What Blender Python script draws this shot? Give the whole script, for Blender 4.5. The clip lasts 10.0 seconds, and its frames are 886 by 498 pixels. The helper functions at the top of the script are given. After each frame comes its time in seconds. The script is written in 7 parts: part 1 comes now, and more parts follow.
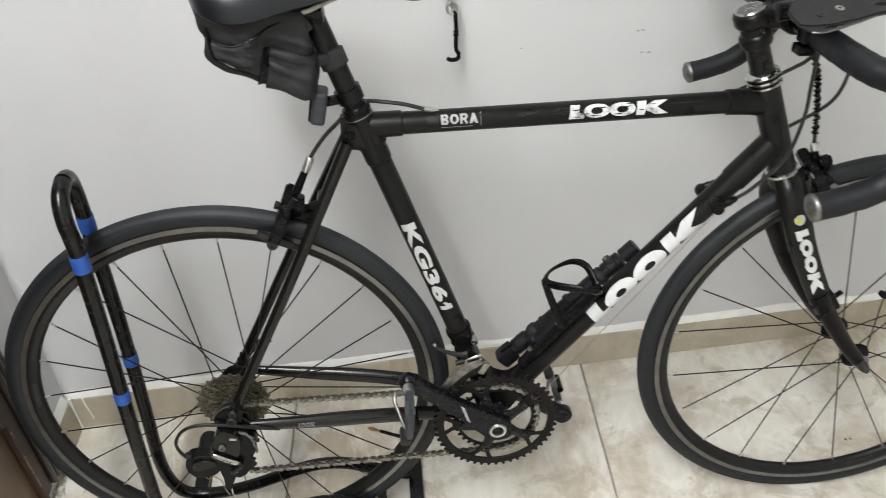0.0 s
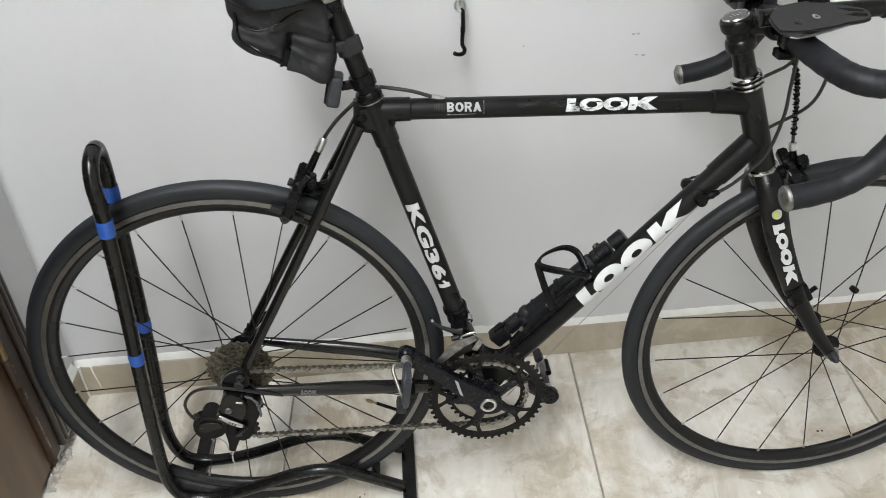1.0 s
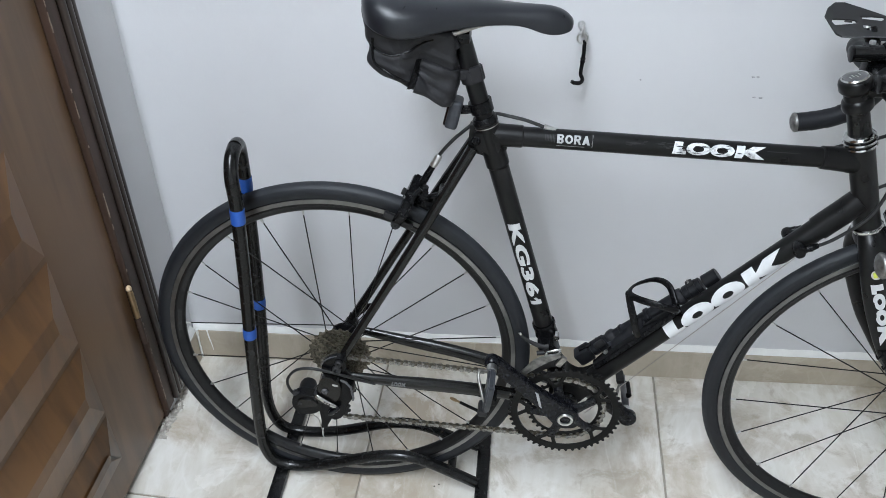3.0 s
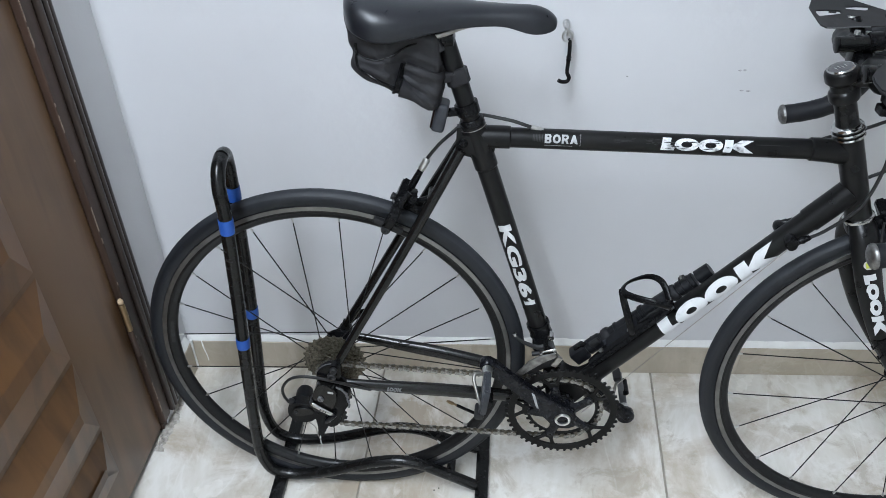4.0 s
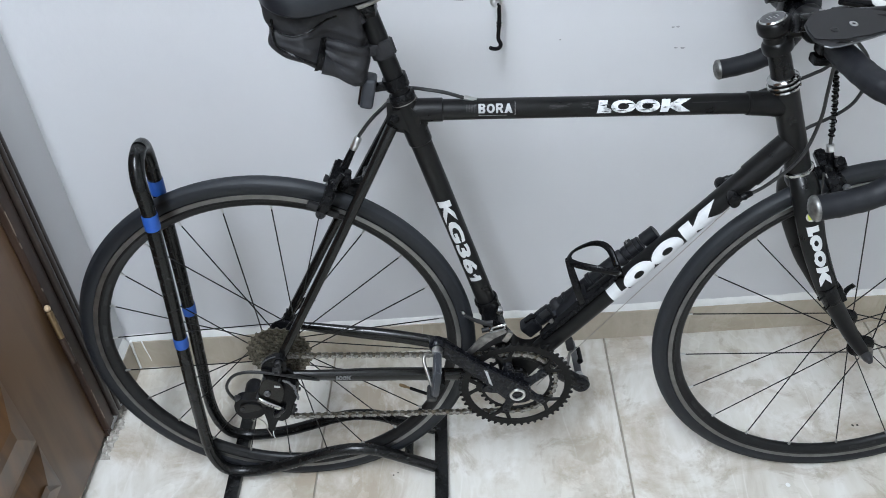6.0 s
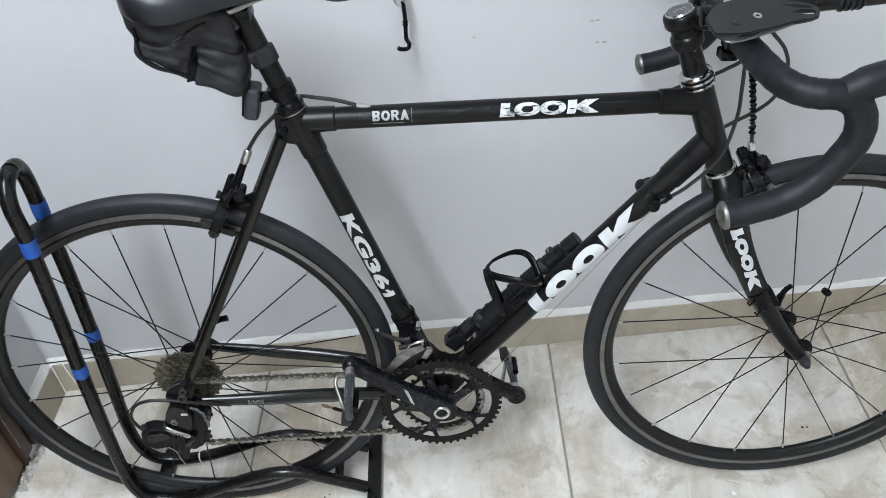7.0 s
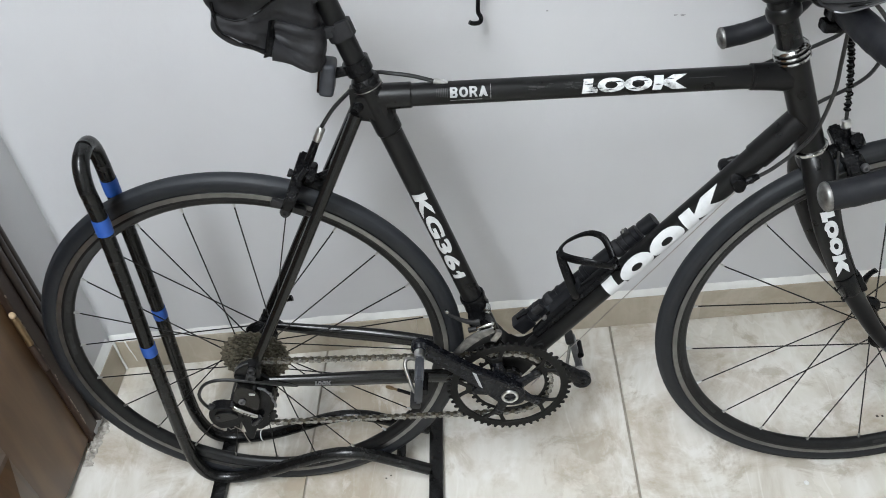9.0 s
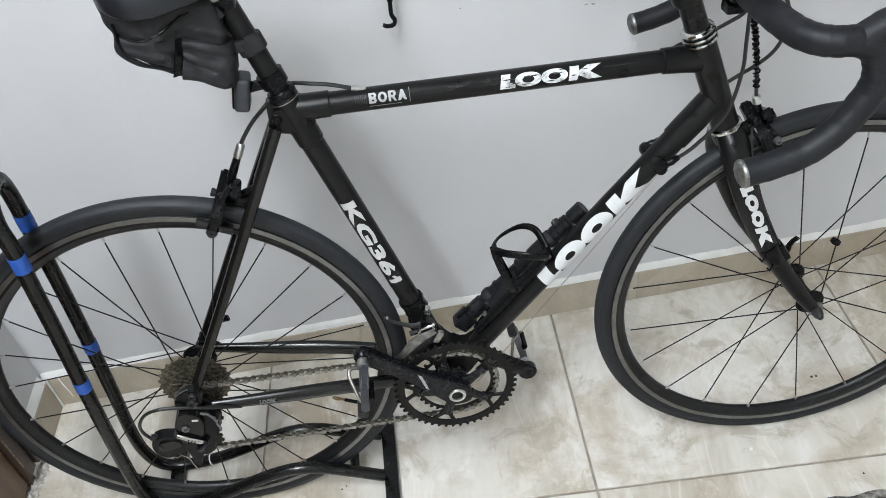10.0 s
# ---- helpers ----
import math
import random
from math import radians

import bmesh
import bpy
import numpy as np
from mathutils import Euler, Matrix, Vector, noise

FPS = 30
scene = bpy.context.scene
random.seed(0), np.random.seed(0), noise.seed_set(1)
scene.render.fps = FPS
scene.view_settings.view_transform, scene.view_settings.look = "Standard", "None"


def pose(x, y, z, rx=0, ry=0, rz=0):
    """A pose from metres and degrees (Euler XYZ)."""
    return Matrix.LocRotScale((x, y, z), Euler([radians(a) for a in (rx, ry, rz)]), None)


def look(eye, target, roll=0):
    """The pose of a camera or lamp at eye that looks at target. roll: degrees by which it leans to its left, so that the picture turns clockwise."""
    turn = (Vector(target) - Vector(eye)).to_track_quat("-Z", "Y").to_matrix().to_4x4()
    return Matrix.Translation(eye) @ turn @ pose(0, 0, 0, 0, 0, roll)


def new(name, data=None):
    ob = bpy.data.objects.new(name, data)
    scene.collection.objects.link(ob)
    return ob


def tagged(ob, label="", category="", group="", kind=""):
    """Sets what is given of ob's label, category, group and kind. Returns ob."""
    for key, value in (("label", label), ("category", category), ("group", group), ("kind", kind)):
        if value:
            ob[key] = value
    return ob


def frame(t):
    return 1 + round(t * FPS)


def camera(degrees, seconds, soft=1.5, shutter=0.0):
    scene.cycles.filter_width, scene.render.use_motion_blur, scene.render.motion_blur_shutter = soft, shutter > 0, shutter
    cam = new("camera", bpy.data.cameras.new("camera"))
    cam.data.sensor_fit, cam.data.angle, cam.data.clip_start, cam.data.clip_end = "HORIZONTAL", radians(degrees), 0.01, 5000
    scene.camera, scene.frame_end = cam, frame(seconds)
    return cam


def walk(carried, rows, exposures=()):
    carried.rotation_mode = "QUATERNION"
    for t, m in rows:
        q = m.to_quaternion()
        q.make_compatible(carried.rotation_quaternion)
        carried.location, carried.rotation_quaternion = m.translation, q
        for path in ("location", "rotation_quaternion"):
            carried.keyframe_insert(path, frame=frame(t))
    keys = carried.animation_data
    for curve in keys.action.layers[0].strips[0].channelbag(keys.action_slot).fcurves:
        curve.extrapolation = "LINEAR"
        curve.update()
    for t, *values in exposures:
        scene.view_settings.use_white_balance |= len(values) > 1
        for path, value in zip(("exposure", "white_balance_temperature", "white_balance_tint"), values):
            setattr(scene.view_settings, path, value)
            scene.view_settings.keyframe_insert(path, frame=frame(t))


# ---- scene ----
cam = camera(59.20, 10.0, soft=0.7, shutter=0.25)
ROWS = [
    (0.0, 0.2720, -0.8516, 1.2578, 51.88, 1.42, -5.16),
    (0.3, 0.2790, -0.8939, 1.2601, 52.47, 0.09, -7.75),
    (0.5, 0.2765, -0.9104, 1.2599, 52.18, -0.90, -7.20),
    (0.7, 0.2640, -0.9214, 1.2627, 52.20, -0.69, -6.55),
    (1.0, 0.2555, -0.9322, 1.2750, 52.27, -0.52, -4.25),
    (1.2, 0.2625, -0.9435, 1.2903, 51.98, -0.63, -2.73),
    (1.5, 0.2881, -0.9604, 1.3393, 52.09, -0.07, -0.08),
    (1.7, 0.2985, -0.9602, 1.3593, 52.26, 0.10, 0.55),
    (2.0, 0.2959, -0.9478, 1.3523, 51.96, -0.21, 0.51),
    (2.2, 0.2851, -0.9552, 1.3522, 51.90, -0.61, 1.83),
    (2.5, 0.2666, -0.9633, 1.3516, 51.57, -1.31, 4.78),
    (2.7, 0.2591, -0.9647, 1.3515, 51.30, -1.57, 5.85),
    (3.8, 0.2623, -0.9655, 1.3583, 51.31, 0.28, 4.63),
    (4.0, 0.2671, -0.9574, 1.3528, 51.33, 0.13, 4.42),
    (4.2, 0.2642, -0.9494, 1.3448, 50.92, -0.40, 3.90),
    (4.5, 0.2602, -0.9488, 1.3365, 50.89, -0.98, 3.04),
    (4.7, 0.2570, -0.9544, 1.3326, 50.67, -1.08, 3.11),
    (5.0, 0.2545, -0.9594, 1.3401, 50.37, -1.06, 3.29),
    (5.2, 0.2530, -0.9481, 1.3389, 50.27, -1.05, 1.64),
    (6.3, 0.3160, -0.9106, 1.3301, 49.30, 1.66, -1.55),
    (6.5, 0.3424, -0.8976, 1.3296, 49.31, 2.18, -2.65),
    (6.7, 0.3706, -0.8797, 1.3250, 49.28, 2.61, -3.24),
    (7.0, 0.4084, -0.8504, 1.3080, 48.79, 1.98, -2.48),
    (7.2, 0.4254, -0.8377, 1.3032, 48.51, 1.40, -1.03),
    (7.5, 0.4448, -0.8240, 1.2999, 48.67, 0.46, 0.49),
    (7.7, 0.4462, -0.8245, 1.3068, 48.57, 0.79, 1.15),
    (8.0, 0.4387, -0.8274, 1.3104, 48.47, 1.99, 2.10),
    (8.2, 0.4230, -0.8289, 1.3081, 48.42, 2.43, 1.99),
    (8.5, 0.3876, -0.8391, 1.3116, 48.31, 3.26, 2.01),
    (8.7, 0.3618, -0.8357, 1.3056, 47.75, 3.35, 1.37),
    (9.0, 0.3527, -0.8258, 1.2945, 47.30, 3.36, -0.37),
    (9.2, 0.3516, -0.8216, 1.2927, 47.00, 3.57, -1.73),
    (9.5, 0.3541, -0.8155, 1.2932, 46.77, 4.07, -4.06),
    (9.7, 0.3585, -0.8134, 1.2945, 46.76, 3.99, -5.97),
    (10.0, 0.3644, -0.8171, 1.2977, 46.63, 4.14, -6.99),
]
EXPOSURES = [(0.0, 0.09, 6540, 10), (1.5, 0.03, 6280, 10), (2.5, 0.01, 5920, 10), (4.5, 0.02, 5680, 10), (6.5, 0.06, 5760, 10), (8.0, 0.05, 6060, 10), (9.0, 0.07, 6080, 10), (10.0, 0.10, 6080, 10)]
walk(cam, [(t, pose(x, y, z, rx, ry, rz)) for t, x, y, z, rx, ry, rz in ROWS], EXPOSURES)

# ---- light ----
world = bpy.data.worlds.new("world")
scene.world = world
world.use_nodes = True
world.node_tree.nodes["Background"].inputs[0].default_value = (0.75, 0.85, 1.0, 1)
world.node_tree.nodes["Background"].inputs[1].default_value = 0.05


def area_lamp(name, place, target, sx, sy, watts, colour):
    data = bpy.data.lights.new(name, "AREA")
    data.shape, data.size, data.size_y, data.energy, data.color = "RECTANGLE", sx, sy, watts, colour
    ob = new(name, data)
    ob.matrix_world = look(place, target)
    return ob


area_lamp("tube_lamp", (-0.290, -1.56, 2.62), (-0.29051, -1.55, 0.0), 0.06, 2.5, 24.5, (0.968, 0.99, 0.972))
# added broad fill without a known fitting; softens the tube lamp's shadows
area_lamp("soft_fill_lamp", (-0.19, -1.30, 2.64), (-0.19, -1.299, 0.0), 0.40, 1.4, 48, (0.968, 0.99, 0.975))

# ---- materials ----


def material(name, base, rough=0.5, metal=0.0, coat=0.0, grain=0.0, scale=60.0, bump=0.0, bump_scale=200.0, spec=0.5, tint=None, wear=0.0, wear_scale=25.0, wear_low=0.55):
    """A principled material with two scales of colour variation and fine relief, in object space."""
    m = bpy.data.materials.new(name)
    m.use_nodes = True
    nt = m.node_tree
    p = nt.nodes["Principled BSDF"]
    p.inputs["Roughness"].default_value, p.inputs["Metallic"].default_value = rough, metal
    p.inputs["Coat Weight"].default_value, p.inputs["Coat Roughness"].default_value = coat, 0.15
    p.inputs["Specular IOR Level"].default_value = spec
    p.inputs["Base Color"].default_value = (*base, 1)
    co = nt.nodes.new("ShaderNodeTexCoord")
    if grain > 0 or wear > 0:
        fine = nt.nodes.new("ShaderNodeTexNoise")
        fine.inputs["Scale"].default_value, fine.inputs["Detail"].default_value = scale, 5
        nt.links.new(co.outputs["Object"], fine.inputs["Vector"])
        mix = nt.nodes.new("ShaderNodeMix")
        mix.data_type = "RGBA"
        other = tint or tuple(min(1, c * 1.7 + 0.01) for c in base)
        mix.inputs["A"].default_value, mix.inputs["B"].default_value = (*base, 1), (*other, 1)
        ramp = nt.nodes.new("ShaderNodeMapRange")
        ramp.inputs["From Min"].default_value, ramp.inputs["From Max"].default_value = 0.35, 0.7
        ramp.inputs["To Max"].default_value = grain
        nt.links.new(fine.outputs["Fac"], ramp.inputs["Value"])
        fac = ramp.outputs["Result"]
        if wear > 0:
            big = nt.nodes.new("ShaderNodeTexNoise")
            big.inputs["Scale"].default_value, big.inputs["Detail"].default_value = wear_scale, 8
            big.inputs["Roughness"].default_value = 0.7
            nt.links.new(co.outputs["Object"], big.inputs["Vector"])
            cut = nt.nodes.new("ShaderNodeMapRange")
            cut.inputs["From Min"].default_value, cut.inputs["From Max"].default_value = wear_low, wear_low + 0.2 * min(1, wear_low / 0.55)
            cut.inputs["To Max"].default_value = wear
            nt.links.new(big.outputs["Fac"], cut.inputs["Value"])
            add = nt.nodes.new("ShaderNodeMath")
            add.use_clamp = True
            nt.links.new(fac, add.inputs[0])
            nt.links.new(cut.outputs["Result"], add.inputs[1])
            fac = add.outputs[0]
            rr = nt.nodes.new("ShaderNodeMapRange")
            rr.inputs["To Min"].default_value, rr.inputs["To Max"].default_value = rough, min(1, rough + 0.25)
            nt.links.new(fac, rr.inputs["Value"])
            nt.links.new(rr.outputs["Result"], p.inputs["Roughness"])
        nt.links.new(fac, mix.inputs["Factor"])
        nt.links.new(mix.outputs["Result"], p.inputs["Base Color"])
    if bump > 0:
        n = nt.nodes.new("ShaderNodeTexNoise")
        n.inputs["Scale"].default_value, n.inputs["Detail"].default_value = bump_scale, 4
        nt.links.new(co.outputs["Object"], n.inputs["Vector"])
        b = nt.nodes.new("ShaderNodeBump")
        b.inputs["Strength"].default_value, b.inputs["Distance"].default_value = bump, 0.002
        nt.links.new(n.outputs["Fac"], b.inputs["Height"])
        nt.links.new(b.outputs["Normal"], p.inputs["Normal"])
    return m


def tile_material(name, base, dark, light, rough, vein_scale=2.2, strength=0.8, stain=0.4):
    """Polished marble-look ceramic: soft clouds, streaky diagonal veins, faint wear in the gloss; each tile differs."""
    m = bpy.data.materials.new(name)
    m.use_nodes = True
    nt = m.node_tree
    p = nt.nodes["Principled BSDF"]
    co, info = nt.nodes.new("ShaderNodeTexCoord"), nt.nodes.new("ShaderNodeObjectInfo")
    shift = nt.nodes.new("ShaderNodeVectorMath")
    shift.operation = "MULTIPLY_ADD"
    mul = nt.nodes.new("ShaderNodeMath")
    mul.operation, mul.inputs[1].default_value = "MULTIPLY", 37.0
    nt.links.new(info.outputs["Random"], mul.inputs[0])
    comb = nt.nodes.new("ShaderNodeCombineXYZ")
    for k in range(3):
        nt.links.new(mul.outputs[0], comb.inputs[k])
    rot = nt.nodes.new("ShaderNodeMapping")
    rot.inputs["Rotation"].default_value = (0, 0, radians(-9))
    rot.inputs["Scale"].default_value = (2.4, 0.7, 1.0)
    nt.links.new(co.outputs["Object"], shift.inputs[0])
    shift.inputs[1].default_value = (1, 1, 1)
    nt.links.new(comb.outputs[0], shift.inputs[2])
    nt.links.new(shift.outputs[0], rot.inputs["Vector"])
    cloud = nt.nodes.new("ShaderNodeTexNoise")
    cloud.inputs["Scale"].default_value, cloud.inputs["Detail"].default_value, cloud.inputs["Roughness"].default_value = vein_scale, 7, 0.62
    cloud.inputs["Distortion"].default_value = 0.6
    nt.links.new(rot.outputs["Vector"], cloud.inputs["Vector"])
    ramp = nt.nodes.new("ShaderNodeValToRGB")
    e = ramp.color_ramp.elements
    e[0].position, e[0].color = 0.30, (*dark, 1)
    e[1].position, e[1].color = 0.72, (*light, 1)
    mid = ramp.color_ramp.elements.new(0.48)
    mid.color = (*base, 1)
    nt.links.new(cloud.outputs["Fac"], ramp.inputs["Fac"])
    vein = nt.nodes.new("ShaderNodeTexNoise")
    vein.inputs["Scale"].default_value, vein.inputs["Detail"].default_value = vein_scale * 1.3, 3
    vein.inputs["Distortion"].default_value = 1.2
    nt.links.new(rot.outputs["Vector"], vein.inputs["Vector"])
    ab = nt.nodes.new("ShaderNodeMath")
    ab.operation, ab.inputs[1].default_value = "SUBTRACT", 0.5
    nt.links.new(vein.outputs["Fac"], ab.inputs[0])
    ab2 = nt.nodes.new("ShaderNodeMath")
    ab2.operation = "ABSOLUTE"
    nt.links.new(ab.outputs[0], ab2.inputs[0])
    thin = nt.nodes.new("ShaderNodeMapRange")
    thin.inputs["From Min"].default_value, thin.inputs["From Max"].default_value = 0.0, 0.026
    thin.inputs["To Min"].default_value, thin.inputs["To Max"].default_value = strength, 0.0
    nt.links.new(ab2.outputs[0], thin.inputs["Value"])
    mix = nt.nodes.new("ShaderNodeMix")
    mix.data_type = "RGBA"
    nt.links.new(thin.outputs["Result"], mix.inputs["Factor"])
    nt.links.new(ramp.outputs["Color"], mix.inputs["A"])
    mix.inputs["B"].default_value = (*light, 1)
    # brownish clouded patches and paler cloudy ones with ragged edges
    colour = mix.outputs["Result"]
    for scale, lo, hi, amount, tint, seed in ((3.4, 0.47, 0.60, stain, tuple(c * f for c, f in zip(dark, (0.92, 0.86, 0.78))), 3.0), (6.0, 0.54, 0.61, 0.6, light, 8.0), (9.0, 0.56, 0.63, 0.8 * stain, tuple(c * f for c, f in zip(dark, (0.90, 0.88, 0.85))), 21.0)):
        patch = nt.nodes.new("ShaderNodeTexNoise")
        patch.noise_dimensions = "4D"
        patch.inputs["W"].default_value = seed
        patch.inputs["Scale"].default_value, patch.inputs["Detail"].default_value, patch.inputs["Roughness"].default_value = scale, 8, 0.66
        patch.inputs["Distortion"].default_value = 0.9
        nt.links.new(shift.outputs[0], patch.inputs["Vector"])
        lim = nt.nodes.new("ShaderNodeMapRange")
        lim.inputs["From Min"].default_value, lim.inputs["From Max"].default_value, lim.inputs["To Max"].default_value = lo, hi, amount
        nt.links.new(patch.outputs["Fac"], lim.inputs["Value"])
        lay = nt.nodes.new("ShaderNodeMix")
        lay.data_type = "RGBA"
        nt.links.new(lim.outputs["Result"], lay.inputs["Factor"])
        nt.links.new(colour, lay.inputs["A"])
        lay.inputs["B"].default_value = (*tint, 1)
        colour = lay.outputs["Result"]
    dirt = nt.nodes.new("ShaderNodeTexNoise")
    dirt.inputs["Scale"].default_value, dirt.inputs["Detail"].default_value = 9.0, 8
    nt.links.new(shift.outputs[0], dirt.inputs["Vector"])
    dm = nt.nodes.new("ShaderNodeMapRange")
    dm.inputs["From Min"].default_value, dm.inputs["From Max"].default_value = 0.35, 0.75
    dm.inputs["To Min"].default_value, dm.inputs["To Max"].default_value = rough, rough + 0.16
    nt.links.new(dirt.outputs["Fac"], dm.inputs["Value"])
    nt.links.new(dm.outputs["Result"], p.inputs["Roughness"])
    nt.links.new(colour, p.inputs["Base Color"])
    return m


def wood_material(name, dark, light, rough, scale=1.0, coat=0.3, spec=0.5):
    m = bpy.data.materials.new(name)
    m.use_nodes = True
    nt = m.node_tree
    p = nt.nodes["Principled BSDF"]
    co = nt.nodes.new("ShaderNodeTexCoord")
    mp = nt.nodes.new("ShaderNodeMapping")
    mp.inputs["Scale"].default_value = (14 * scale, 14 * scale, 1.1 * scale)
    nt.links.new(co.outputs["Object"], mp.inputs["Vector"])
    a = nt.nodes.new("ShaderNodeTexNoise")
    a.inputs["Scale"].default_value, a.inputs["Detail"].default_value, a.inputs["Distortion"].default_value = 2.0, 9, 0.7
    nt.links.new(mp.outputs["Vector"], a.inputs["Vector"])
    b = nt.nodes.new("ShaderNodeTexNoise")
    b.inputs["Scale"].default_value, b.inputs["Detail"].default_value = 2.5, 3
    nt.links.new(co.outputs["Object"], b.inputs["Vector"])
    add = nt.nodes.new("ShaderNodeMath")
    add.operation = "ADD"
    half = nt.nodes.new("ShaderNodeMath")
    half.operation, half.inputs[1].default_value = "MULTIPLY", 0.9
    nt.links.new(b.outputs["Fac"], half.inputs[0])
    nt.links.new(a.outputs["Fac"], add.inputs[0])
    nt.links.new(half.outputs[0], add.inputs[1])
    r = nt.nodes.new("ShaderNodeValToRGB")
    r.color_ramp.elements[0].position, r.color_ramp.elements[0].color = 0.62, (*dark, 1)
    r.color_ramp.elements[1].position, r.color_ramp.elements[1].color = 1.25, (*light, 1)
    nt.links.new(add.outputs[0], r.inputs["Fac"])
    nt.links.new(r.outputs["Color"], p.inputs["Base Color"])
    bp = nt.nodes.new("ShaderNodeBump")
    bp.inputs["Strength"].default_value, bp.inputs["Distance"].default_value = 0.25, 0.001
    nt.links.new(a.outputs["Fac"], bp.inputs["Height"])
    nt.links.new(bp.outputs["Normal"], p.inputs["Normal"])
    p.inputs["Specular IOR Level"].default_value = spec
    p.inputs["Roughness"].default_value, p.inputs["Coat Weight"].default_value, p.inputs["Coat Roughness"].default_value = rough, coat, 0.3
    return m


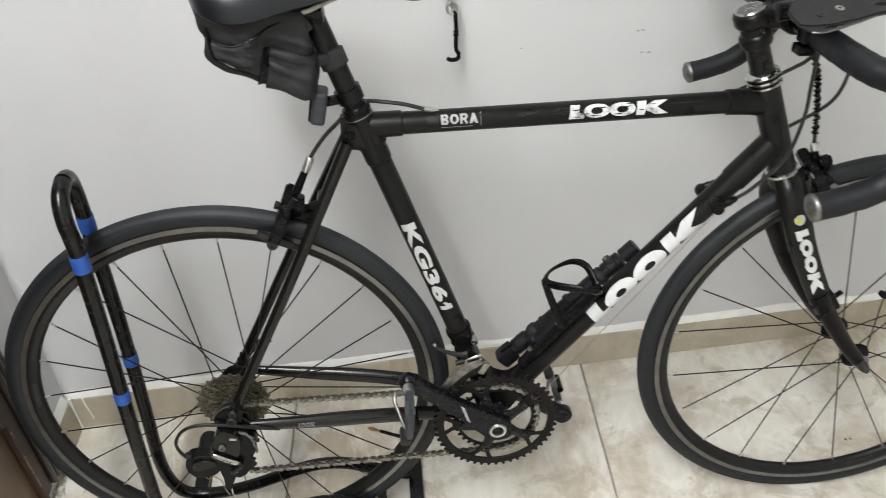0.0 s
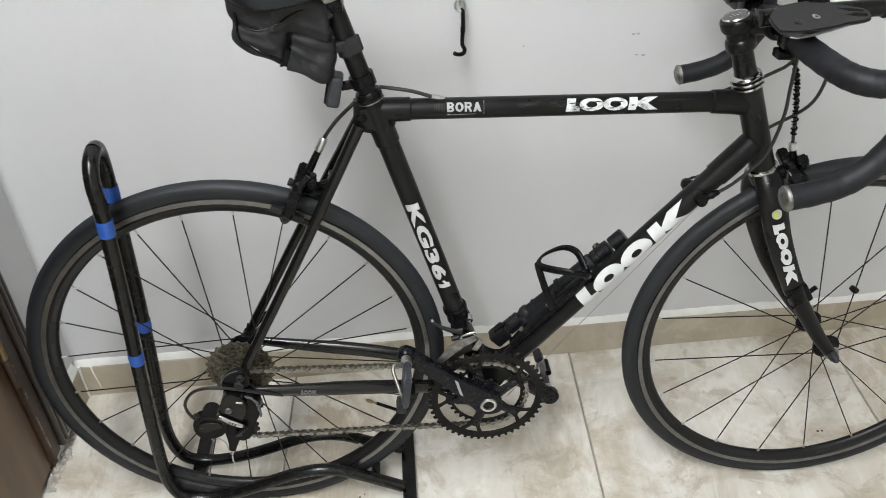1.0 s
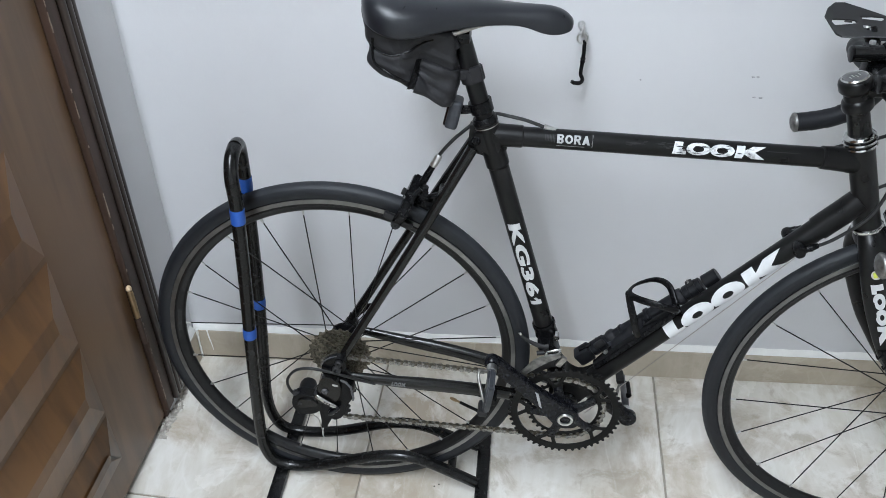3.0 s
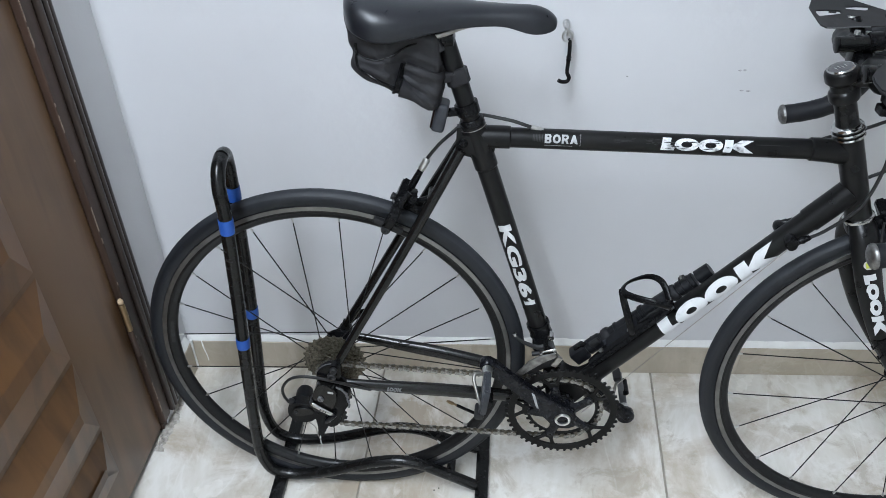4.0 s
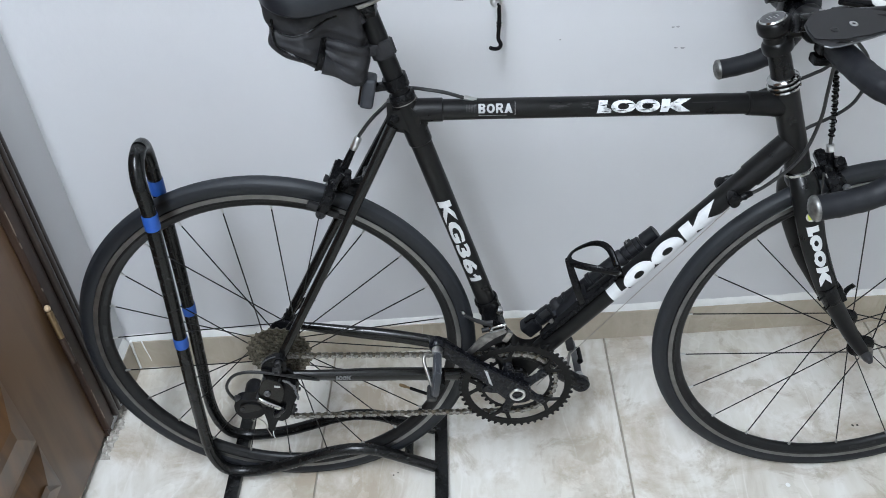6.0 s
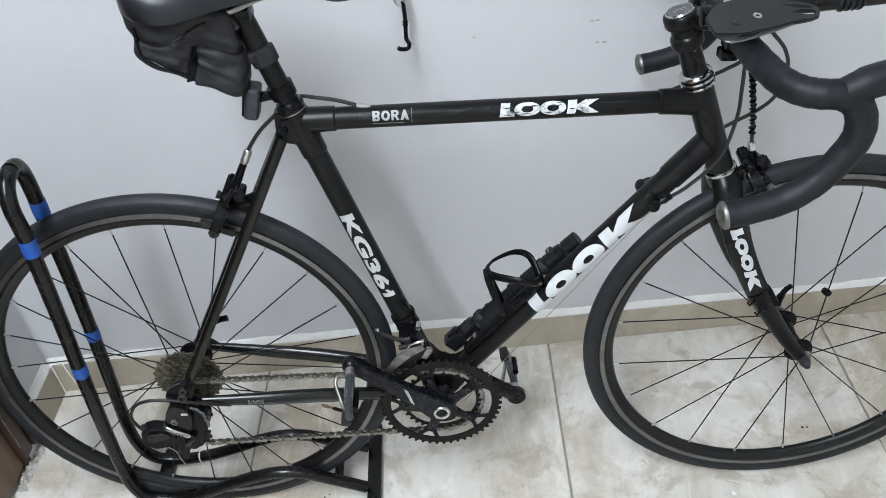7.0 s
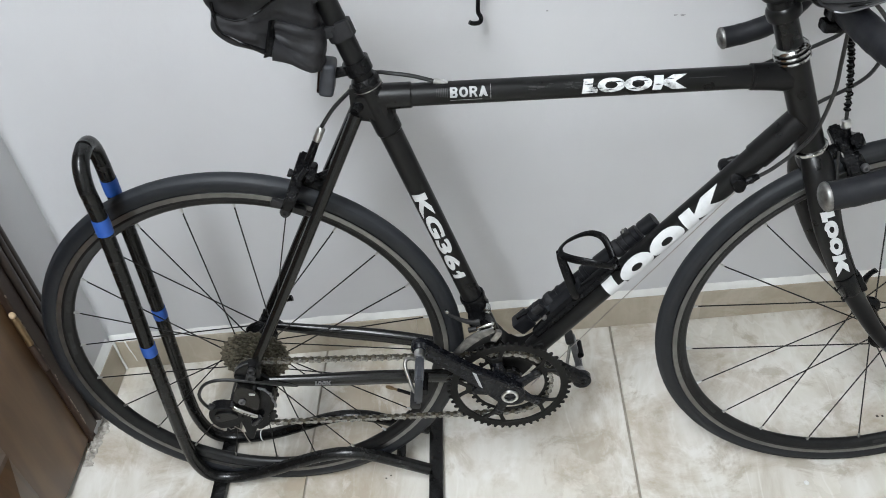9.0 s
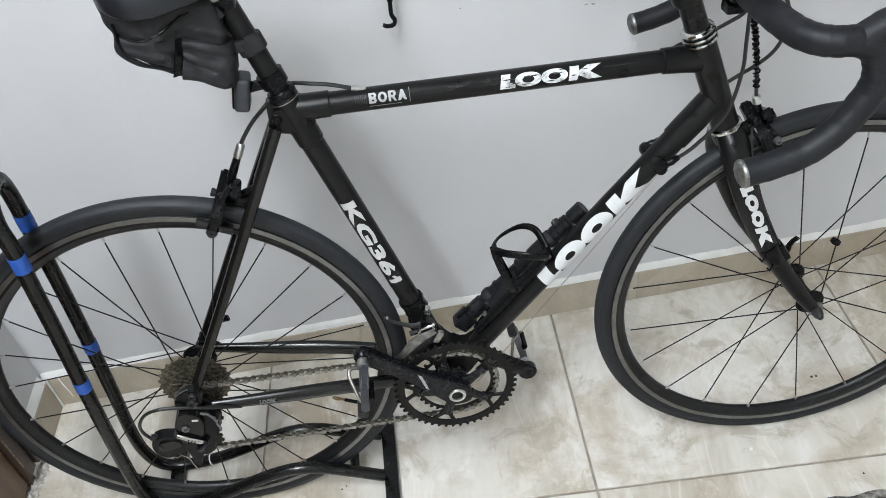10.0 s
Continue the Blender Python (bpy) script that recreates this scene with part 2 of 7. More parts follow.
M = dict(
    wall=material("wall_paint", (0.578, 0.580, 0.594), 0.5, grain=0.55, scale=1.6, tint=(0.530, 0.532, 0.549), wear=0.4, wear_scale=3.0, bump=0.25, bump_scale=55),
    wall_edge=material("white_plaster", (0.78, 0.78, 0.76), 0.6, grain=0.4, scale=30, tint=(0.6, 0.6, 0.58), bump=0.5, bump_scale=70),
    # for unseen surfaces: whiter than the seen wall, so they bounce fill light
    ceiling=material("unseen_room_white", (0.82, 0.82, 0.81), 0.8, grain=0.3, scale=3),
    tile=tile_material("floor_tile", (0.590, 0.562, 0.500), (0.420, 0.376, 0.308), (0.72, 0.705, 0.665), 0.16, 3.0, 0.50, 0.80),
    skirting=tile_material("skirting_tile", (0.400, 0.352, 0.275), (0.32, 0.275, 0.205), (0.50, 0.455, 0.375), 0.28, 3.0, 0.3, 0.3),
    grout=material("grout", (0.25, 0.225, 0.185), 0.9, grain=0.6, scale=40, bump=0.5),
    door=wood_material("door_veneer", (0.060, 0.033, 0.0160), (0.126, 0.071, 0.034), 0.38, 1.0, 0.16),
    frame_wood=wood_material("dark_frame_wood", (0.015, 0.0110, 0.0092), (0.036, 0.0258, 0.0205), 0.36, 1.0, 0.12, 0.40),
    frame_brown=wood_material("brown_frame_wood", (0.022, 0.0135, 0.0100), (0.052, 0.031, 0.022), 0.45, 1.0, 0.04, 0.3),
    # leaf veneer made more orange, standing for the warm light on the panels
    door_panel=wood_material("lit_panel_veneer", (0.058, 0.029, 0.0115), (0.140, 0.068, 0.0235), 0.36, 1.0, 0.16),
    pine=wood_material("pine", (0.40, 0.28, 0.16), (0.62, 0.48, 0.32), 0.5, 0.8, 0.1),
    bare=material("bare_wood", (0.26, 0.205, 0.155), 0.7, grain=0.8, scale=120, tint=(0.10, 0.07, 0.05)),
    brass=material("worn_brass", (0.30, 0.215, 0.12), 0.45, 1.0, grain=0.6, scale=80, tint=(0.2, 0.14, 0.08)),
    frame=material("black_carbon", (0.0052, 0.0051, 0.0052), 0.27, grain=0.35, scale=28, tint=(0.0088, 0.0086, 0.0088), wear=0.10, wear_scale=30, spec=0.20, coat=0.02),
    gloss=material("glossy_black_lacquer", (0.0050, 0.0048, 0.0045), 0.20, grain=0.35, scale=45, tint=(0.008, 0.0078, 0.0076), spec=0.30, coat=0.16),
    tyre=material("tyre_rubber", (0.0080, 0.0092, 0.0118), 0.42, grain=0.5, scale=90, tint=(0.0148, 0.0166, 0.0204), wear=0.3, wear_scale=14, bump=0.04, bump_scale=900, spec=0.34),
    rim=material("black_rim", (0.005, 0.005, 0.0055), 0.32, grain=0.4, scale=120, tint=(0.014, 0.014, 0.014), wear=0.2, spec=0.28),
    track=material("brake_track", (0.235, 0.232, 0.228), 0.36, 1.0, grain=0.5, scale=60, tint=(0.13, 0.128, 0.125), bump=0.08, bump_scale=700),
    tread=material("worn_tread", (0.0118, 0.0134, 0.0168), 0.50, grain=0.6, scale=70, tint=(0.0205, 0.0228, 0.0275), wear=0.35, wear_scale=12, bump=0.04, bump_scale=900, spec=0.36),
    spoke=material("black_spoke", (0.010, 0.0095, 0.009), 0.4, 0.3, spec=0.25),
    silver=material("aluminium", (0.62, 0.62, 0.61), 0.28, 1.0, grain=0.4, scale=120, tint=(0.35, 0.35, 0.34)),
    grey_cast=material("grey_casting", (0.15, 0.15, 0.155), 0.4, 0.6, grain=0.6, scale=120, tint=(0.08, 0.08, 0.085), bump=0.1),
    chrome=material("worn_chrome", (0.50, 0.50, 0.49), 0.13, 1.0, grain=0.5, scale=160, tint=(0.22, 0.22, 0.21), bump=0.12, bump_scale=300),
    dim_metal=material("dim_metal", (0.055, 0.055, 0.058), 0.42, 0.5, grain=0.6, scale=120, tint=(0.03, 0.03, 0.032), spec=0.4),
    steel=material("dull_steel", (0.36, 0.35, 0.33), 0.38, 1.0, grain=0.6, scale=140, tint=(0.16, 0.15, 0.14)),
    chain=material("greasy_chain", (0.34, 0.335, 0.315), 0.30, 0.9, grain=0.9, scale=260, tint=(0.05, 0.046, 0.041)),
    cassette=material("greasy_sprocket", (0.235, 0.215, 0.170), 0.38, 0.9, grain=0.9, scale=200, tint=(0.035, 0.030, 0.023)),
    crank=material("crank_anodised", (0.0050, 0.0053, 0.0072), 0.20, 0.0, grain=0.5, scale=130, tint=(0.009, 0.0095, 0.0120), wear=0.2, wear_scale=40, spec=0.22),
    ring_black=material("chainring_black", (0.0048, 0.0047, 0.0046), 0.34, grain=0.6, scale=160, tint=(0.011, 0.0105, 0.0095), wear=0.3, wear_scale=50, spec=0.14),
    worn_steel=material("worn_plated_steel", (0.26, 0.257, 0.25), 0.36, 1.0, grain=0.8, scale=110, tint=(0.10, 0.098, 0.094), wear=0.4, wear_scale=60, bump=0.1, bump_scale=300),
    plastic=material("black_plastic", (0.0036, 0.0036, 0.0041), 0.26, grain=0.4, scale=150, tint=(0.0075, 0.0075, 0.0083), bump=0.05, bump_scale=900, spec=0.16),
    dusty=material("dusty_plastic", (0.010, 0.010, 0.011), 0.45, grain=0.6, scale=90, tint=(0.028, 0.027, 0.027), wear=0.3, spec=0.35),
    pump_black=material("moulded_pump_black", (0.0058, 0.0062, 0.0078), 0.36, grain=0.5, scale=110, tint=(0.012, 0.0125, 0.0150), wear=0.25, wear_scale=45, bump=0.05, bump_scale=700, spec=0.26),
    slate=material("slate_moulding", (0.022, 0.024, 0.030), 0.4, grain=0.6, scale=90, tint=(0.045, 0.048, 0.056), wear=0.3, wear_scale=40, spec=0.4),
    tape=material("bar_tape", (0.0075, 0.008, 0.0105), 0.50, grain=0.4, scale=50, tint=(0.013, 0.014, 0.017), bump=0.10, bump_scale=900, spec=0.28),
    leather=material("saddle_leather", (0.0075, 0.0085, 0.0118), 0.27, grain=0.5, scale=30, tint=(0.0135, 0.0150, 0.0190), wear=0.22, wear_scale=18, bump=0.03, bump_scale=900, spec=0.42),
    nylon=material("black_nylon", (0.0100, 0.0098, 0.0112), 0.55, grain=0.6, scale=60, tint=(0.022, 0.0216, 0.0240), wear=0.2, wear_scale=30, bump=0.2, bump_scale=900, spec=0.30),
    sheen=material("nylon_panel", (0.0130, 0.0128, 0.0150), 0.48, grain=0.5, scale=50, tint=(0.022, 0.0216, 0.0245), wear=0.2, wear_scale=35, bump=0.2, bump_scale=900, spec=0.32),
    paint=material("black_enamel", (0.0045, 0.0045, 0.0045), 0.2, grain=0.4, scale=80, tint=(0.0085, 0.0085, 0.0088), wear=0.12, wear_scale=18, spec=0.32),
    blue=material("blue_tape", (0.015, 0.07, 0.33), 0.5, grain=0.4, scale=60, tint=(0.03, 0.12, 0.42)),
    white=material("white_decal", (0.60, 0.61, 0.62), 0.4, grain=0.25, scale=90, tint=(0.42, 0.42, 0.42), wear=0.45, wear_scale=70),
    faded=material("faded_white_decal", (0.36, 0.365, 0.37), 0.42, grain=0.5, scale=160, tint=(0.22, 0.22, 0.22), wear=0.4, wear_scale=90),
    # white darkened for the shade where the lettering curves round the seat tube
    shaded_white=material("shaded_white_decal", (0.50, 0.505, 0.51), 0.42, grain=0.35, scale=120, tint=(0.33, 0.33, 0.33), wear=0.45, wear_scale=70),
    faint_decal=material("faint_decal", (0.022, 0.022, 0.022), 0.42, grain=0.7, scale=200, tint=(0.009, 0.009, 0.009), spec=0.3),
    grey_decal=material("grey_decal", (0.24, 0.24, 0.24), 0.45, grain=0.8, scale=200, tint=(0.03, 0.03, 0.03)),
    stay_decal=material("dim_grey_decal", (0.13, 0.13, 0.132), 0.45, grain=0.8, scale=200, tint=(0.03, 0.03, 0.03)),
    rim_decal=material("rim_decal", (0.020, 0.020, 0.021), 0.4, grain=0.9, scale=160, tint=(0.007, 0.007, 0.007), spec=0.3),
    worn_white=material("worn_white_decal", (0.64, 0.65, 0.66), 0.4, grain=0.15, scale=90, tint=(0.03, 0.03, 0.03), wear=1.0, wear_scale=48, wear_low=0.50),
    black_decal=material("black_decal", (0.010, 0.010, 0.010), 0.35, grain=0.2, scale=100),
    yellow=material("yellow_badge", (0.45, 0.50, 0.06), 0.4, grain=0.3, scale=80),
    cable=material("cable_housing", (0.006, 0.006, 0.006), 0.38, grain=0.3, scale=100),
    wire=material("inner_wire", (0.40, 0.38, 0.35), 0.35, 1.0),
    lens=material("dark_lens", (0.012, 0.007, 0.007), 0.15, spec=0.4),
    screen=material("grey_screen", (0.16, 0.17, 0.16), 0.12, coat=0.5),
    pale=material("pale_plastic", (0.62, 0.62, 0.60), 0.35, grain=0.2, scale=60),
    smudge=material("wall_smudge", (0.22, 0.22, 0.225), 0.8, grain=0.9, scale=260, tint=(0.48, 0.48, 0.49)),
    speck=material("dark_speck", (0.05, 0.04, 0.035), 0.8),
    rubble=material("crumbled_mortar", (0.47, 0.445, 0.40), 0.95, grain=0.8, scale=90, tint=(0.20, 0.18, 0.155), wear=0.5, wear_scale=30, bump=0.8, bump_scale=220),
    mat=material("mat_pile", (0.045, 0.04, 0.036), 0.95, grain=1.0, scale=75, tint=(0.42, 0.40, 0.37), wear=0.5, wear_scale=40, bump=1.0, bump_scale=300),
)

# ---- mesh helpers ----


def part(name, bm, mat, parent=None, label="", smooth=True, angle=38):
    """Links a bmesh as one mesh object under a thing or part."""
    me = bpy.data.meshes.new(name)
    bmesh.ops.recalc_face_normals(bm, faces=bm.faces)
    if smooth:
        for f in bm.faces:
            f.smooth = True
        for e in bm.edges:
            if len(e.link_faces) == 2 and e.calc_face_angle(0) > radians(angle):
                e.smooth = False
    bm.to_mesh(me)
    bm.free()
    me.materials.append(M[mat])
    ob = new(name, me)
    if parent is not None:
        ob.parent = parent
    return tagged(ob, label)


def shared(name, data, parent, m):
    ob = new(name, data)
    ob.parent = parent
    ob.matrix_basis = m
    return ob


def spline(pts, n=8, closed=False):
    """Points of a smooth curve through pts (Catmull-Rom)."""
    p = [Vector(q) for q in pts]
    out, k = [], len(p)
    for i in range(k if closed else k - 1):
        a, b, c, d = (p[(i - 1) % k], p[i], p[(i + 1) % k], p[(i + 2) % k]) if closed else (p[max(i - 1, 0)], p[i], p[i + 1], p[min(i + 2, k - 1)])
        for j in range(n):
            t = j / n
            out.append(0.5 * (2 * b + (c - a) * t + (2 * a - 5 * b + 4 * c - d) * t * t + (3 * b - a - 3 * c + d) * t ** 3))
    if not closed:
        out.append(p[-1])
    return out


def sweep(bm, pts, radius, seg=12, closed=False, flat=1.0, side=None):
    """A round (or flattened, across side) tube along pts; radius one number or one for each point."""
    pts = [Vector(q) for q in pts]
    n = len(pts)
    rad = radius if isinstance(radius, (list, tuple)) else [radius] * n
    rings, up = [], None
    for i in range(n):
        d = (pts[(i + 1) % n] - pts[i - 1]) if closed else (pts[min(i + 1, n - 1)] - pts[max(i - 1, 0)])
        d.normalize()
        if side is not None:
            up = Vector(side)
        elif up is None:
            up = Vector((0, 1, 0)) if abs(d.y) < 0.9 else Vector((0, 0, 1))
        up = (up - d * up.dot(d)).normalized()
        w = d.cross(up)
        rings.append([bm.verts.new(pts[i] + rad[i] * (math.cos(2 * math.pi * k / seg) * up * flat + math.sin(2 * math.pi * k / seg) * w)) for k in range(seg)])
    for i in range(n if closed else n - 1):
        a, b = rings[i], rings[(i + 1) % n]
        for k in range(seg):
            bm.faces.new((a[k], a[(k + 1) % seg], b[(k + 1) % seg], b[k]))
    if not closed:
        bm.faces.new(rings[0])
        bm.faces.new(rings[-1][::-1])
    return bm


def tube(pts, radius, seg=12, **k):
    return sweep(bmesh.new(), pts, radius, seg, **k)


def lathe(bm, profile, centre=(0, 0, 0), axis=(0, 1, 0), seg=32, closed=False):
    """Turns (radius, height) pairs round an axis through centre; closed joins the last pair to the first."""
    ax = Vector(axis).normalized()
    u = (Vector((1, 0, 0)) if abs(ax.x) < 0.9 else Vector((0, 0, 1)))
    u = (u - ax * u.dot(ax)).normalized()
    w = ax.cross(u)
    c = Vector(centre)
    rings = []
    for r, h in profile:
        if r < 1e-6:
            rings.append([bm.verts.new(c + ax * h)])
        else:
            rings.append([bm.verts.new(c + ax * h + r * (math.cos(2 * math.pi * k / seg) * u + math.sin(2 * math.pi * k / seg) * w)) for k in range(seg)])
    pairs = list(zip(rings, rings[1:])) + ([(rings[-1], rings[0])] if closed else [])
    for a, b in pairs:
        for k in range(seg):
            j = (k + 1) % seg
            if len(a) == 1 and len(b) == 1:
                continue
            if len(a) == 1:
                bm.faces.new((a[0], b[j], b[k]))
            elif len(b) == 1:
                bm.faces.new((a[k], a[j], b[0]))
            else:
                bm.faces.new((a[k], a[j], b[j], b[k]))
    if not closed:
        for ring in (rings[0], rings[-1]):
            if len(ring) > 2:
                bm.faces.new(ring)
    return bm


def box(bm, centre, size, bevel=0.0, m=None, segments=2):
    made = bmesh.ops.create_cube(bm, size=1.0)["verts"]
    bmesh.ops.scale(bm, vec=size, verts=made)
    if bevel > 0:
        edges = {e for v in made for e in v.link_edges}
        res = bmesh.ops.bevel(bm, geom=list(edges), offset=bevel, segments=segments, affect="EDGES", profile=0.6)
        made = list({v for f in res["faces"] for v in f.verts} | {v for v in made if v.is_valid})
    t = Matrix.Translation(centre) @ (m or Matrix())
    bmesh.ops.transform(bm, matrix=t, verts=made)
    return bm


def plate(bm, outer, holes, y0, y1, m=None):
    """A flat plate with holes: outlines as (x, z) pairs, thick from y0 to y1."""
    tmp = bmesh.new()
    for loop in [outer, *holes]:
        vs = [tmp.verts.new((x, y0, z)) for x, z in loop]
        for a, b in zip(vs, vs[1:] + vs[:1]):
            tmp.edges.new((a, b))
    bmesh.ops.triangle_fill(tmp, use_beauty=True, use_dissolve=False, edges=tmp.edges[:])
    res = bmesh.ops.extrude_face_region(tmp, geom=tmp.faces[:])
    bmesh.ops.translate(tmp, vec=(0, y1 - y0, 0), verts=[v for v in res["geom"] if isinstance(v, bmesh.types.BMVert)])
    if m is not None:
        bmesh.ops.transform(tmp, matrix=m, verts=tmp.verts)
    me = bpy.data.meshes.new("tmp")
    tmp.to_mesh(me)
    tmp.free()
    bm.from_mesh(me)
    bpy.data.meshes.remove(me)
    return bm


def cast(name, outline, y0, y1, bevel, mat, parent, label="", n=3, lean=None):
    """A cast piece with a rounded outline of (x, z) pairs, thick from y0 to y1, its rims rounded; lean moves it in y by place."""
    pts = [(p.x, p.z) for p in spline([(x, 0, z) for x, z in outline], n, True)]
    bm = plate(bmesh.new(), pts, [], y0, y1)
    bmesh.ops.bevel(bm, geom=[e for e in bm.edges if len(e.link_faces) == 2 and e.calc_face_angle(0) > 1.0], offset=bevel, segments=3, affect="EDGES", clamp_overlap=True)
    if lean:
        for v in bm.verts:
            v.co.y += lean(v.co)
    return part(name, bm, mat, parent, label, angle=55)


def circle(cx, cz, r, n=20, squash=1.0, turn=0.0):
    c, s = math.cos(turn), math.sin(turn)
    out = []
    for k in range(n):
        a = 2 * math.pi * k / n
        x, z = r * math.cos(a), r * squash * math.sin(a)
        out.append((cx + c * x - s * z, cz + s * x + c * z))
    return out


def gear(teeth, r, depth, n=4):
    out = []
    for k in range(teeth):
        for j, q in ((0.0, 0), (0.28, 0), (0.42, 1), (0.66, 1), (0.86, 0)):
            a = 2 * math.pi * (k + j) / teeth
            out.append(((r + (depth if q else 0)) * math.cos(a), (r + (depth if q else 0)) * math.sin(a)))
    return out


def lerp(a, b, t):
    return Vector(a).lerp(Vector(b), t)


def decal(name, loops, a, b, radius, face, parent, mat="white", label="", lift=0.0007):
    """Flat outlines (u along the tube from a to b in metres, v across) laid on the round tube a-b, on its side towards face.
    loops: a list of (outer, holes)."""
    bm = bmesh.new()
    for outer, holes in loops:
        tmp = bmesh.new()
        for loop in [outer, *holes]:
            vs = [tmp.verts.new((x, y, 0)) for x, y in loop]
            for p, q in zip(vs, vs[1:] + vs[:1]):
                if tmp.edges.get((p, q)) is None:
                    tmp.edges.new((p, q))
        bmesh.ops.triangle_fill(tmp, use_beauty=True, use_dissolve=False, edges=tmp.edges[:])
        vmax = max(abs(y) for _, y in outer)
        k = -vmax
        while k < vmax:
            bmesh.ops.bisect_plane(tmp, geom=tmp.verts[:] + tmp.edges[:] + tmp.faces[:], plane_co=(0, k, 0), plane_no=(0, 1, 0))
            k += 0.0018
        me = bpy.data.meshes.new("tmp")
        tmp.to_mesh(me)
        tmp.free()
        bm.from_mesh(me)
        bpy.data.meshes.remove(me)
    d = (Vector(b) - Vector(a)).normalized()
    f = Vector(face)
    f = (f - d * f.dot(d)).normalized()
    w = f.cross(d) * -1
    if w.z < 0 and abs(d.z) < 0.99:
        w = -w
    for v in bm.verts:
        th = v.co.y / radius
        v.co = Vector(a) + d * v.co.x + (radius + lift) * (math.cos(th) * f + math.sin(th) * w)
    return part(name, bm, mat, parent, label)


def glyphs(text, size, x0, y0, stretch=1.0, bold=0.0, space=1.0):
    """Outlines of the built-in font's letters as (outer, holes) for decal()."""
    cu = bpy.data.curves.new("tmp", "FONT")
    cu.body, cu.size, cu.resolution_u, cu.offset, cu.space_character = text, size, 3, bold, space
    ob = bpy.data.objects.new("tmp", cu)
    me = ob.to_mesh()
    bm = bmesh.new()
    bm.from_mesh(me)
    ob.to_mesh_clear()
    bmesh.ops.remove_doubles(bm, verts=bm.verts, dist=1e-6)
    out = []
    rim = [e for e in bm.edges if len(e.link_faces) == 1]
    left, loops = dict.fromkeys(rim), []
    while left:
        e = next(iter(left))
        del left[e]
        loop = [e.verts[0], e.verts[1]]
        while loop[-1] != loop[0]:
            nxt = [q for q in loop[-1].link_edges if q in left]
            if not nxt:
                break
            del left[nxt[0]]
            loop.append(nxt[0].other_vert(loop[-1]))
        if loop[0] == loop[-1]:
            loop.pop()
        if len(loop) < 3:
            continue
        loops.append([(x0 + v.co.x * stretch, y0 + v.co.y) for v in loop])
    bm.free()
    bpy.data.objects.remove(ob)
    bpy.data.curves.remove(cu)

    def area(lp):
        return 0.5 * sum(a[0] * b[1] - b[0] * a[1] for a, b in zip(lp, lp[1:] + lp[:1]))

    def inside(p, lp):
        hit = False
        for a, b in zip(lp, lp[1:] + lp[:1]):
            if (a[1] > p[1]) != (b[1] > p[1]) and p[0] < (b[0] - a[0]) * (p[1] - a[1]) / (b[1] - a[1]) + a[0]:
                hit = not hit
        return hit

    loops.sort(key=lambda lp: -abs(area(lp)))
    for lp in loops:
        for outer, holes in out:
            if inside(lp[0], outer):
                holes.append(lp)
                break
        else:
            out.append((lp, []))
    return out


# ---- the room ----
WALL_Y, WALL_SLOPE = 0.276, 0.0560
WEST = -0.413
HEIGHT = 2.70
DOOR_X0, DOOR_X1 = 1.428, 2.25
EAST, SOUTH = 2.45, -3.0


def wall_y(x):
    return WALL_Y + WALL_SLOPE * x


def slab(name, x0, x1, z0, z1, y_front, thick, mat, label, bevel=0.0):
    """A piece of the back wall between two x, whose face runs askew with the wall."""
    bm = bmesh.new()
    quad = []
    for dy in (0, thick):
        quad.append([[bm.verts.new((x, wall_y(x) + y_front + dy, z)) for x in (x0, x1)] for z in (z0, z1)])
    f, b = quad
    bm.faces.new((f[0][0], f[0][1], f[1][1], f[1][0]))
    bm.faces.new((b[0][0], b[1][0], b[1][1], b[0][1]))
    bm.faces.new((f[0][0], f[1][0], b[1][0], b[0][0]))
    bm.faces.new((f[0][1], b[0][1], b[1][1], f[1][1]))
    bm.faces.new((f[1][0], f[1][1], b[1][1], b[1][0]))
    bm.faces.new((f[0][0], b[0][0], b[0][1], f[0][1]))
    if bevel:
        bmesh.ops.bevel(bm, geom=bm.edges[:], offset=bevel, segments=2, affect="EDGES")
    ob = part(name, bm, mat, None, label, smooth=False)
    return ob


def structure(ob, label, category):
    return tagged(ob, label, category, kind="structure")


structure(slab("wall_north", WEST - 0.15, DOOR_X0, 0.0, HEIGHT, 0.0, 0.16, "wall", ""), "white painted plaster wall with faint scuffs", "wall")
structure(slab("wall_north_over_door", DOOR_X0, DOOR_X1, 2.10, HEIGHT, 0.0, 0.16, "wall", ""), "white painted plaster wall above a doorway", "wall")
structure(slab("wall_north_end", DOOR_X1, EAST + 0.15, 0.0, HEIGHT, 0.0, 0.16, "wall", ""), "white painted plaster wall beside a doorway", "wall")

D1_Y0, D1_Y1 = 0.075, -0.80     # the opening of the brown door in the west wall
bm = box(bmesh.new(), (WEST - 0.075, (D1_Y0 + wall_y(WEST)) / 2, HEIGHT / 2), (0.15, wall_y(WEST) - D1_Y0 + 0.001, HEIGHT))
structure(part("wall_west", bm, "wall", smooth=False), "narrow strip of white wall beside the door", "wall")
# unseen walls that close the room, kept extra white as bounce surfaces
bm = box(bmesh.new(), (WEST - 0.075, (D1_Y1 + SOUTH) / 2, HEIGHT / 2), (0.15, D1_Y1 - SOUTH, HEIGHT))
structure(part("wall_west_south", bm, "ceiling", smooth=False), "unseen wall beyond the brown door, extra white to bounce light", "wall")
bm = box(bmesh.new(), (WEST - 0.075, (D1_Y0 + D1_Y1) / 2, (2.08 + HEIGHT) / 2), (0.15, D1_Y0 - D1_Y1, HEIGHT - 2.08))
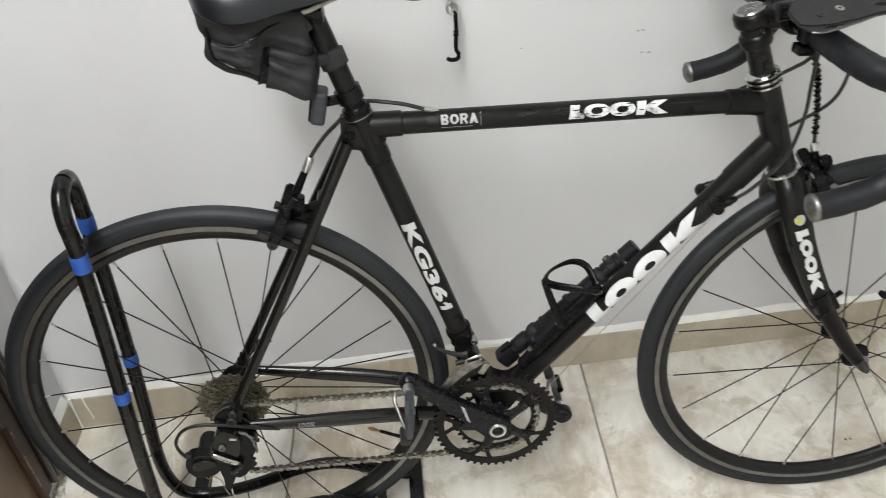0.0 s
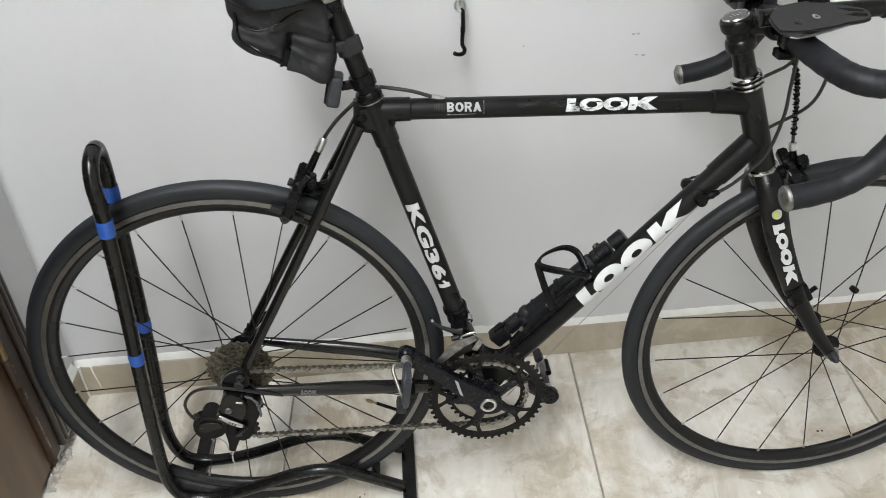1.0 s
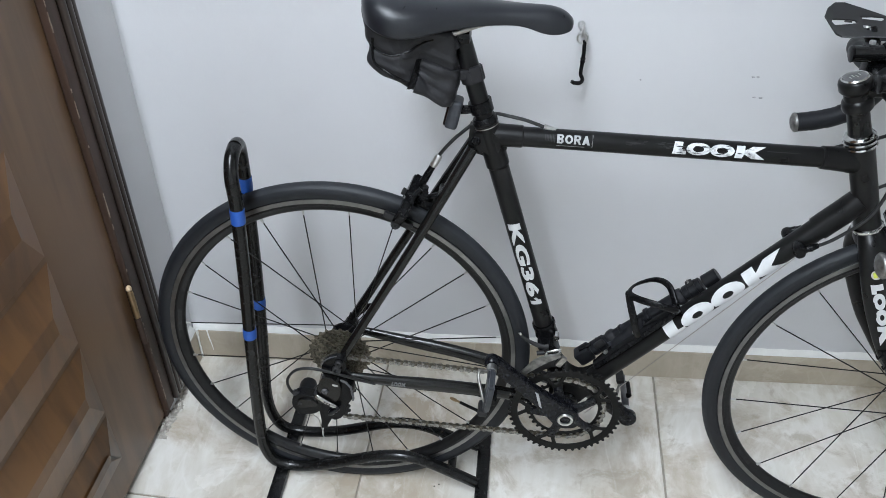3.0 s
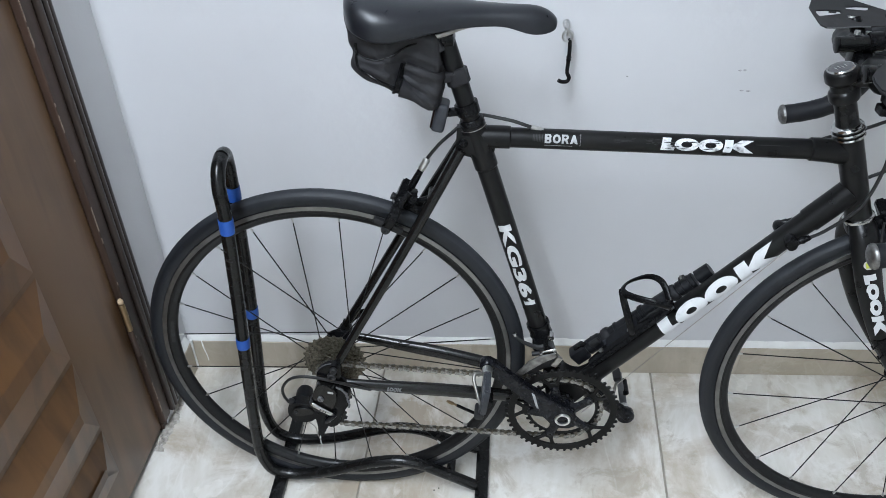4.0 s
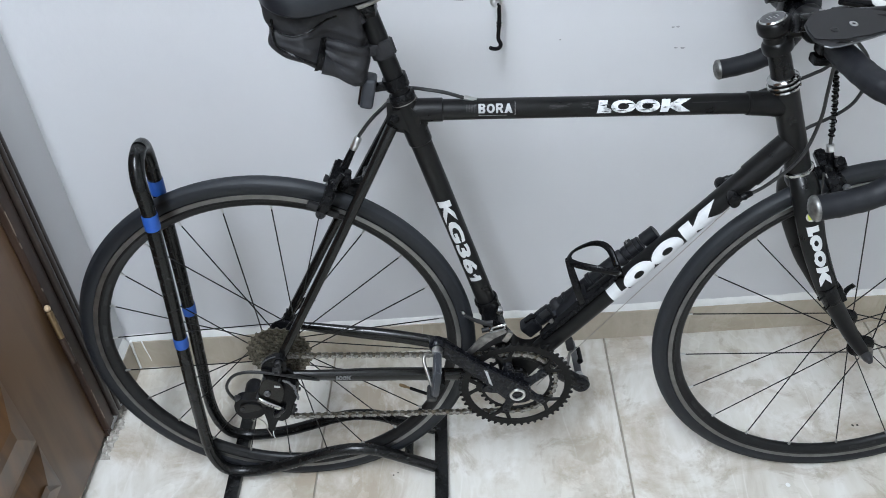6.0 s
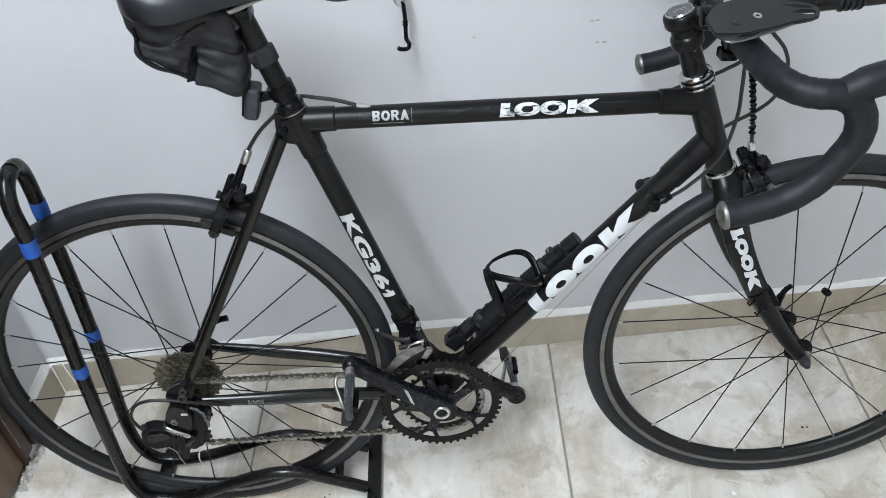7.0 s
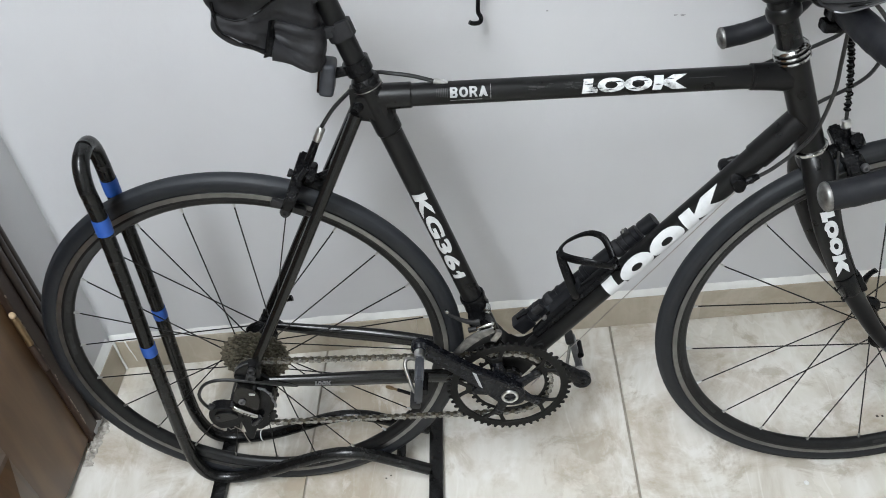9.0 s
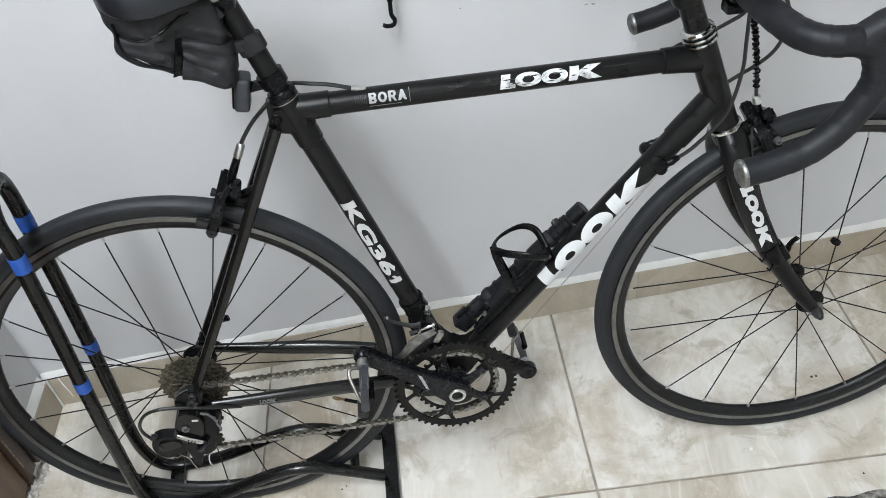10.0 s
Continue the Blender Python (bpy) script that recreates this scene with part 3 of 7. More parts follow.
structure(part("wall_west_over_door", bm, "ceiling", smooth=False), "unseen wall above the brown door, extra white to bounce light", "wall")
bm = box(bmesh.new(), ((WEST + EAST) / 2, SOUTH - 0.075, HEIGHT / 2), (EAST - WEST + 0.3, 0.15, HEIGHT))
structure(part("wall_south", bm, "ceiling", smooth=False), "plain unseen wall, extra white to bounce light", "wall")
bm = box(bmesh.new(), (EAST + 0.075, (SOUTH + wall_y(EAST)) / 2, HEIGHT / 2), (0.15, wall_y(EAST) - SOUTH - 0.001, HEIGHT))
structure(part("wall_east", bm, "ceiling", smooth=False), "plain unseen wall, extra white to bounce light", "wall")
bm = box(bmesh.new(), ((WEST + EAST) / 2, (SOUTH + 0.6) / 2, HEIGHT + 0.06), (EAST - WEST + 0.3, 0.9 - SOUTH, 0.12))
structure(part("ceiling", bm, "ceiling", smooth=False), "plain white painted ceiling", "ceiling")
bm = box(bmesh.new(), ((WEST + EAST) / 2, (SOUTH + 0.8) / 2, -0.054), (EAST - WEST + 0.6, 1.3 - SOUTH, 0.10))
floor = structure(part("floor", bm, "grout", smooth=False), "polished cream marble-look ceramic tile floor with grey joints", "floor")

# ---- skirting ----


def skirting_piece(x0, x1):
    bm = bmesh.new()
    h, t = 0.085, 0.007
    rows = []
    for x in (x0 + 0.0003, x1 - 0.0003):
        y = wall_y(x)
        rows.append([bm.verts.new((x, y - a, z)) for a, z in ((0.0, 0.0005), (t, 0.0005), (t, h - 0.002), (t - 0.002, h), (0.0, h))])
    a, b = rows
    for k in range(4):
        bm.faces.new((a[k], a[k + 1], b[k + 1], b[k]))
    bm.faces.new(a)
    bm.faces.new(b[::-1])
    return bm


baseboard = structure(new("baseboard"), "beige-brown ceramic skirting tiles along the white wall", "skirting")
for x0, x1 in ((WEST + 0.011, 0.232), (0.232, 0.84), (0.84, 1.272), (1.272, DOOR_X0)):
    part("skirting_tile", skirting_piece(x0, x1), "skirting", baseboard, smooth=False)
bm = box(bmesh.new(), (WEST + 0.0055, (wall_y(WEST) - 0.0125 + 0.150) / 2, 0.0428), (0.011, wall_y(WEST) - 0.0125 - 0.150, 0.0845), 0.0012)
part("skirting_tile", bm, "skirting", baseboard, smooth=False)
bm = tube([(WEST + 0.0118, wall_y(WEST) - 0.0090, 0.002), (WEST + 0.0112, wall_y(WEST) - 0.0085, 0.045), (WEST + 0.0118, wall_y(WEST) - 0.0090, 0.090)], [0.0026, 0.0020, 0.0034], 10)
part("joint_filler", bm, "wall_edge", baseboard, "white filler in the skirting corner")
bm = tube(spline([(-0.3790, wall_y(-0.379) - 0.0072, 0.086), (-0.3775, wall_y(-0.378) - 0.0074, 0.062), (-0.3745, wall_y(-0.375) - 0.0073, 0.040), (-0.3735, wall_y(-0.374) - 0.0071, 0.022)], 5), [0.0018] * 8 + [0.0013] * 5 + [0.0009] * 3, 8, flat=0.4, side=(0, 1, 0))
part("plaster_drip", bm, "wall_edge", baseboard, "white plaster drip down the skirting tile")
# the uneven white plaster fillet on top of the skirting
bm = bmesh.new()
prev = None
for k in range(120):
    x = WEST + 0.002 + (DOOR_X0 - WEST - 0.004) * k / 119
    y = wall_y(x)
    wob = 0.0025 * noise.noise((x * 9, 0, 3)) + 0.0015 * noise.noise((x * 40, 2, 0))
    ring = [bm.verts.new((x, y + 0.004, 0.0840)), bm.verts.new((x, y - 0.0062, 0.0855)), bm.verts.new((x, y - 0.0055 + wob * 0.4, 0.089 + wob)),
            bm.verts.new((x, y - 0.0016, 0.100 + 2 * wob)), bm.verts.new((x, y + 0.004, 0.107 + 2 * wob))]
    if prev:
        for i in range(5):
            bm.faces.new((prev[i], prev[(i + 1) % 5], ring[(i + 1) % 5], ring[i]))
    else:
        bm.faces.new(ring[::-1])
    prev = ring
bm.faces.new(prev)
structure(part("trim", bm, "wall_edge", angle=60), "uneven white plaster fillet above the skirting tiles", "trim")
bm = bmesh.new()
prev = None
for k in range(20):
    y = wall_y(WEST) - 0.011 + (0.150 - wall_y(WEST) + 0.011) * k / 19
    wob = 0.002 * noise.noise((y * 12, 5, 3))
    ring = [bm.verts.new((WEST - 0.004, y, 0.0840)), bm.verts.new((WEST + 0.0095, y, 0.0855)), bm.verts.new((WEST + 0.0085, y, 0.090 + wob)),
            bm.verts.new((WEST + 0.0018, y, 0.102 + 2 * wob)), bm.verts.new((WEST - 0.004, y, 0.108 + 2 * wob))]
    if prev:
        for i in range(5):
            bm.faces.new((prev[i], prev[(i + 1) % 5], ring[(i + 1) % 5], ring[i]))
    else:
        bm.faces.new(ring[::-1])
    prev = ring
bm.faces.new(prev)
structure(part("trim", bm, "wall_edge", angle=60), "uneven white plaster fillet above the skirting tiles", "trim")

# ---- brown door in the west wall ----
door = structure(new("door_1"), "closed brown wood-veneer panelled door in a dark frame", "door")
DX = WEST - 0.005          # front face of the leaf
bm = bmesh.new()
box(bm, (DX - 0.02, (0.056 + D1_Y1 + 0.01) / 2, 1.03), (0.04, 0.056 - D1_Y1 - 0.01, 2.03), 0.002)
leaf = part("door_leaf", bm, "door", door, "brown wood veneer door leaf", smooth=False)


def raised_panel(y0, y1, z0, z1, rise=0.014, slope=0.088):
    bm = bmesh.new()
    a = [bm.verts.new((DX + 0.0005, y, z)) for y, z in ((y0, z0), (y1, z0), (y1, z1), (y0, z1))]
    s = [bm.verts.new((DX + rise, y, z)) for y, z in ((y0 - slope * 0.55, z0 + slope * 0.8), (y1 + slope * 0.55, z0 + slope * 0.8), (y1 + slope * 0.55, z1 - slope * 0.8), (y0 - slope * 0.55, z1 - slope * 0.8))]
    for k in range(4):
        bm.faces.new((a[k], a[(k + 1) % 4], s[(k + 1) % 4], s[k]))
    bm.faces.new(s)
    bm.faces.new(a[::-1])
    return part("door_panel", bm, "door_panel", leaf, smooth=False)


for z0, z1 in ((0.10, 0.222), (0.232, 0.398), (0.408, 0.584), (0.594, 0.78), (0.95, 1.3), (1.31, 1.9)):
    raised_panel(-0.115, -0.66, z0, z1)
# grooved casing
for k, (y, w, x) in enumerate(((0.1245, 0.0108, 0.013), (0.1095, 0.0106, 0.016), (0.0950, 0.0102, 0.016))):
    bm = box(bmesh.new(), (WEST + x / 2 - 0.004, y, 1.06), (x + 0.008, w, 2.06), 0.0045, None, 3)
    part("casing_moulding", bm, "frame_wood", door, "dark stained grooved wooden casing" if k == 0 else "", smooth=True)
bm = box(bmesh.new(), (WEST + 0.0010, 0.0710, 1.06), (0.015, 0.0296, 2.06), 0.003, None, 3)
part("casing_flat", bm, "frame_brown", door, "flat brown inner band of the casing")
bm = box(bmesh.new(), (WEST + 0.001, 0.0930, 1.06), (0.006, 0.073, 2.06))
part("casing_back", bm, "frame_wood", door, smooth=False)
bm = box(bmesh.new(), (WEST - 0.075, 0.0660, 1.04), (0.150, 0.017, 2.075), 0.001)
part("door_jamb", bm, "frame_brown", door, smooth=False)
bm = box(bmesh.new(), (WEST + 0.004, (0.045 + D1_Y1 - 0.09) / 2, 2.135), (0.018, 0.045 - D1_Y1 + 0.09, 0.09), 0.004)
part("casing_head", bm, "frame_wood", door)
bm = box(bmesh.new(), (WEST + 0.004, D1_Y1 - 0.045, 1.04), (0.018, 0.09, 2.08), 0.004)
part("casing_jamb", bm, "frame_wood", door)
for z in (0.243, 1.02, 1.75):
    c = (WEST + 0.0055, 0.0510, z)
    hinge = part("hinge", lathe(bmesh.new(), [(0.0, 0.067), (0.0056, 0.068), (0.0056, 0.132), (0.0040, 0.134), (0.0, 0.134)], c, (0, 0, 1), 14), "brass", door, "worn brass butt hinge")
    part("hinge_knuckle", lathe(bmesh.new(), [(0.0, 0.0), (0.0058, 0.001), (0.0058, 0.064), (0.0050, 0.066), (0.0, 0.066)], c, (0, 0, 1), 14), "frame_brown", hinge, "dark stained lower knuckle")
    part("hinge_ball", lathe(bmesh.new(), [(0.0, 0.133), (0.0034, 0.135), (0.0054, 0.1385), (0.0054, 0.1420), (0.0034, 0.146), (0.0, 0.147)], c, (0, 0, 1), 14), "pine", hinge, "pale worn ball finial")
rnd = random.Random(21)
z = 0.06
while z < 1.5:
    z += rnd.choice((0.004, 0.008, 0.014, 0.05, 0.09))
    h = rnd.choice((0.004, 0.007, 0.012, 0.03, 0.05))
    w, y = rnd.uniform(0.0005, 0.0016), 0.0566 + rnd.uniform(-0.0003, 0.0016)
    pts = [(y + w * rnd.uniform(0.2, 1.0), z + h * q / 5) for q in range(6)] + [(y - w * rnd.uniform(0.2, 1.0), z + h * q / 5) for q in range(5, -1, -1)]
    bm = plate(bmesh.new(), pts, [], 0.0, 0.0012, Matrix(((0, 1, 0, WEST + 0.0078), (1, 0, 0, 0), (0, 0, 1, 0), (0, 0, 0, 1))))
    part("worn_edge", bm, "bare", door, "pale bare wood where the stain is chipped", smooth=False)
    z += h
# crumbled mortar at the foot of the casing
bm = bmesh.new()
rnd = random.Random(4)
grid = []
for i in range(76):
    row = []
    for j in range(28):
        y = 0.005 + 0.155 * i / 75
        reach = 0.025 * (0.55 + 0.45 * math.sin(math.pi * (i / 3 + 2) / 30)) * (1 + 0.6 * noise.noise((y * 45, 1.5, 0)) + 0.3 * noise.noise((y * 160, 4.5, 0)))
        x = WEST - 0.006 + reach * j / 27
        edge = min(1.0, j / 3.5 + 0.6) * (1 - j / 27) ** 0.5 * min(1.0, i / 9, (75 - i) / 9)
        row.append(bm.verts.new((x + 0.002 * noise.noise((x * 200, y * 200, 3)), y, 0.0006 + max(0.0, 0.009 * edge * (0.55 + noise.noise((x * 110, y * 110, 0)) + 0.5 * noise.noise((x * 320, y * 320, 5)))))))
    grid.append(row)
for a, b in zip(grid, grid[1:]):
    for j in range(27):
        bm.faces.new((a[j], a[j + 1], b[j + 1], b[j]))
tagged(part("mortar_crumbs", bm, "rubble", angle=20), "crumbled mortar at the foot of the door casing", "mortar", kind="stuff")

# ---- pine-framed doorway at the far end ----
door2 = structure(new("door_2"), "pine-framed doorway with a brown door set back in the wall", "door")
yd = wall_y(1.5)
bm = box(bmesh.new(), (DOOR_X0 + 0.045, yd + 0.045, 1.05), (0.085, 0.07, 2.10), 0.006)
part("door_post", bm, "pine", door2, "light pine door post")
bm = box(bmesh.new(), (DOOR_X0 + 0.075, yd + 0.000, 1.05), (0.02, 0.03, 2.10), 0.004)
part("door_stop", bm, "pine", door2)
bm = box(bmesh.new(), (DOOR_X1 - 0.045, yd + 0.085, 1.05), (0.085, 0.07, 2.10), 0.006)
part("door_post", bm, "pine", door2)
bm = box(bmesh.new(), ((DOOR_X0 + DOOR_X1) / 2, yd + 0.065, 2.06), (DOOR_X1 - DOOR_X0 - 0.18, 0.07, 0.08), 0.006)
part("door_head", bm, "pine", door2)
bm = box(bmesh.new(), ((DOOR_X0 + DOOR_X1) / 2, yd + 0.075, 1.015), (DOOR_X1 - DOOR_X0 - 0.18, 0.04, 2.0), 0.003)
part("door_leaf", bm, "door", door2, "brown wood door leaf")

# ---- hook on the wall ----
hook = tagged(new("cabin_hook"), "black iron cabin hook hanging from a chrome screw eye", "hook")
hx = 0.374
hy = wall_y(hx) - 0.0085
bm = bmesh.new()
lathe(bm, [(0.0, 0.0085), (0.0065, 0.0085), (0.0062, 0.0060), (0.0055, -0.003), (0.004, -0.006), (0.0035, -0.014), (0.0, -0.015)], (hx, hy, 0.838), (0, 1, 0), 16)
ring = [(hx + 0.001, hy - 0.020 + 0.008 * math.cos(a), 0.838 + 0.009 * math.sin(a)) for a in [2 * math.pi * k / 16 for k in range(16)]]
sweep(bm, ring, 0.0024, 8, closed=True)
ring = [(hx + 0.002 + 0.008 * math.cos(a), hy - 0.020, 0.827 + 0.009 * math.sin(a)) for a in [2 * math.pi * k / 16 for k in range(16)]]
sweep(bm, ring, 0.0023, 8, closed=True)
part("eye_screw", bm, "silver", hook, "chrome screw eye")
bm = tube(spline([(hx + 0.006, hy - 0.020, 0.822), (hx + 0.0075, hy - 0.018, 0.80), (hx + 0.0075, hy - 0.017, 0.785), (hx + 0.007, hy - 0.016, 0.767), (hx + 0.0078, hy - 0.015, 0.759), (hx + 0.0115, hy - 0.015, 0.751),
                   (hx + 0.0085, hy - 0.016, 0.7445), (hx - 0.001, hy - 0.018, 0.7445), (hx - 0.0065, hy - 0.019, 0.7475)], 6), [0.0034] * 49, 10)
for z in (0.789, 0.784):
    lathe(bm, [(0.003, -0.0015), (0.0046, -0.0008), (0.0046, 0.0008), (0.003, 0.0015)], (hx + 0.0075, hy - 0.0170, z), (0, 0, 1), 10)
part("hook_bar", bm, "plastic", hook, "bent black iron bar")

# small scuffs on the wall
for x, z, w, h in ((0.6785, 0.755, 0.0062, 0.0030), (0.6865, 0.7553, 0.0058, 0.0036), (0.690, 0.717, 0.0065, 0.0026), (0.7015, 0.7160, 0.0078, 0.0032), (0.488, 0.742, 0.003, 0.002)):
    bm = bmesh.new()
    vs = [bm.verts.new((x + w * 0.5 * math.cos(a) * (1 + 0.3 * math.sin(3 * a)), wall_y(x) - 0.0006, z + h * 0.5 * math.sin(a))) for a in [2 * math.pi * k / 14 for k in range(14)]]
    bm.faces.new(vs)
    res = bmesh.ops.extrude_face_region(bm, geom=bm.faces[:])
    bmesh.ops.translate(bm, vec=(0, 0.0012, 0), verts=[v for v in res["geom"] if isinstance(v, bmesh.types.BMVert)])
    structure(part("wall_scuff", bm, "smudge", smooth=False), "small grey scuff on the white wall", "scuff")

# ---- the bicycle ----
BETA = -4.86
bike = tagged(new("road_bicycle"), "black carbon road bicycle with white lettering leaning in a rear-wheel stand", "bicycle")
bike.matrix_basis = pose(0, 0, 0.3343, BETA, 0, 0)
WB = 0.9863
HT0, HT1 = (0.7615, 0, 0.4575), (0.8105, 0, 0.332)     # head tube, top and bottom
BB = (0.4045, 0, -0.066)
DT1 = (0.788, 0, 0.371)


def wheel(name, label, spokes, first, sides, flange_r, flange_y):
    w = part(name, lathe(bmesh.new(), [(0.2875, -0.004), (0.2865, 0), (0.2875, 0.004), (0.292, 0.0078), (0.2985, 0.0098), (0.2990, 0.0104), (0.3105, 0.0108), (0.3115, 0.009), (0.305, 0.006), (0.305, -0.006), (0.3115, -0.009), (0.3105, -0.0108), (0.2990, -0.0104), (0.2985, -0.0098), (0.292, -0.0078)], seg=96, closed=True), "rim", bike, label)
    for s in (-1, 1):
        part("brake_track", lathe(bmesh.new(), [(0.3030, s * 0.0100), (0.3030, s * 0.0111), (0.3102, s * 0.0114), (0.3106, s * 0.0104)], seg=96, closed=True), "track", w, "scuffed grey aluminium brake track")
    prof = []
    for k in range(13):
        a = math.pi * (k / 12) * 1.30 - 0.15 * math.pi
        prof.append((0.3215 + 0.0135 * math.sin(a), -0.0125 * math.cos(a)))
    prof += [(0.309, 0.0085), (0.309, -0.0085)]
    part("tyre", lathe(bmesh.new(), prof, seg=112, closed=True), "tyre", w, "worn black road tyre")
    prof = []
    for k in range(9):
        a = math.pi * (0.5 + 0.32 * (k - 4) / 4)
        prof.append((0.3215 + 0.0142 * math.sin(a), -0.0132 * math.cos(a)))
    prof += [(0.3310, 0.0062), (0.3310, -0.0062)]
    part("tread", lathe(bmesh.new(), prof, seg=112, closed=True), "tread", w, "greyish worn tread band")
    for k in range(spokes):
        a = radians(first + 360 / spokes * k)
        side, offset = sides(k)
        sgn = 1 if offset > 0 else -1
        b = a + radians(offset)
        nip = Vector((0.2885 * math.cos(a), side * 0.001, 0.2885 * math.sin(a)))
        hub = Vector((flange_r * math.cos(b), flange_y[side] + sgn * 0.0012, flange_r * math.sin(b)))
        d = (hub - nip).normalized()
        part("spoke", tube([nip, hub], 0.00105, 6), "spoke", w, smooth=True)
        part("nipple", tube([nip - d * 0.002, nip + d * 0.004, nip + d * 0.0105], [0.0023, 0.0022, 0.0015], 8), "silver", w)
    return w




def front_lacing(k):
    """Spokes go to the two flanges in turn, pulling forwards and backwards by turns."""
    return ((1, 42), (-1, -42), (1, -42), (-1, 42))[k % 4]


def rear_lacing(k):
    """Two drive-side spokes, crossed, to each one of the far side."""
    return (1, -50) if k in (0, 4) else ((-1, 50), (-1, -60), (1, -58))[k % 3]


front = wheel("front_wheel", "black-rimmed front wheel with thin black spokes", 20, 136.0, front_lacing, 0.0195, {-1: -0.034, 1: 0.034})
front.matrix_basis = pose(WB - 0.003, -0.0037, 0.003, 0, 0, -1.76) @ Matrix.Diagonal((1.011, 1, 1.011, 1))
bm = lathe(bmesh.new(), [(0.0, -0.051), (0.006, -0.051), (0.009, -0.044), (0.011, -0.040), (0.021, -0.037), (0.0225, -0.034), (0.021, -0.031), (0.012, -0.027), (0.0095, 0.0), (0.012, 0.027), (0.021, 0.031), (0.0225, 0.034), (0.021, 0.037), (0.011, 0.040), (0.009, 0.044), (0.006, 0.051), (0, 0.051)], seg=24)
part("hub", bm, "plastic", front, "black hub shell")
bm = lathe(bmesh.new(), [(0.0, -0.075), (0.004, -0.074), (0.0078, -0.066), (0.0085, -0.060), (0.0085, -0.057), (0.0, -0.057)], seg=14)
part("skewer_nut", bm, "dim_metal", front, "dull grey cone of the quick release")
bm = tube(spline([(0, 0.055, 0), (-0.001, 0.063, 0.004), (0.0, 0.066, 0.02), (0.006, 0.066, 0.04), (0.014, 0.064, 0.052)], 6), [0.008] * 6 + [0.007] * 10 + [0.0055] * 9, 10, flat=0.6)
part("skewer_lever", bm, "plastic", front, "black quick-release lever")
bm = box(bmesh.new(), (0.0225, -0.022, 0.108), (0.013, 0.012, 0.010), 0.004, Euler((0, 0.5, 0)).to_matrix().to_4x4())
part("spoke_magnet", bm, "plastic", front, "small black magnet clipped to a spoke")

rear = wheel("rear_wheel", "black-rimmed rear wheel with cassette", 24, 10.4, rear_lacing, 0.023, {-1: -0.018, 1: 0.034})
bm = lathe(bmesh.new(), [(0.0, -0.064), (0.006, -0.064), (0.008, -0.055), (0.017, -0.053), (0.017, -0.022), (0.026, -0.021), (0.027, -0.018), (0.025, -0.015), (0.014, -0.011), (0.0105, 0.0), (0.014, 0.026), (0.025, 0.030), (0.027, 0.034), (0.025, 0.037), (0.013, 0.040), (0.010, 0.050), (0.006, 0.062), (0, 0.062)], seg=24)
part("hub", bm, "plastic", rear, "black hub shell")
for k, teeth in enumerate((27, 24, 22, 20, 18, 16, 15, 14, 13, 12)):
    r = teeth * 0.0127 / (2 * math.pi)
    bm = plate(bmesh.new(), gear(teeth, r - 0.0012, 0.0032), [circle(0, 0, max(0.0165, r - 0.014), 18)], -0.0190 - 0.00375 * k, -0.0207 - 0.00375 * k)
    part("sprocket", bm, "cassette", rear, "greasy brown-grey sprocket", smooth=False)
bm = lathe(bmesh.new(), [(0.0, -0.0565), (0.013, -0.0565), (0.0165, -0.0555), (0.0165, -0.019), (0.0, -0.019)], seg=20)
part("freehub_body", bm, "cassette", rear)
bm = lathe(bmesh.new(), [(0.0, -0.079), (0.005, -0.079), (0.0085, -0.075), (0.009, -0.068), (0, -0.068)], seg=14)
part("skewer_nut", bm, "dusty", rear)
bm = tube(spline([(0, 0.064, 0.0), (0.004, 0.073, 0.006), (0.016, 0.076, 0.022), (0.034, 0.076, 0.035), (0.052, 0.075, 0.040)], 6), [0.010] * 6 + [0.008] * 10 + [0.006] * 9, 10, flat=0.6)
part("skewer_lever", bm, "plastic", rear, "black quick-release lever")
for w, a in ((rear, 332.5), (front, 20)):
    a = radians(a)
    d = Vector((math.cos(a), 0, math.sin(a)))
    valve = part("valve", tube([d * 0.288, d * 0.284, d * 0.283, d * 0.246, d * 0.244], [0.0042, 0.0042, 0.0030, 0.0030, 0.0022], 10), "plastic", w, "black valve stem")
    part("valve_tip", tube([d * 0.245, d * 0.238, d * 0.236, d * 0.228, d * 0.2235], [0.0020, 0.0020, 0.0032, 0.0032, 0.0018], 10), "brass", valve, "brass valve tip")
# worn rim labels as plain grey bars
for w, angles in ((front, (192, 213, 284, 304)), (rear, (150, 168, 240, 262))):
    for k, a0 in enumerate(angles):
        bm = bmesh.new()
        prev = None
        for i in range(9):
            a = radians(a0 + i * 1.2)
            pr = [bm.verts.new((r * math.cos(a), -y, r * math.sin(a))) for r, y in ((0.2905, 0.0078), (0.2965, 0.0098))]
            if prev:
                bm.faces.new((prev[0], prev[1], pr[1], pr[0]))
            prev = pr
        part("rim_label", bm, "rim_decal", w, "worn grey label bar")

# frame tubes
frame_main = part("frame", lathe(bmesh.new(), [(0.0, -0.034), (0.0195, -0.034), (0.0215, -0.031), (0.0215, 0.031), (0.0195, 0.034), (0.0, 0.034)], BB, (0, 1, 0), 28), "frame", bike, "matt black carbon frame with aluminium lugs")


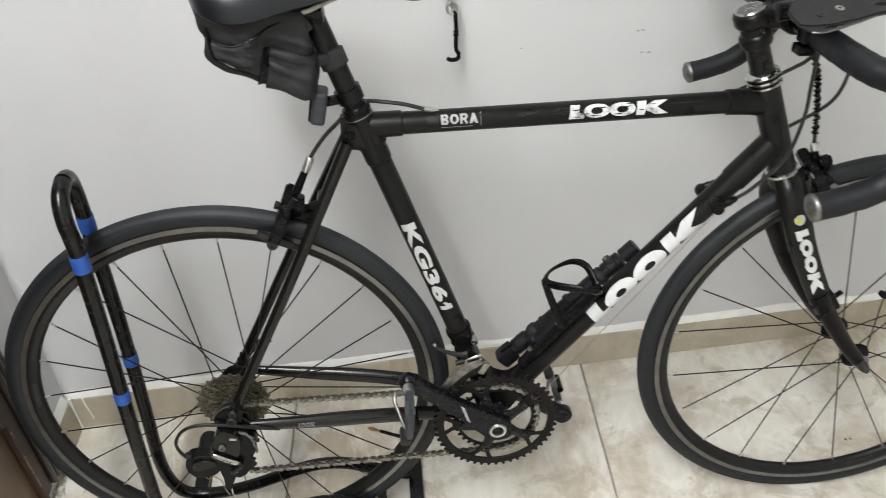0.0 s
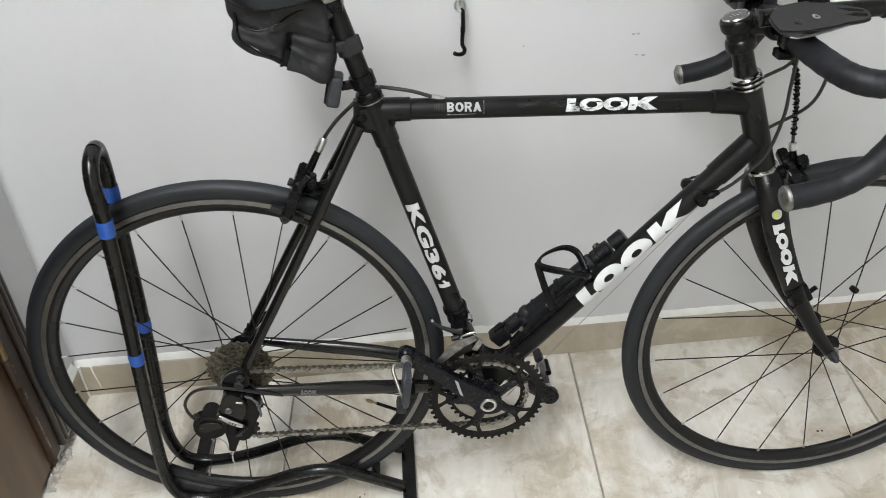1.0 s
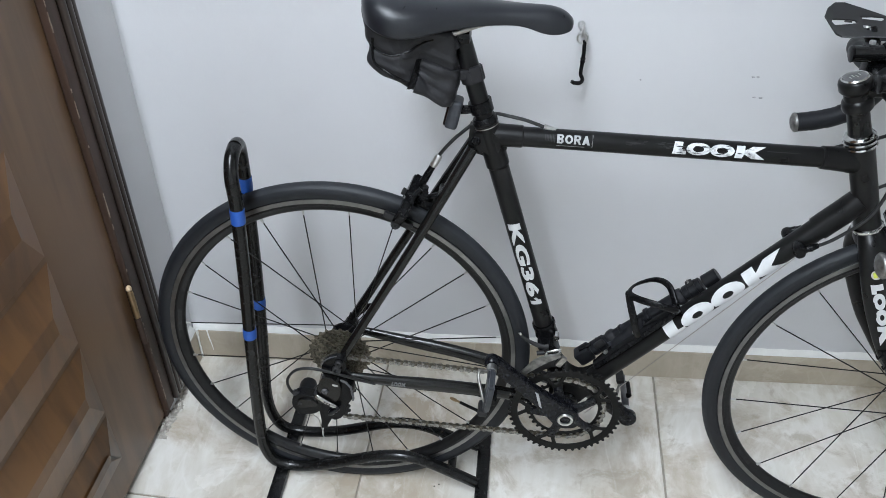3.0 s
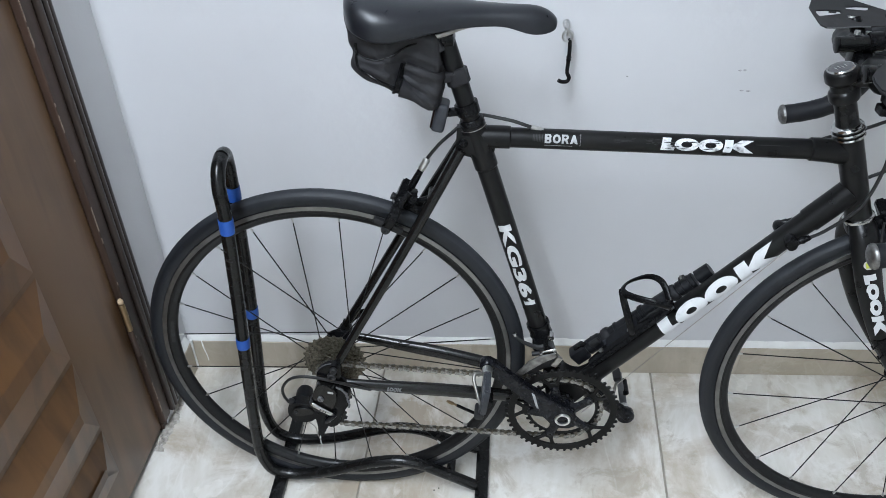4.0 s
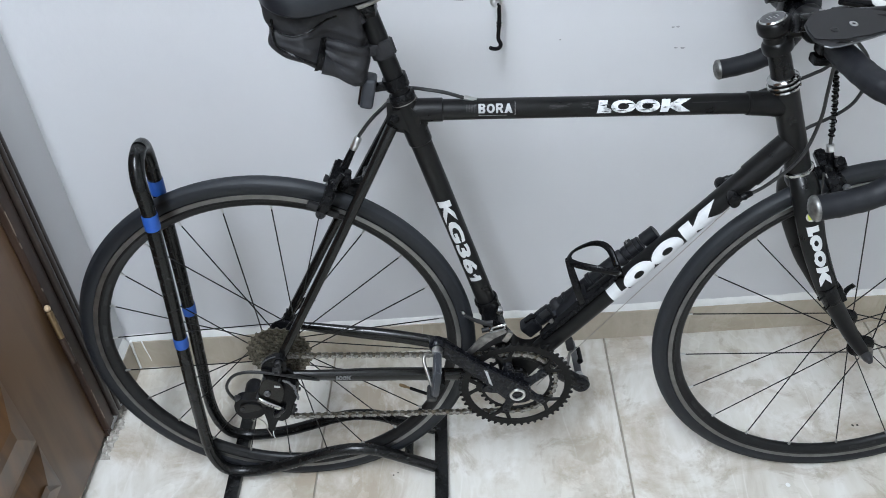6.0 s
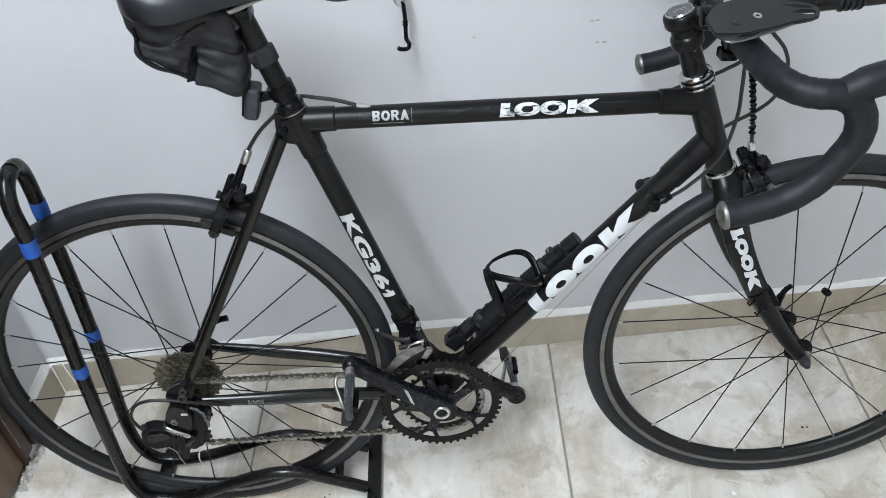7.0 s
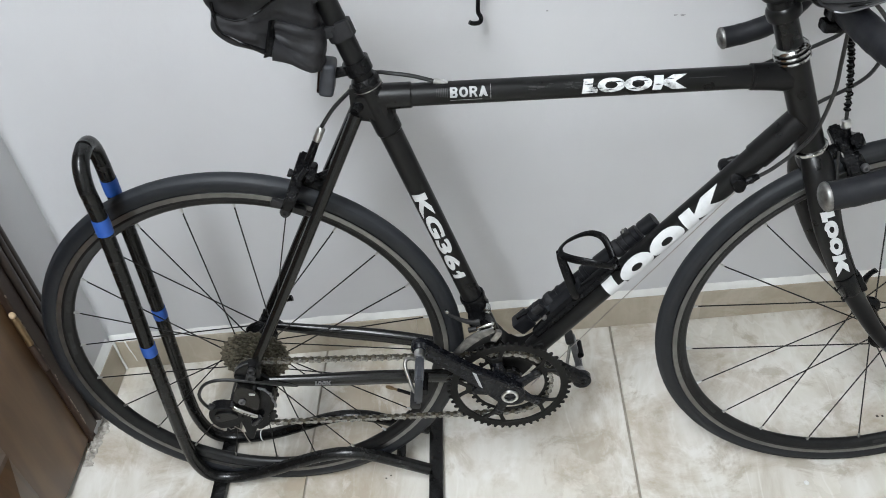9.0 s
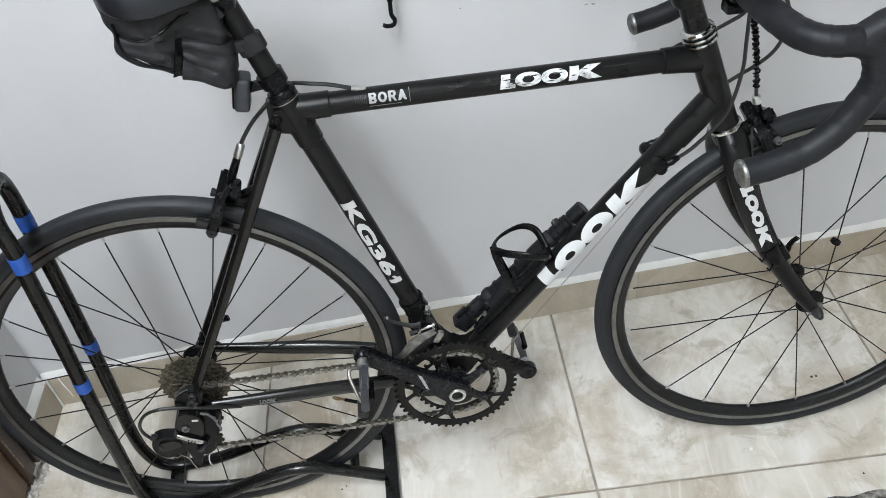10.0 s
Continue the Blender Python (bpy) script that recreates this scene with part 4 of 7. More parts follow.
def frame_tube(name, a, b, r, lug_a=0.0, lug_b=0.0, seg=24):
    part(name, tube([a, b], r, seg), "frame", frame_main)
    L = (Vector(b) - Vector(a)).length
    for on, s0, s1 in ((lug_a, 0.0, lug_a / L), (lug_b, 1.0, 1 - lug_b / L)):
        if on:
            sg = 1 if s1 > s0 else -1
            q = [lerp(a, b, s0), lerp(a, b, s1 - sg * 0.003), lerp(a, b, s1)]
            part("lug", tube(q, [r + 0.0022, r + 0.0020, r + 0.0004], seg), "frame", frame_main)


TT0, TT1 = (0.232, 0, 0.4365), (0.772, 0, 0.4355)
frame_tube("top_tube", TT0, TT1, 0.0148, 0.056, 0.060)
frame_tube("seat_tube", (0.232, 0, 0.4555), BB, 0.0158, 0.072, 0.0)
frame_tube("down_tube", (0.410, 0, -0.0690), DT1, 0.0170, 0.0, 0.062)
part("head_tube", tube([HT0, lerp(HT0, HT1, 0.06), lerp(HT0, HT1, 0.94), HT1], [0.0190, 0.0183, 0.0183, 0.0190], 28), "frame", frame_main)
part("head_lug", tube(spline([(0.716, 0, 0.4355), (0.745, 0, 0.4335), (0.772, 0, 0.4300)], 6), [0.0170] * 8 + [0.0172, 0.0170, 0.0160, 0.0140, 0.0100], 20), "frame", frame_main)
part("lower_lug", tube(spline([(0.742, 0, 0.3175), (0.765, 0, 0.3440), (0.790, 0, 0.3730)], 6), [0.0190] * 6 + [0.0192, 0.0190, 0.0185, 0.0170, 0.0150, 0.0120, 0.0080], 20), "frame", frame_main)
cast("bracket_lug", [(0.3660, 0.030), (0.3900, 0.016), (0.4080, -0.008), (0.4330, -0.016), (0.4620, 0.004), (0.4560, -0.030), (0.4330, -0.066), (0.4080, -0.090), (0.3850, -0.080), (0.3720, -0.030)], -0.019, 0.019, 0.008, "frame", frame_main)
cup = part("bearing_cup", lathe(bmesh.new(), [(0.0, -0.0195), (0.0215, -0.0195), (0.0222, -0.0205), (0.0222, -0.0300), (0.0205, -0.0325), (0.0, -0.0325)], BB, (0, 1, 0), 28), "gloss", frame_main, "glossy black bearing cup")
# small raised grey bits added as highlight marks on the cup
for k in range(8):
    a = radians(20 + 45 * k)
    part("cup_notch", box(bmesh.new(), (BB[0] + 0.0218 * math.cos(a), -0.0265, BB[2] + 0.0218 * math.sin(a)), (0.0016, 0.0060, 0.0050), 0.0004, pose(0, 0, 0, 0, -math.degrees(a), 0), 1), "dim_metal", cup)
# seat cluster
bm = plate(bmesh.new(), [(0.2095, 0.4515), (0.2480, 0.4565), (0.2640, 0.4400), (0.2660, 0.4180), (0.2600, 0.4090), (0.2440, 0.3960), (0.2300, 0.4050), (0.2200, 0.4070), (0.2080, 0.4150)], [], -0.0165, 0.0165)
bmesh.ops.bevel(bm, geom=[e for e in bm.edges if abs(e.verts[0].co.y - e.verts[1].co.y) < 1e-5 and len(e.link_faces) == 2 and e.calc_face_angle(0) > 0.5], offset=0.0095, segments=4, affect="EDGES")
part("seat_lug_body", bm, "frame", frame_main, angle=50)
bm = lathe(bmesh.new(), [(0, -0.0225), (0.0030, -0.0225), (0.0030, -0.0205), (0.0048, -0.0200), (0.0055, -0.0180), (0.0075, -0.0160), (0, -0.0160)], (0.2200, 0, 0.4315), (0, 1, 0), 18)
part("binder_bolt", bm, "plastic", frame_main)
# stays
for s in (-1, 1):
    a, b = (0.2160, s * 0.0150, 0.4200), (0.0060, s * 0.0640, 0.0140)
    q = [lerp(a, b, t) + Vector((0, s * 0.011 * math.sin(math.pi * min(1, t * 1.2)), 0)) for t in (0, 0.2, 0.4, 0.6, 0.8, 0.93, 1)]
    part("seat_stay", tube(q, [0.0088, 0.0084, 0.0080, 0.0078, 0.0076, 0.0080, 0.0060], 16), "gloss", frame_main)
    q = spline([(0.018, s * 0.0625, -0.0110), (0.10, s * 0.056, -0.0205), (0.20, s * 0.047, -0.0300), (0.29, s * 0.037, -0.0430), (0.385, s * 0.026, -0.060)], 4)
    part("chain_stay", tube(q, [0.0080 + 0.0050 * min(1, k / 6) - 0.0015 * max(0, k - 10) / 7 for k in range(len(q))], 16, flat=0.72), "gloss", frame_main)
    bm = plate(bmesh.new(), [(-0.010, -0.012), (-0.004, -0.020), (0.006, -0.022), (0.026, -0.018), (0.030, -0.006), (0.018, 0.006), (0.014, 0.024), (0.002, 0.026), (-0.003, 0.010), (-0.010, 0.004)], [], s * 0.060, s * 0.0665)
    part("dropout", bm, "frame", frame_main, smooth=False)
bm = plate(bmesh.new(), [(-0.006, -0.010), (-0.004, -0.040), (0.002, -0.047), (0.012, -0.045), (0.014, -0.030), (0.012, -0.012)], [], -0.060, -0.0668)
part("derailleur_hanger", bm, "plastic", frame_main, smooth=False)
# seat-tube and down-tube fittings
for s in (-1, 1):
    bm = bmesh.new()
    sweep(bm, [(0.7185, s * 0.012, 0.2905), (0.7185, s * 0.026, 0.2905)], [0.009, 0.0065], 12)
    lathe(bm, [(0, -0.012), (0.0078, -0.011), (0.0096, -0.004), (0.0096, 0.002), (0.0078, 0.0065), (0, 0.0085)], (0.7135, s * 0.0290, 0.2970 if s < 0 else 0.2880), (0, s, 0), 18)
    lathe(bm, [(0, -0.010), (0.0078, -0.010), (0.0088, -0.005), (0.0078, 0.003), (0, 0.004)], (0.7165, s * 0.0285, 0.2890), (0, s, 0), 16)
    sweep(bm, [(0.716, s * 0.0285, 0.2935), (0.7235, s * 0.0282, 0.2965), (0.7240, s * 0.0282, 0.2967), (0.7310, s * 0.0268, 0.2992), (0.7315, s * 0.0268, 0.2994), (0.7400, s * 0.0255, 0.3030)], [0.0050, 0.0058, 0.0046, 0.0060, 0.0050, 0.0040], 14)
    part("cable_stop", bm, "plastic", frame_main, "black down-tube cable stop")

# white shapes and lettering


def ellipse(cx, cy, rx, ry, n=28, slant=0.0):
    return [(cx + rx * math.cos(2 * math.pi * k / n) + slant * ry * math.sin(2 * math.pi * k / n), cy + ry * math.sin(2 * math.pi * k / n)) for k in range(n)]


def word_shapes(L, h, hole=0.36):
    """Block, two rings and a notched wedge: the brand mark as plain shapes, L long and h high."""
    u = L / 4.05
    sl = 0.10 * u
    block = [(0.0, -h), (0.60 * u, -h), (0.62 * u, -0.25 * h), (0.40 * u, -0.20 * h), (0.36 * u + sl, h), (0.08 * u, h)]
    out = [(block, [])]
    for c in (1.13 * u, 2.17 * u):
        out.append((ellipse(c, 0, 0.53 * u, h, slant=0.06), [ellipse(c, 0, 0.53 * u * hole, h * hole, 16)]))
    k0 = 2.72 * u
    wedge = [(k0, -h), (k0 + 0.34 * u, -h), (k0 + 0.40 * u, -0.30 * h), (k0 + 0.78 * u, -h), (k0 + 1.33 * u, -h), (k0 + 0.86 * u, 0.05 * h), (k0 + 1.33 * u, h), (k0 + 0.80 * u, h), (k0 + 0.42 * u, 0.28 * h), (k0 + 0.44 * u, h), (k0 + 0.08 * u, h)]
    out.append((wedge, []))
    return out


D0 = (0.410, 0, -0.0690)
dd = (Vector(DT1) - Vector(D0)).normalized()
sL = (Vector((0.5520, 0, 0.1020)) - Vector(D0)).dot(dd)
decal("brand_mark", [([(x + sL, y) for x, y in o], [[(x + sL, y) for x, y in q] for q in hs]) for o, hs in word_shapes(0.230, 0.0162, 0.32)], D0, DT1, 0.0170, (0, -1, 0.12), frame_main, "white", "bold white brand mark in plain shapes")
sT = 0.5010 - TT0[0]
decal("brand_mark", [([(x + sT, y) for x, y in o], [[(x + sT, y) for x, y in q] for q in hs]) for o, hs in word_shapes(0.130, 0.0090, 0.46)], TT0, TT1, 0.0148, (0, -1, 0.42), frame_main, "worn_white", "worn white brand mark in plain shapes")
decal("scratch", [([(sT + 0.131, 0.0030), (sT + 0.150, 0.0026), (sT + 0.178, 0.0030), (sT + 0.181, 0.0035), (sT + 0.160, 0.0040), (sT + 0.132, 0.0038)], [])], TT0, TT1, 0.0148, (0, -1, 0.42), frame_main, "faint_decal", "faint grey line along the top tube")
rnd = random.Random(12)
chips = []
for u0, v0, ln, th in ((0.004, 0.002, 0.016, 0.0016), (0.014, -0.003, 0.012, 0.0012), (0.006, -0.0065, 0.010, 0.0010), (0.030, 0.0035, 0.022, 0.0013), (0.026, -0.0055, 0.014, 0.0010), (0.062, 0.0030, 0.020, 0.0014), (0.058, -0.0050, 0.016, 0.0010), (0.074, 0.0062, 0.010, 0.0008), (0.090, -0.0020, 0.008, 0.0009), (0.104, 0.0040, 0.010, 0.0007)):
    pts = [(sT + u0 + ln * k / 7, v0 - th * rnd.uniform(0.2, 1.0) * math.sin(math.pi * (k + 0.3) / 7.6)) for k in range(8)]
    pts += [(sT + u0 + ln * k / 7, v0 + th * rnd.uniform(0.2, 1.0) * math.sin(math.pi * (k + 0.3) / 7.6)) for k in range(7, -1, -1)]
    chips.append((pts, []))
decal("worn_patch", chips, TT0, TT1, 0.0148, (0, -1, 0.42), frame_main, "black_decal", "chips worn through the white mark", 0.0012)
scrapes = []
for k in range(26):
    u0, v0, ln, th = sT - 0.085 + rnd.uniform(0, 0.080), rnd.uniform(-0.002, 0.0075), rnd.uniform(0.003, 0.013), rnd.uniform(0.0003, 0.0010)
    scrapes.append(([(u0 + ln * q / 4, v0 - th * rnd.uniform(0.2, 1.0)) for q in range(5)] + [(u0 + ln * q / 4, v0 + th * rnd.uniform(0.2, 1.0)) for q in range(4, -1, -1)], []))
decal("scrape", scrapes, TT0, TT1, 0.0148, (0, -1, 0.42), frame_main, "faint_decal", "greyish scrapes in the black paint", 0.0005)
sB = 0.3365 - TT0[0]
w1, h1 = 0.0098, 0.0064
x0, x1, x2, x3 = (sB + k * 0.0122 for k in range(4))
blocks = [([(x0, -h1), (x0 + 0.8 * w1, -h1), (x0 + w1, -0.5 * h1), (x0 + 0.85 * w1, 0), (x0 + w1, 0.5 * h1), (x0 + 0.8 * w1, h1), (x0, h1)], [ellipse(x0 + 0.5 * w1, 0.45 * h1, 0.0016, 0.0013, 8), ellipse(x0 + 0.5 * w1, -0.45 * h1, 0.0016, 0.0013, 8)]),
          (ellipse(x1 + 0.5 * w1, 0, 0.0056, h1, 20), [ellipse(x1 + 0.5 * w1, 0, 0.0026, 0.0034, 12)]),
          ([(x2, -h1), (x2 + 0.3 * w1, -h1), (x2 + 0.3 * w1, -0.3 * h1), (x2 + 0.48 * w1, -0.3 * h1), (x2 + 0.72 * w1, -h1), (x2 + 1.04 * w1, -h1), (x2 + 0.76 * w1, -0.12 * h1), (x2 + 0.98 * w1, 0.2 * h1), (x2 + 0.98 * w1, 0.65 * h1), (x2 + 0.78 * w1, h1), (x2, h1)], [ellipse(x2 + 0.5 * w1, 0.38 * h1, 0.0019, 0.0016, 8)]),
          ([(x3 - 0.0006, -h1), (x3 + 0.3 * w1, -h1), (x3 + 0.5 * w1, -0.5 * h1), (x3 + 0.75 * w1, -h1), (x3 + 1.1 * w1, -h1), (x3 + 0.65 * w1, h1), (x3 + 0.38 * w1, h1)], [])]
decal("shop_mark", blocks, TT0, TT1, 0.0148, (0, -1, 0.50), frame_main, "faded", "small faded white shop mark in plain blocks")
decal("mark_line", [([(sB, -0.0104), (sB + 0.040, -0.0104), (sB + 0.040, -0.0094), (sB, -0.0094)], []), ([(sB + 0.0505, -0.0100), (sB + 0.0512, -0.0100), (sB + 0.0512, 0.0085), (sB + 0.0505, 0.0085)], [])], TT0, TT1, 0.0148, (0, -1, 0.50), frame_main, "grey_decal")
for k in range(7):
    decal("mark_dots", [([(sB - 0.004 - 0.0022 * k, -0.006 + 0.0004 * k), (sB - 0.0028 - 0.0022 * k, -0.006 + 0.0004 * k), (sB - 0.0028 - 0.0022 * k, 0.0055), (sB - 0.004 - 0.0022 * k, 0.0055)], [])], TT0, TT1, 0.0148, (0, -1, 0.50), frame_main, "faint_decal")
ST0 = (0.232, 0, 0.4555)
dS = (Vector(BB) - Vector(ST0)).normalized()
sK = (Vector((0.2830, 0, 0.2950)) - Vector(ST0)).dot(dS)
letters = glyphs("KG36", 0.0246, 0.0, -0.0088, 1.80, 0.0012, 1.05)
span = max(x for o, h in letters for x, y in o)
fit_s = 0.1445 / span
letters = [([(sK + x * fit_s + 0.10 * y, y) for x, y in o], [[(sK + x * fit_s + 0.10 * y, y) for x, y in q] for q in h]) for o, h in letters]
e0 = sK + 0.1470
letters.append(([(e0, 0.0022), (e0 + 0.0050, 0.0050), (e0 + 0.0068, 0.0088), (e0 + 0.0150, 0.0088), (e0 + 0.0130, -0.0088), (e0 + 0.0055, -0.0088), (e0 + 0.0066, 0.0008), (e0 + 0.0005, -0.0016)], []))
decal("model_number", letters, ST0, BB, 0.0158, (0, -1, 0.0), frame_main, "shaded_white", "white model lettering down the seat tube")
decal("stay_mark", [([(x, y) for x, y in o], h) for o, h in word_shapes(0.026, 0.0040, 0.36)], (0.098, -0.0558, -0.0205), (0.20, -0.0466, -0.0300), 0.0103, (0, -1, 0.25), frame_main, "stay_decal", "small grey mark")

# headset, stem
bm = bmesh.new()
hd = (Vector(HT0) - Vector(HT1)).normalized()
top = Vector(HT0)
lathe(bm, [(0.0, 0.0), (0.0212, 0.0), (0.0222, 0.0018), (0.0212, 0.0040), (0.0160, 0.0046), (0.0160, 0.0070), (0.0218, 0.0076), (0.0228, 0.0095), (0.0218, 0.0115), (0.0160, 0.0120), (0.0160, 0.0142), (0.0208, 0.0148), (0.0214, 0.0165), (0.0200, 0.0190), (0.0160, 0.021), (0.0, 0.021)], top, hd, 32)
headset = part("headset", bm, "chrome", bike, "polished headset rings")
# black fillers stand for the shade in the grooves of the chrome rings
for u in (0.0045, 0.0119):
    part("headset_seal", lathe(bmesh.new(), [(0.0150, u), (0.0200, u), (0.0203, u + 0.0013), (0.0200, u + 0.0026), (0.0150, u + 0.0026)], top, hd, 28, closed=True), "plastic", headset, "black filler that puts shade into the grooves between the rings")
bm = lathe(bmesh.new(), [(0.0, 0.0), (0.0195, 0.0), (0.0222, -0.002), (0.0226, -0.005), (0.0216, -0.0085), (0.0205, -0.010), (0.0, -0.010)], HT1, hd, 32)
part("lower_headset", bm, "chrome", bike, "polished lower headset cup")
stem = part("stem", lathe(bmesh.new(), [(0.0, 0.020), (0.0160, 0.020), (0.0152, 0.026), (0.0148, 0.054), (0.0155, 0.0570), (0.0192, 0.0590), (0.0204, 0.0620), (0.0204, 0.0700), (0.0192, 0.0735), (0.0168, 0.0755), (0.0166, 0.0840), (0.0200, 0.0875), (0.0220, 0.0905), (0.0222, 0.1000), (0.0210, 0.1040), (0.0190, 0.1055), (0.0, 0.1055)], top, hd, 28), "frame", bike, "black quill stem with two collars")
sc = top + hd * 0.1050
cap = part("top_cap", lathe(bmesh.new(), [(0.0, -0.001), (0.0150, -0.001), (0.0150, 0.0020), (0.0110, 0.0026), (0.0, 0.0026)], sc, hd, 24), "grey_cast", stem, "dark scuffed top cap")
part("cap_ring", lathe(bmesh.new(), [(0.0150, -0.001), (0.0180, -0.001), (0.0180, 0.0012), (0.0162, 0.0030), (0.0150, 0.0024)], sc, hd, 28, closed=True), "chrome", cap, "chrome cap ring")
# silver strokes laid on as the highlights of the cap's engraving
for k in range(4):
    part("cap_mark", box(bmesh.new(), sc + hd * 0.0028 + Vector((-0.006 + 0.004 * k, -0.002 + 0.003 * (k % 2), -0.0022 + 0.0015 * k)), (0.0026, 0.0060, 0.0008), 0.0002, pose(0, 0, 0, 0, 21, 18), 1), "silver", cap, "silver stroke standing for a highlight on the engraving")
CL = Vector((0.7765, 0, 0.5480))
s0 = top + hd * 0.091
part("stem_body", tube([s0, lerp(s0, CL, 0.5), CL - (CL - s0).normalized() * 0.012], [0.0165, 0.0150, 0.0160], 20), "frame", stem)
part("stem_clamp", lathe(bmesh.new(), [(0.0, -0.023), (0.019, -0.023), (0.0205, -0.020), (0.0205, 0.020), (0.019, 0.023), (0.0, 0.023)], CL, (0, 1, 0), 24), "frame", stem)

# handlebar with wrapped tape
bars = part("handlebar", tube([(CL.x, -0.10, CL.z - 0.003), (CL.x, 0, CL.z), (CL.x, 0.10, CL.z - 0.003)], 0.0130, 20), "plastic", bike, "black drop handlebar wrapped in bar tape")
bars.matrix_basis = Matrix.Translation((0.77, 0, 0)) @ pose(0, 0, 0, 0, 0, -1.2) @ Matrix.Translation((-0.77, 0, 0))
for s in (-1, 1):
    path = spline([(0.7760, s * 0.070, 0.5465), (0.7775, s * 0.115, 0.5445), (0.7810, s * 0.155, 0.5425), (0.7880, s * 0.182, 0.5400), (0.8000, s * 0.199, 0.5385), (0.8150, s * 0.208, 0.5385), (0.8340, s * 0.211, 0.5380), (0.8520, s * 0.2115, 0.5290),
                   (0.8630, s * 0.2115, 0.5100), (0.8640, s * 0.212, 0.4870), (0.8520, s * 0.212, 0.4610), (0.8330, s * 0.212, 0.4350), (0.8060, s * 0.212, 0.4140), (0.7720, s * 0.212, 0.4020), (0.7400, s * 0.212, 0.3955)], 9)
    n = len(path)
    # each turn of the tape overlaps the one before
    part("bar_tape", tube(path, [0.0156 + 0.0007 * ((k % 6) / 6) for k in range(n)], 18), "tape", bars, "matt black wrapped bar tape")
    e, d = path[-1], (path[-1] - path[-2]).normalized()
    part("bar_plug", lathe(bmesh.new(), [(0.0165, -0.002), (0.0167, 0.001), (0.0150, 0.0036), (0.0105, 0.0060), (0.0050, 0.0072), (0.0, 0.0075)], e, d, 20), "worn_steel", bars, "domed worn-metal bar-end plug")
    hood = spline([(0.836, s * 0.2105, 0.5370), (0.856, s * 0.211, 0.5490), (0.880, s * 0.212, 0.5570), (0.905, s * 0.212, 0.5640), (0.925, s * 0.212, 0.5800), (0.932, s * 0.212, 0.5980)], 6)
    part("brake_hood", tube(hood, [0.0165] * 6 + [0.0175] * 9 + [0.0185] * 6 + [0.0175] * 6 + [0.0165] * 3 + [0.012], 18), "tape", bars, "black rubber brake hood")
    lever = spline([(0.920, s * 0.212, 0.566), (0.940, s * 0.214, 0.545), (0.942, s * 0.217, 0.510), (0.928, s * 0.220, 0.470), (0.912, s * 0.222, 0.440)], 6)
    part("brake_lever", tube(lever, [0.010] * 8 + [0.008] * 10 + [0.006] * 7, 12, flat=0.6), "plastic", bars, "dark brake lever")
    # clip-on extension
    ext = spline([(0.733, s * 0.056, 0.5690), (0.790, s * 0.056, 0.5745), (0.900, s * 0.056, 0.5825), (1.02, s * 0.050, 0.592), (1.06, s * 0.050, 0.617)], 5)
    part("extension_bar", tube(ext, 0.0112, 16), "paint", bars, "black clip-on extension bar")
    part("extension_clamp_band", tube([(0.772, s * 0.056, 0.5735), (0.774, s * 0.056, 0.5738), (0.790, s * 0.056, 0.5757), (0.792, s * 0.056, 0.5759)], [0.0120, 0.0140, 0.0140, 0.0120], 16), "plastic", bars, "black clamp band")
    part("extension_plug", tube([(0.7325, s * 0.056, 0.5690), (0.7300, s * 0.056, 0.5687), (0.7285, s * 0.056, 0.5685)], [0.0112, 0.0118, 0.0080], 16), "plastic", bars)
    part("extension_grip", tube([(0.884, s * 0.056, 0.5812), (0.886, s * 0.056, 0.5815), (0.912, s * 0.056, 0.5835), (0.914, s * 0.056, 0.5837)], [0.0115, 0.0130, 0.0130, 0.0115], 16), "tape", bars)
    for u in (0.8885, 0.8955, 0.9025, 0.9095):
        part("grip_ridge", lathe(bmesh.new(), [(0.0120, -0.0014), (0.0142, -0.0008), (0.0142, 0.0008), (0.0120, 0.0014)], (u, s * 0.056, 0.5825 + 0.077 * (u - 0.900)), (1, 0, 0.077), 16, closed=True), "plastic", bars)
    bm = bmesh.new()
    box(bm, (CL.x - 0.004, s * 0.070, CL.z + 0.007), (0.030, 0.024, 0.040), 0.004)
    box(bm, (CL.x - 0.012, s * 0.070, CL.z - 0.020), (0.020, 0.022, 0.012), 0.003)
    box(bm, (CL.x - 0.018, s * 0.064, CL.z + 0.030), (0.016, 0.024, 0.010), 0.002)
    part("extension_clamp", bm, "plastic", bars, "black clamp with hex bolts")
    for p in ((CL.x - 0.020, s * 0.062, CL.z + 0.0365), (CL.x + 0.004, s * 0.083, CL.z + 0.029)):
        part("clamp_bolt", lathe(bmesh.new(), [(0, -0.002), (0.0042, -0.002), (0.0042, 0.003), (0.0020, 0.003), (0.0018, 0.001), (0, 0.001)], p, (0, 0, 1), 12), "silver", bars)
    # arm rest: a cupped plate with slots
    out = [(-0.0587, 0.0095), (-0.0497, 0.0226), (-0.0410, 0.0304), (-0.0150, 0.0345), (0.0157, 0.0305), (0.0380, 0.0240), (0.0546, 0.0172), (0.0615, 0.0125), (0.0642, 0.0060), (0.0630, -0.0010), (0.0600, -0.0070), (0.0508, -0.0112), (0.0306, -0.0148), (0.0063, -0.0247), (-0.0221, -0.0354), (-0.0350, -0.0395), (-0.0443, -0.0402), (-0.0500, -0.0360), (-0.0540, -0.0290), (-0.0575, -0.0209), (-0.0595, -0.0050)]
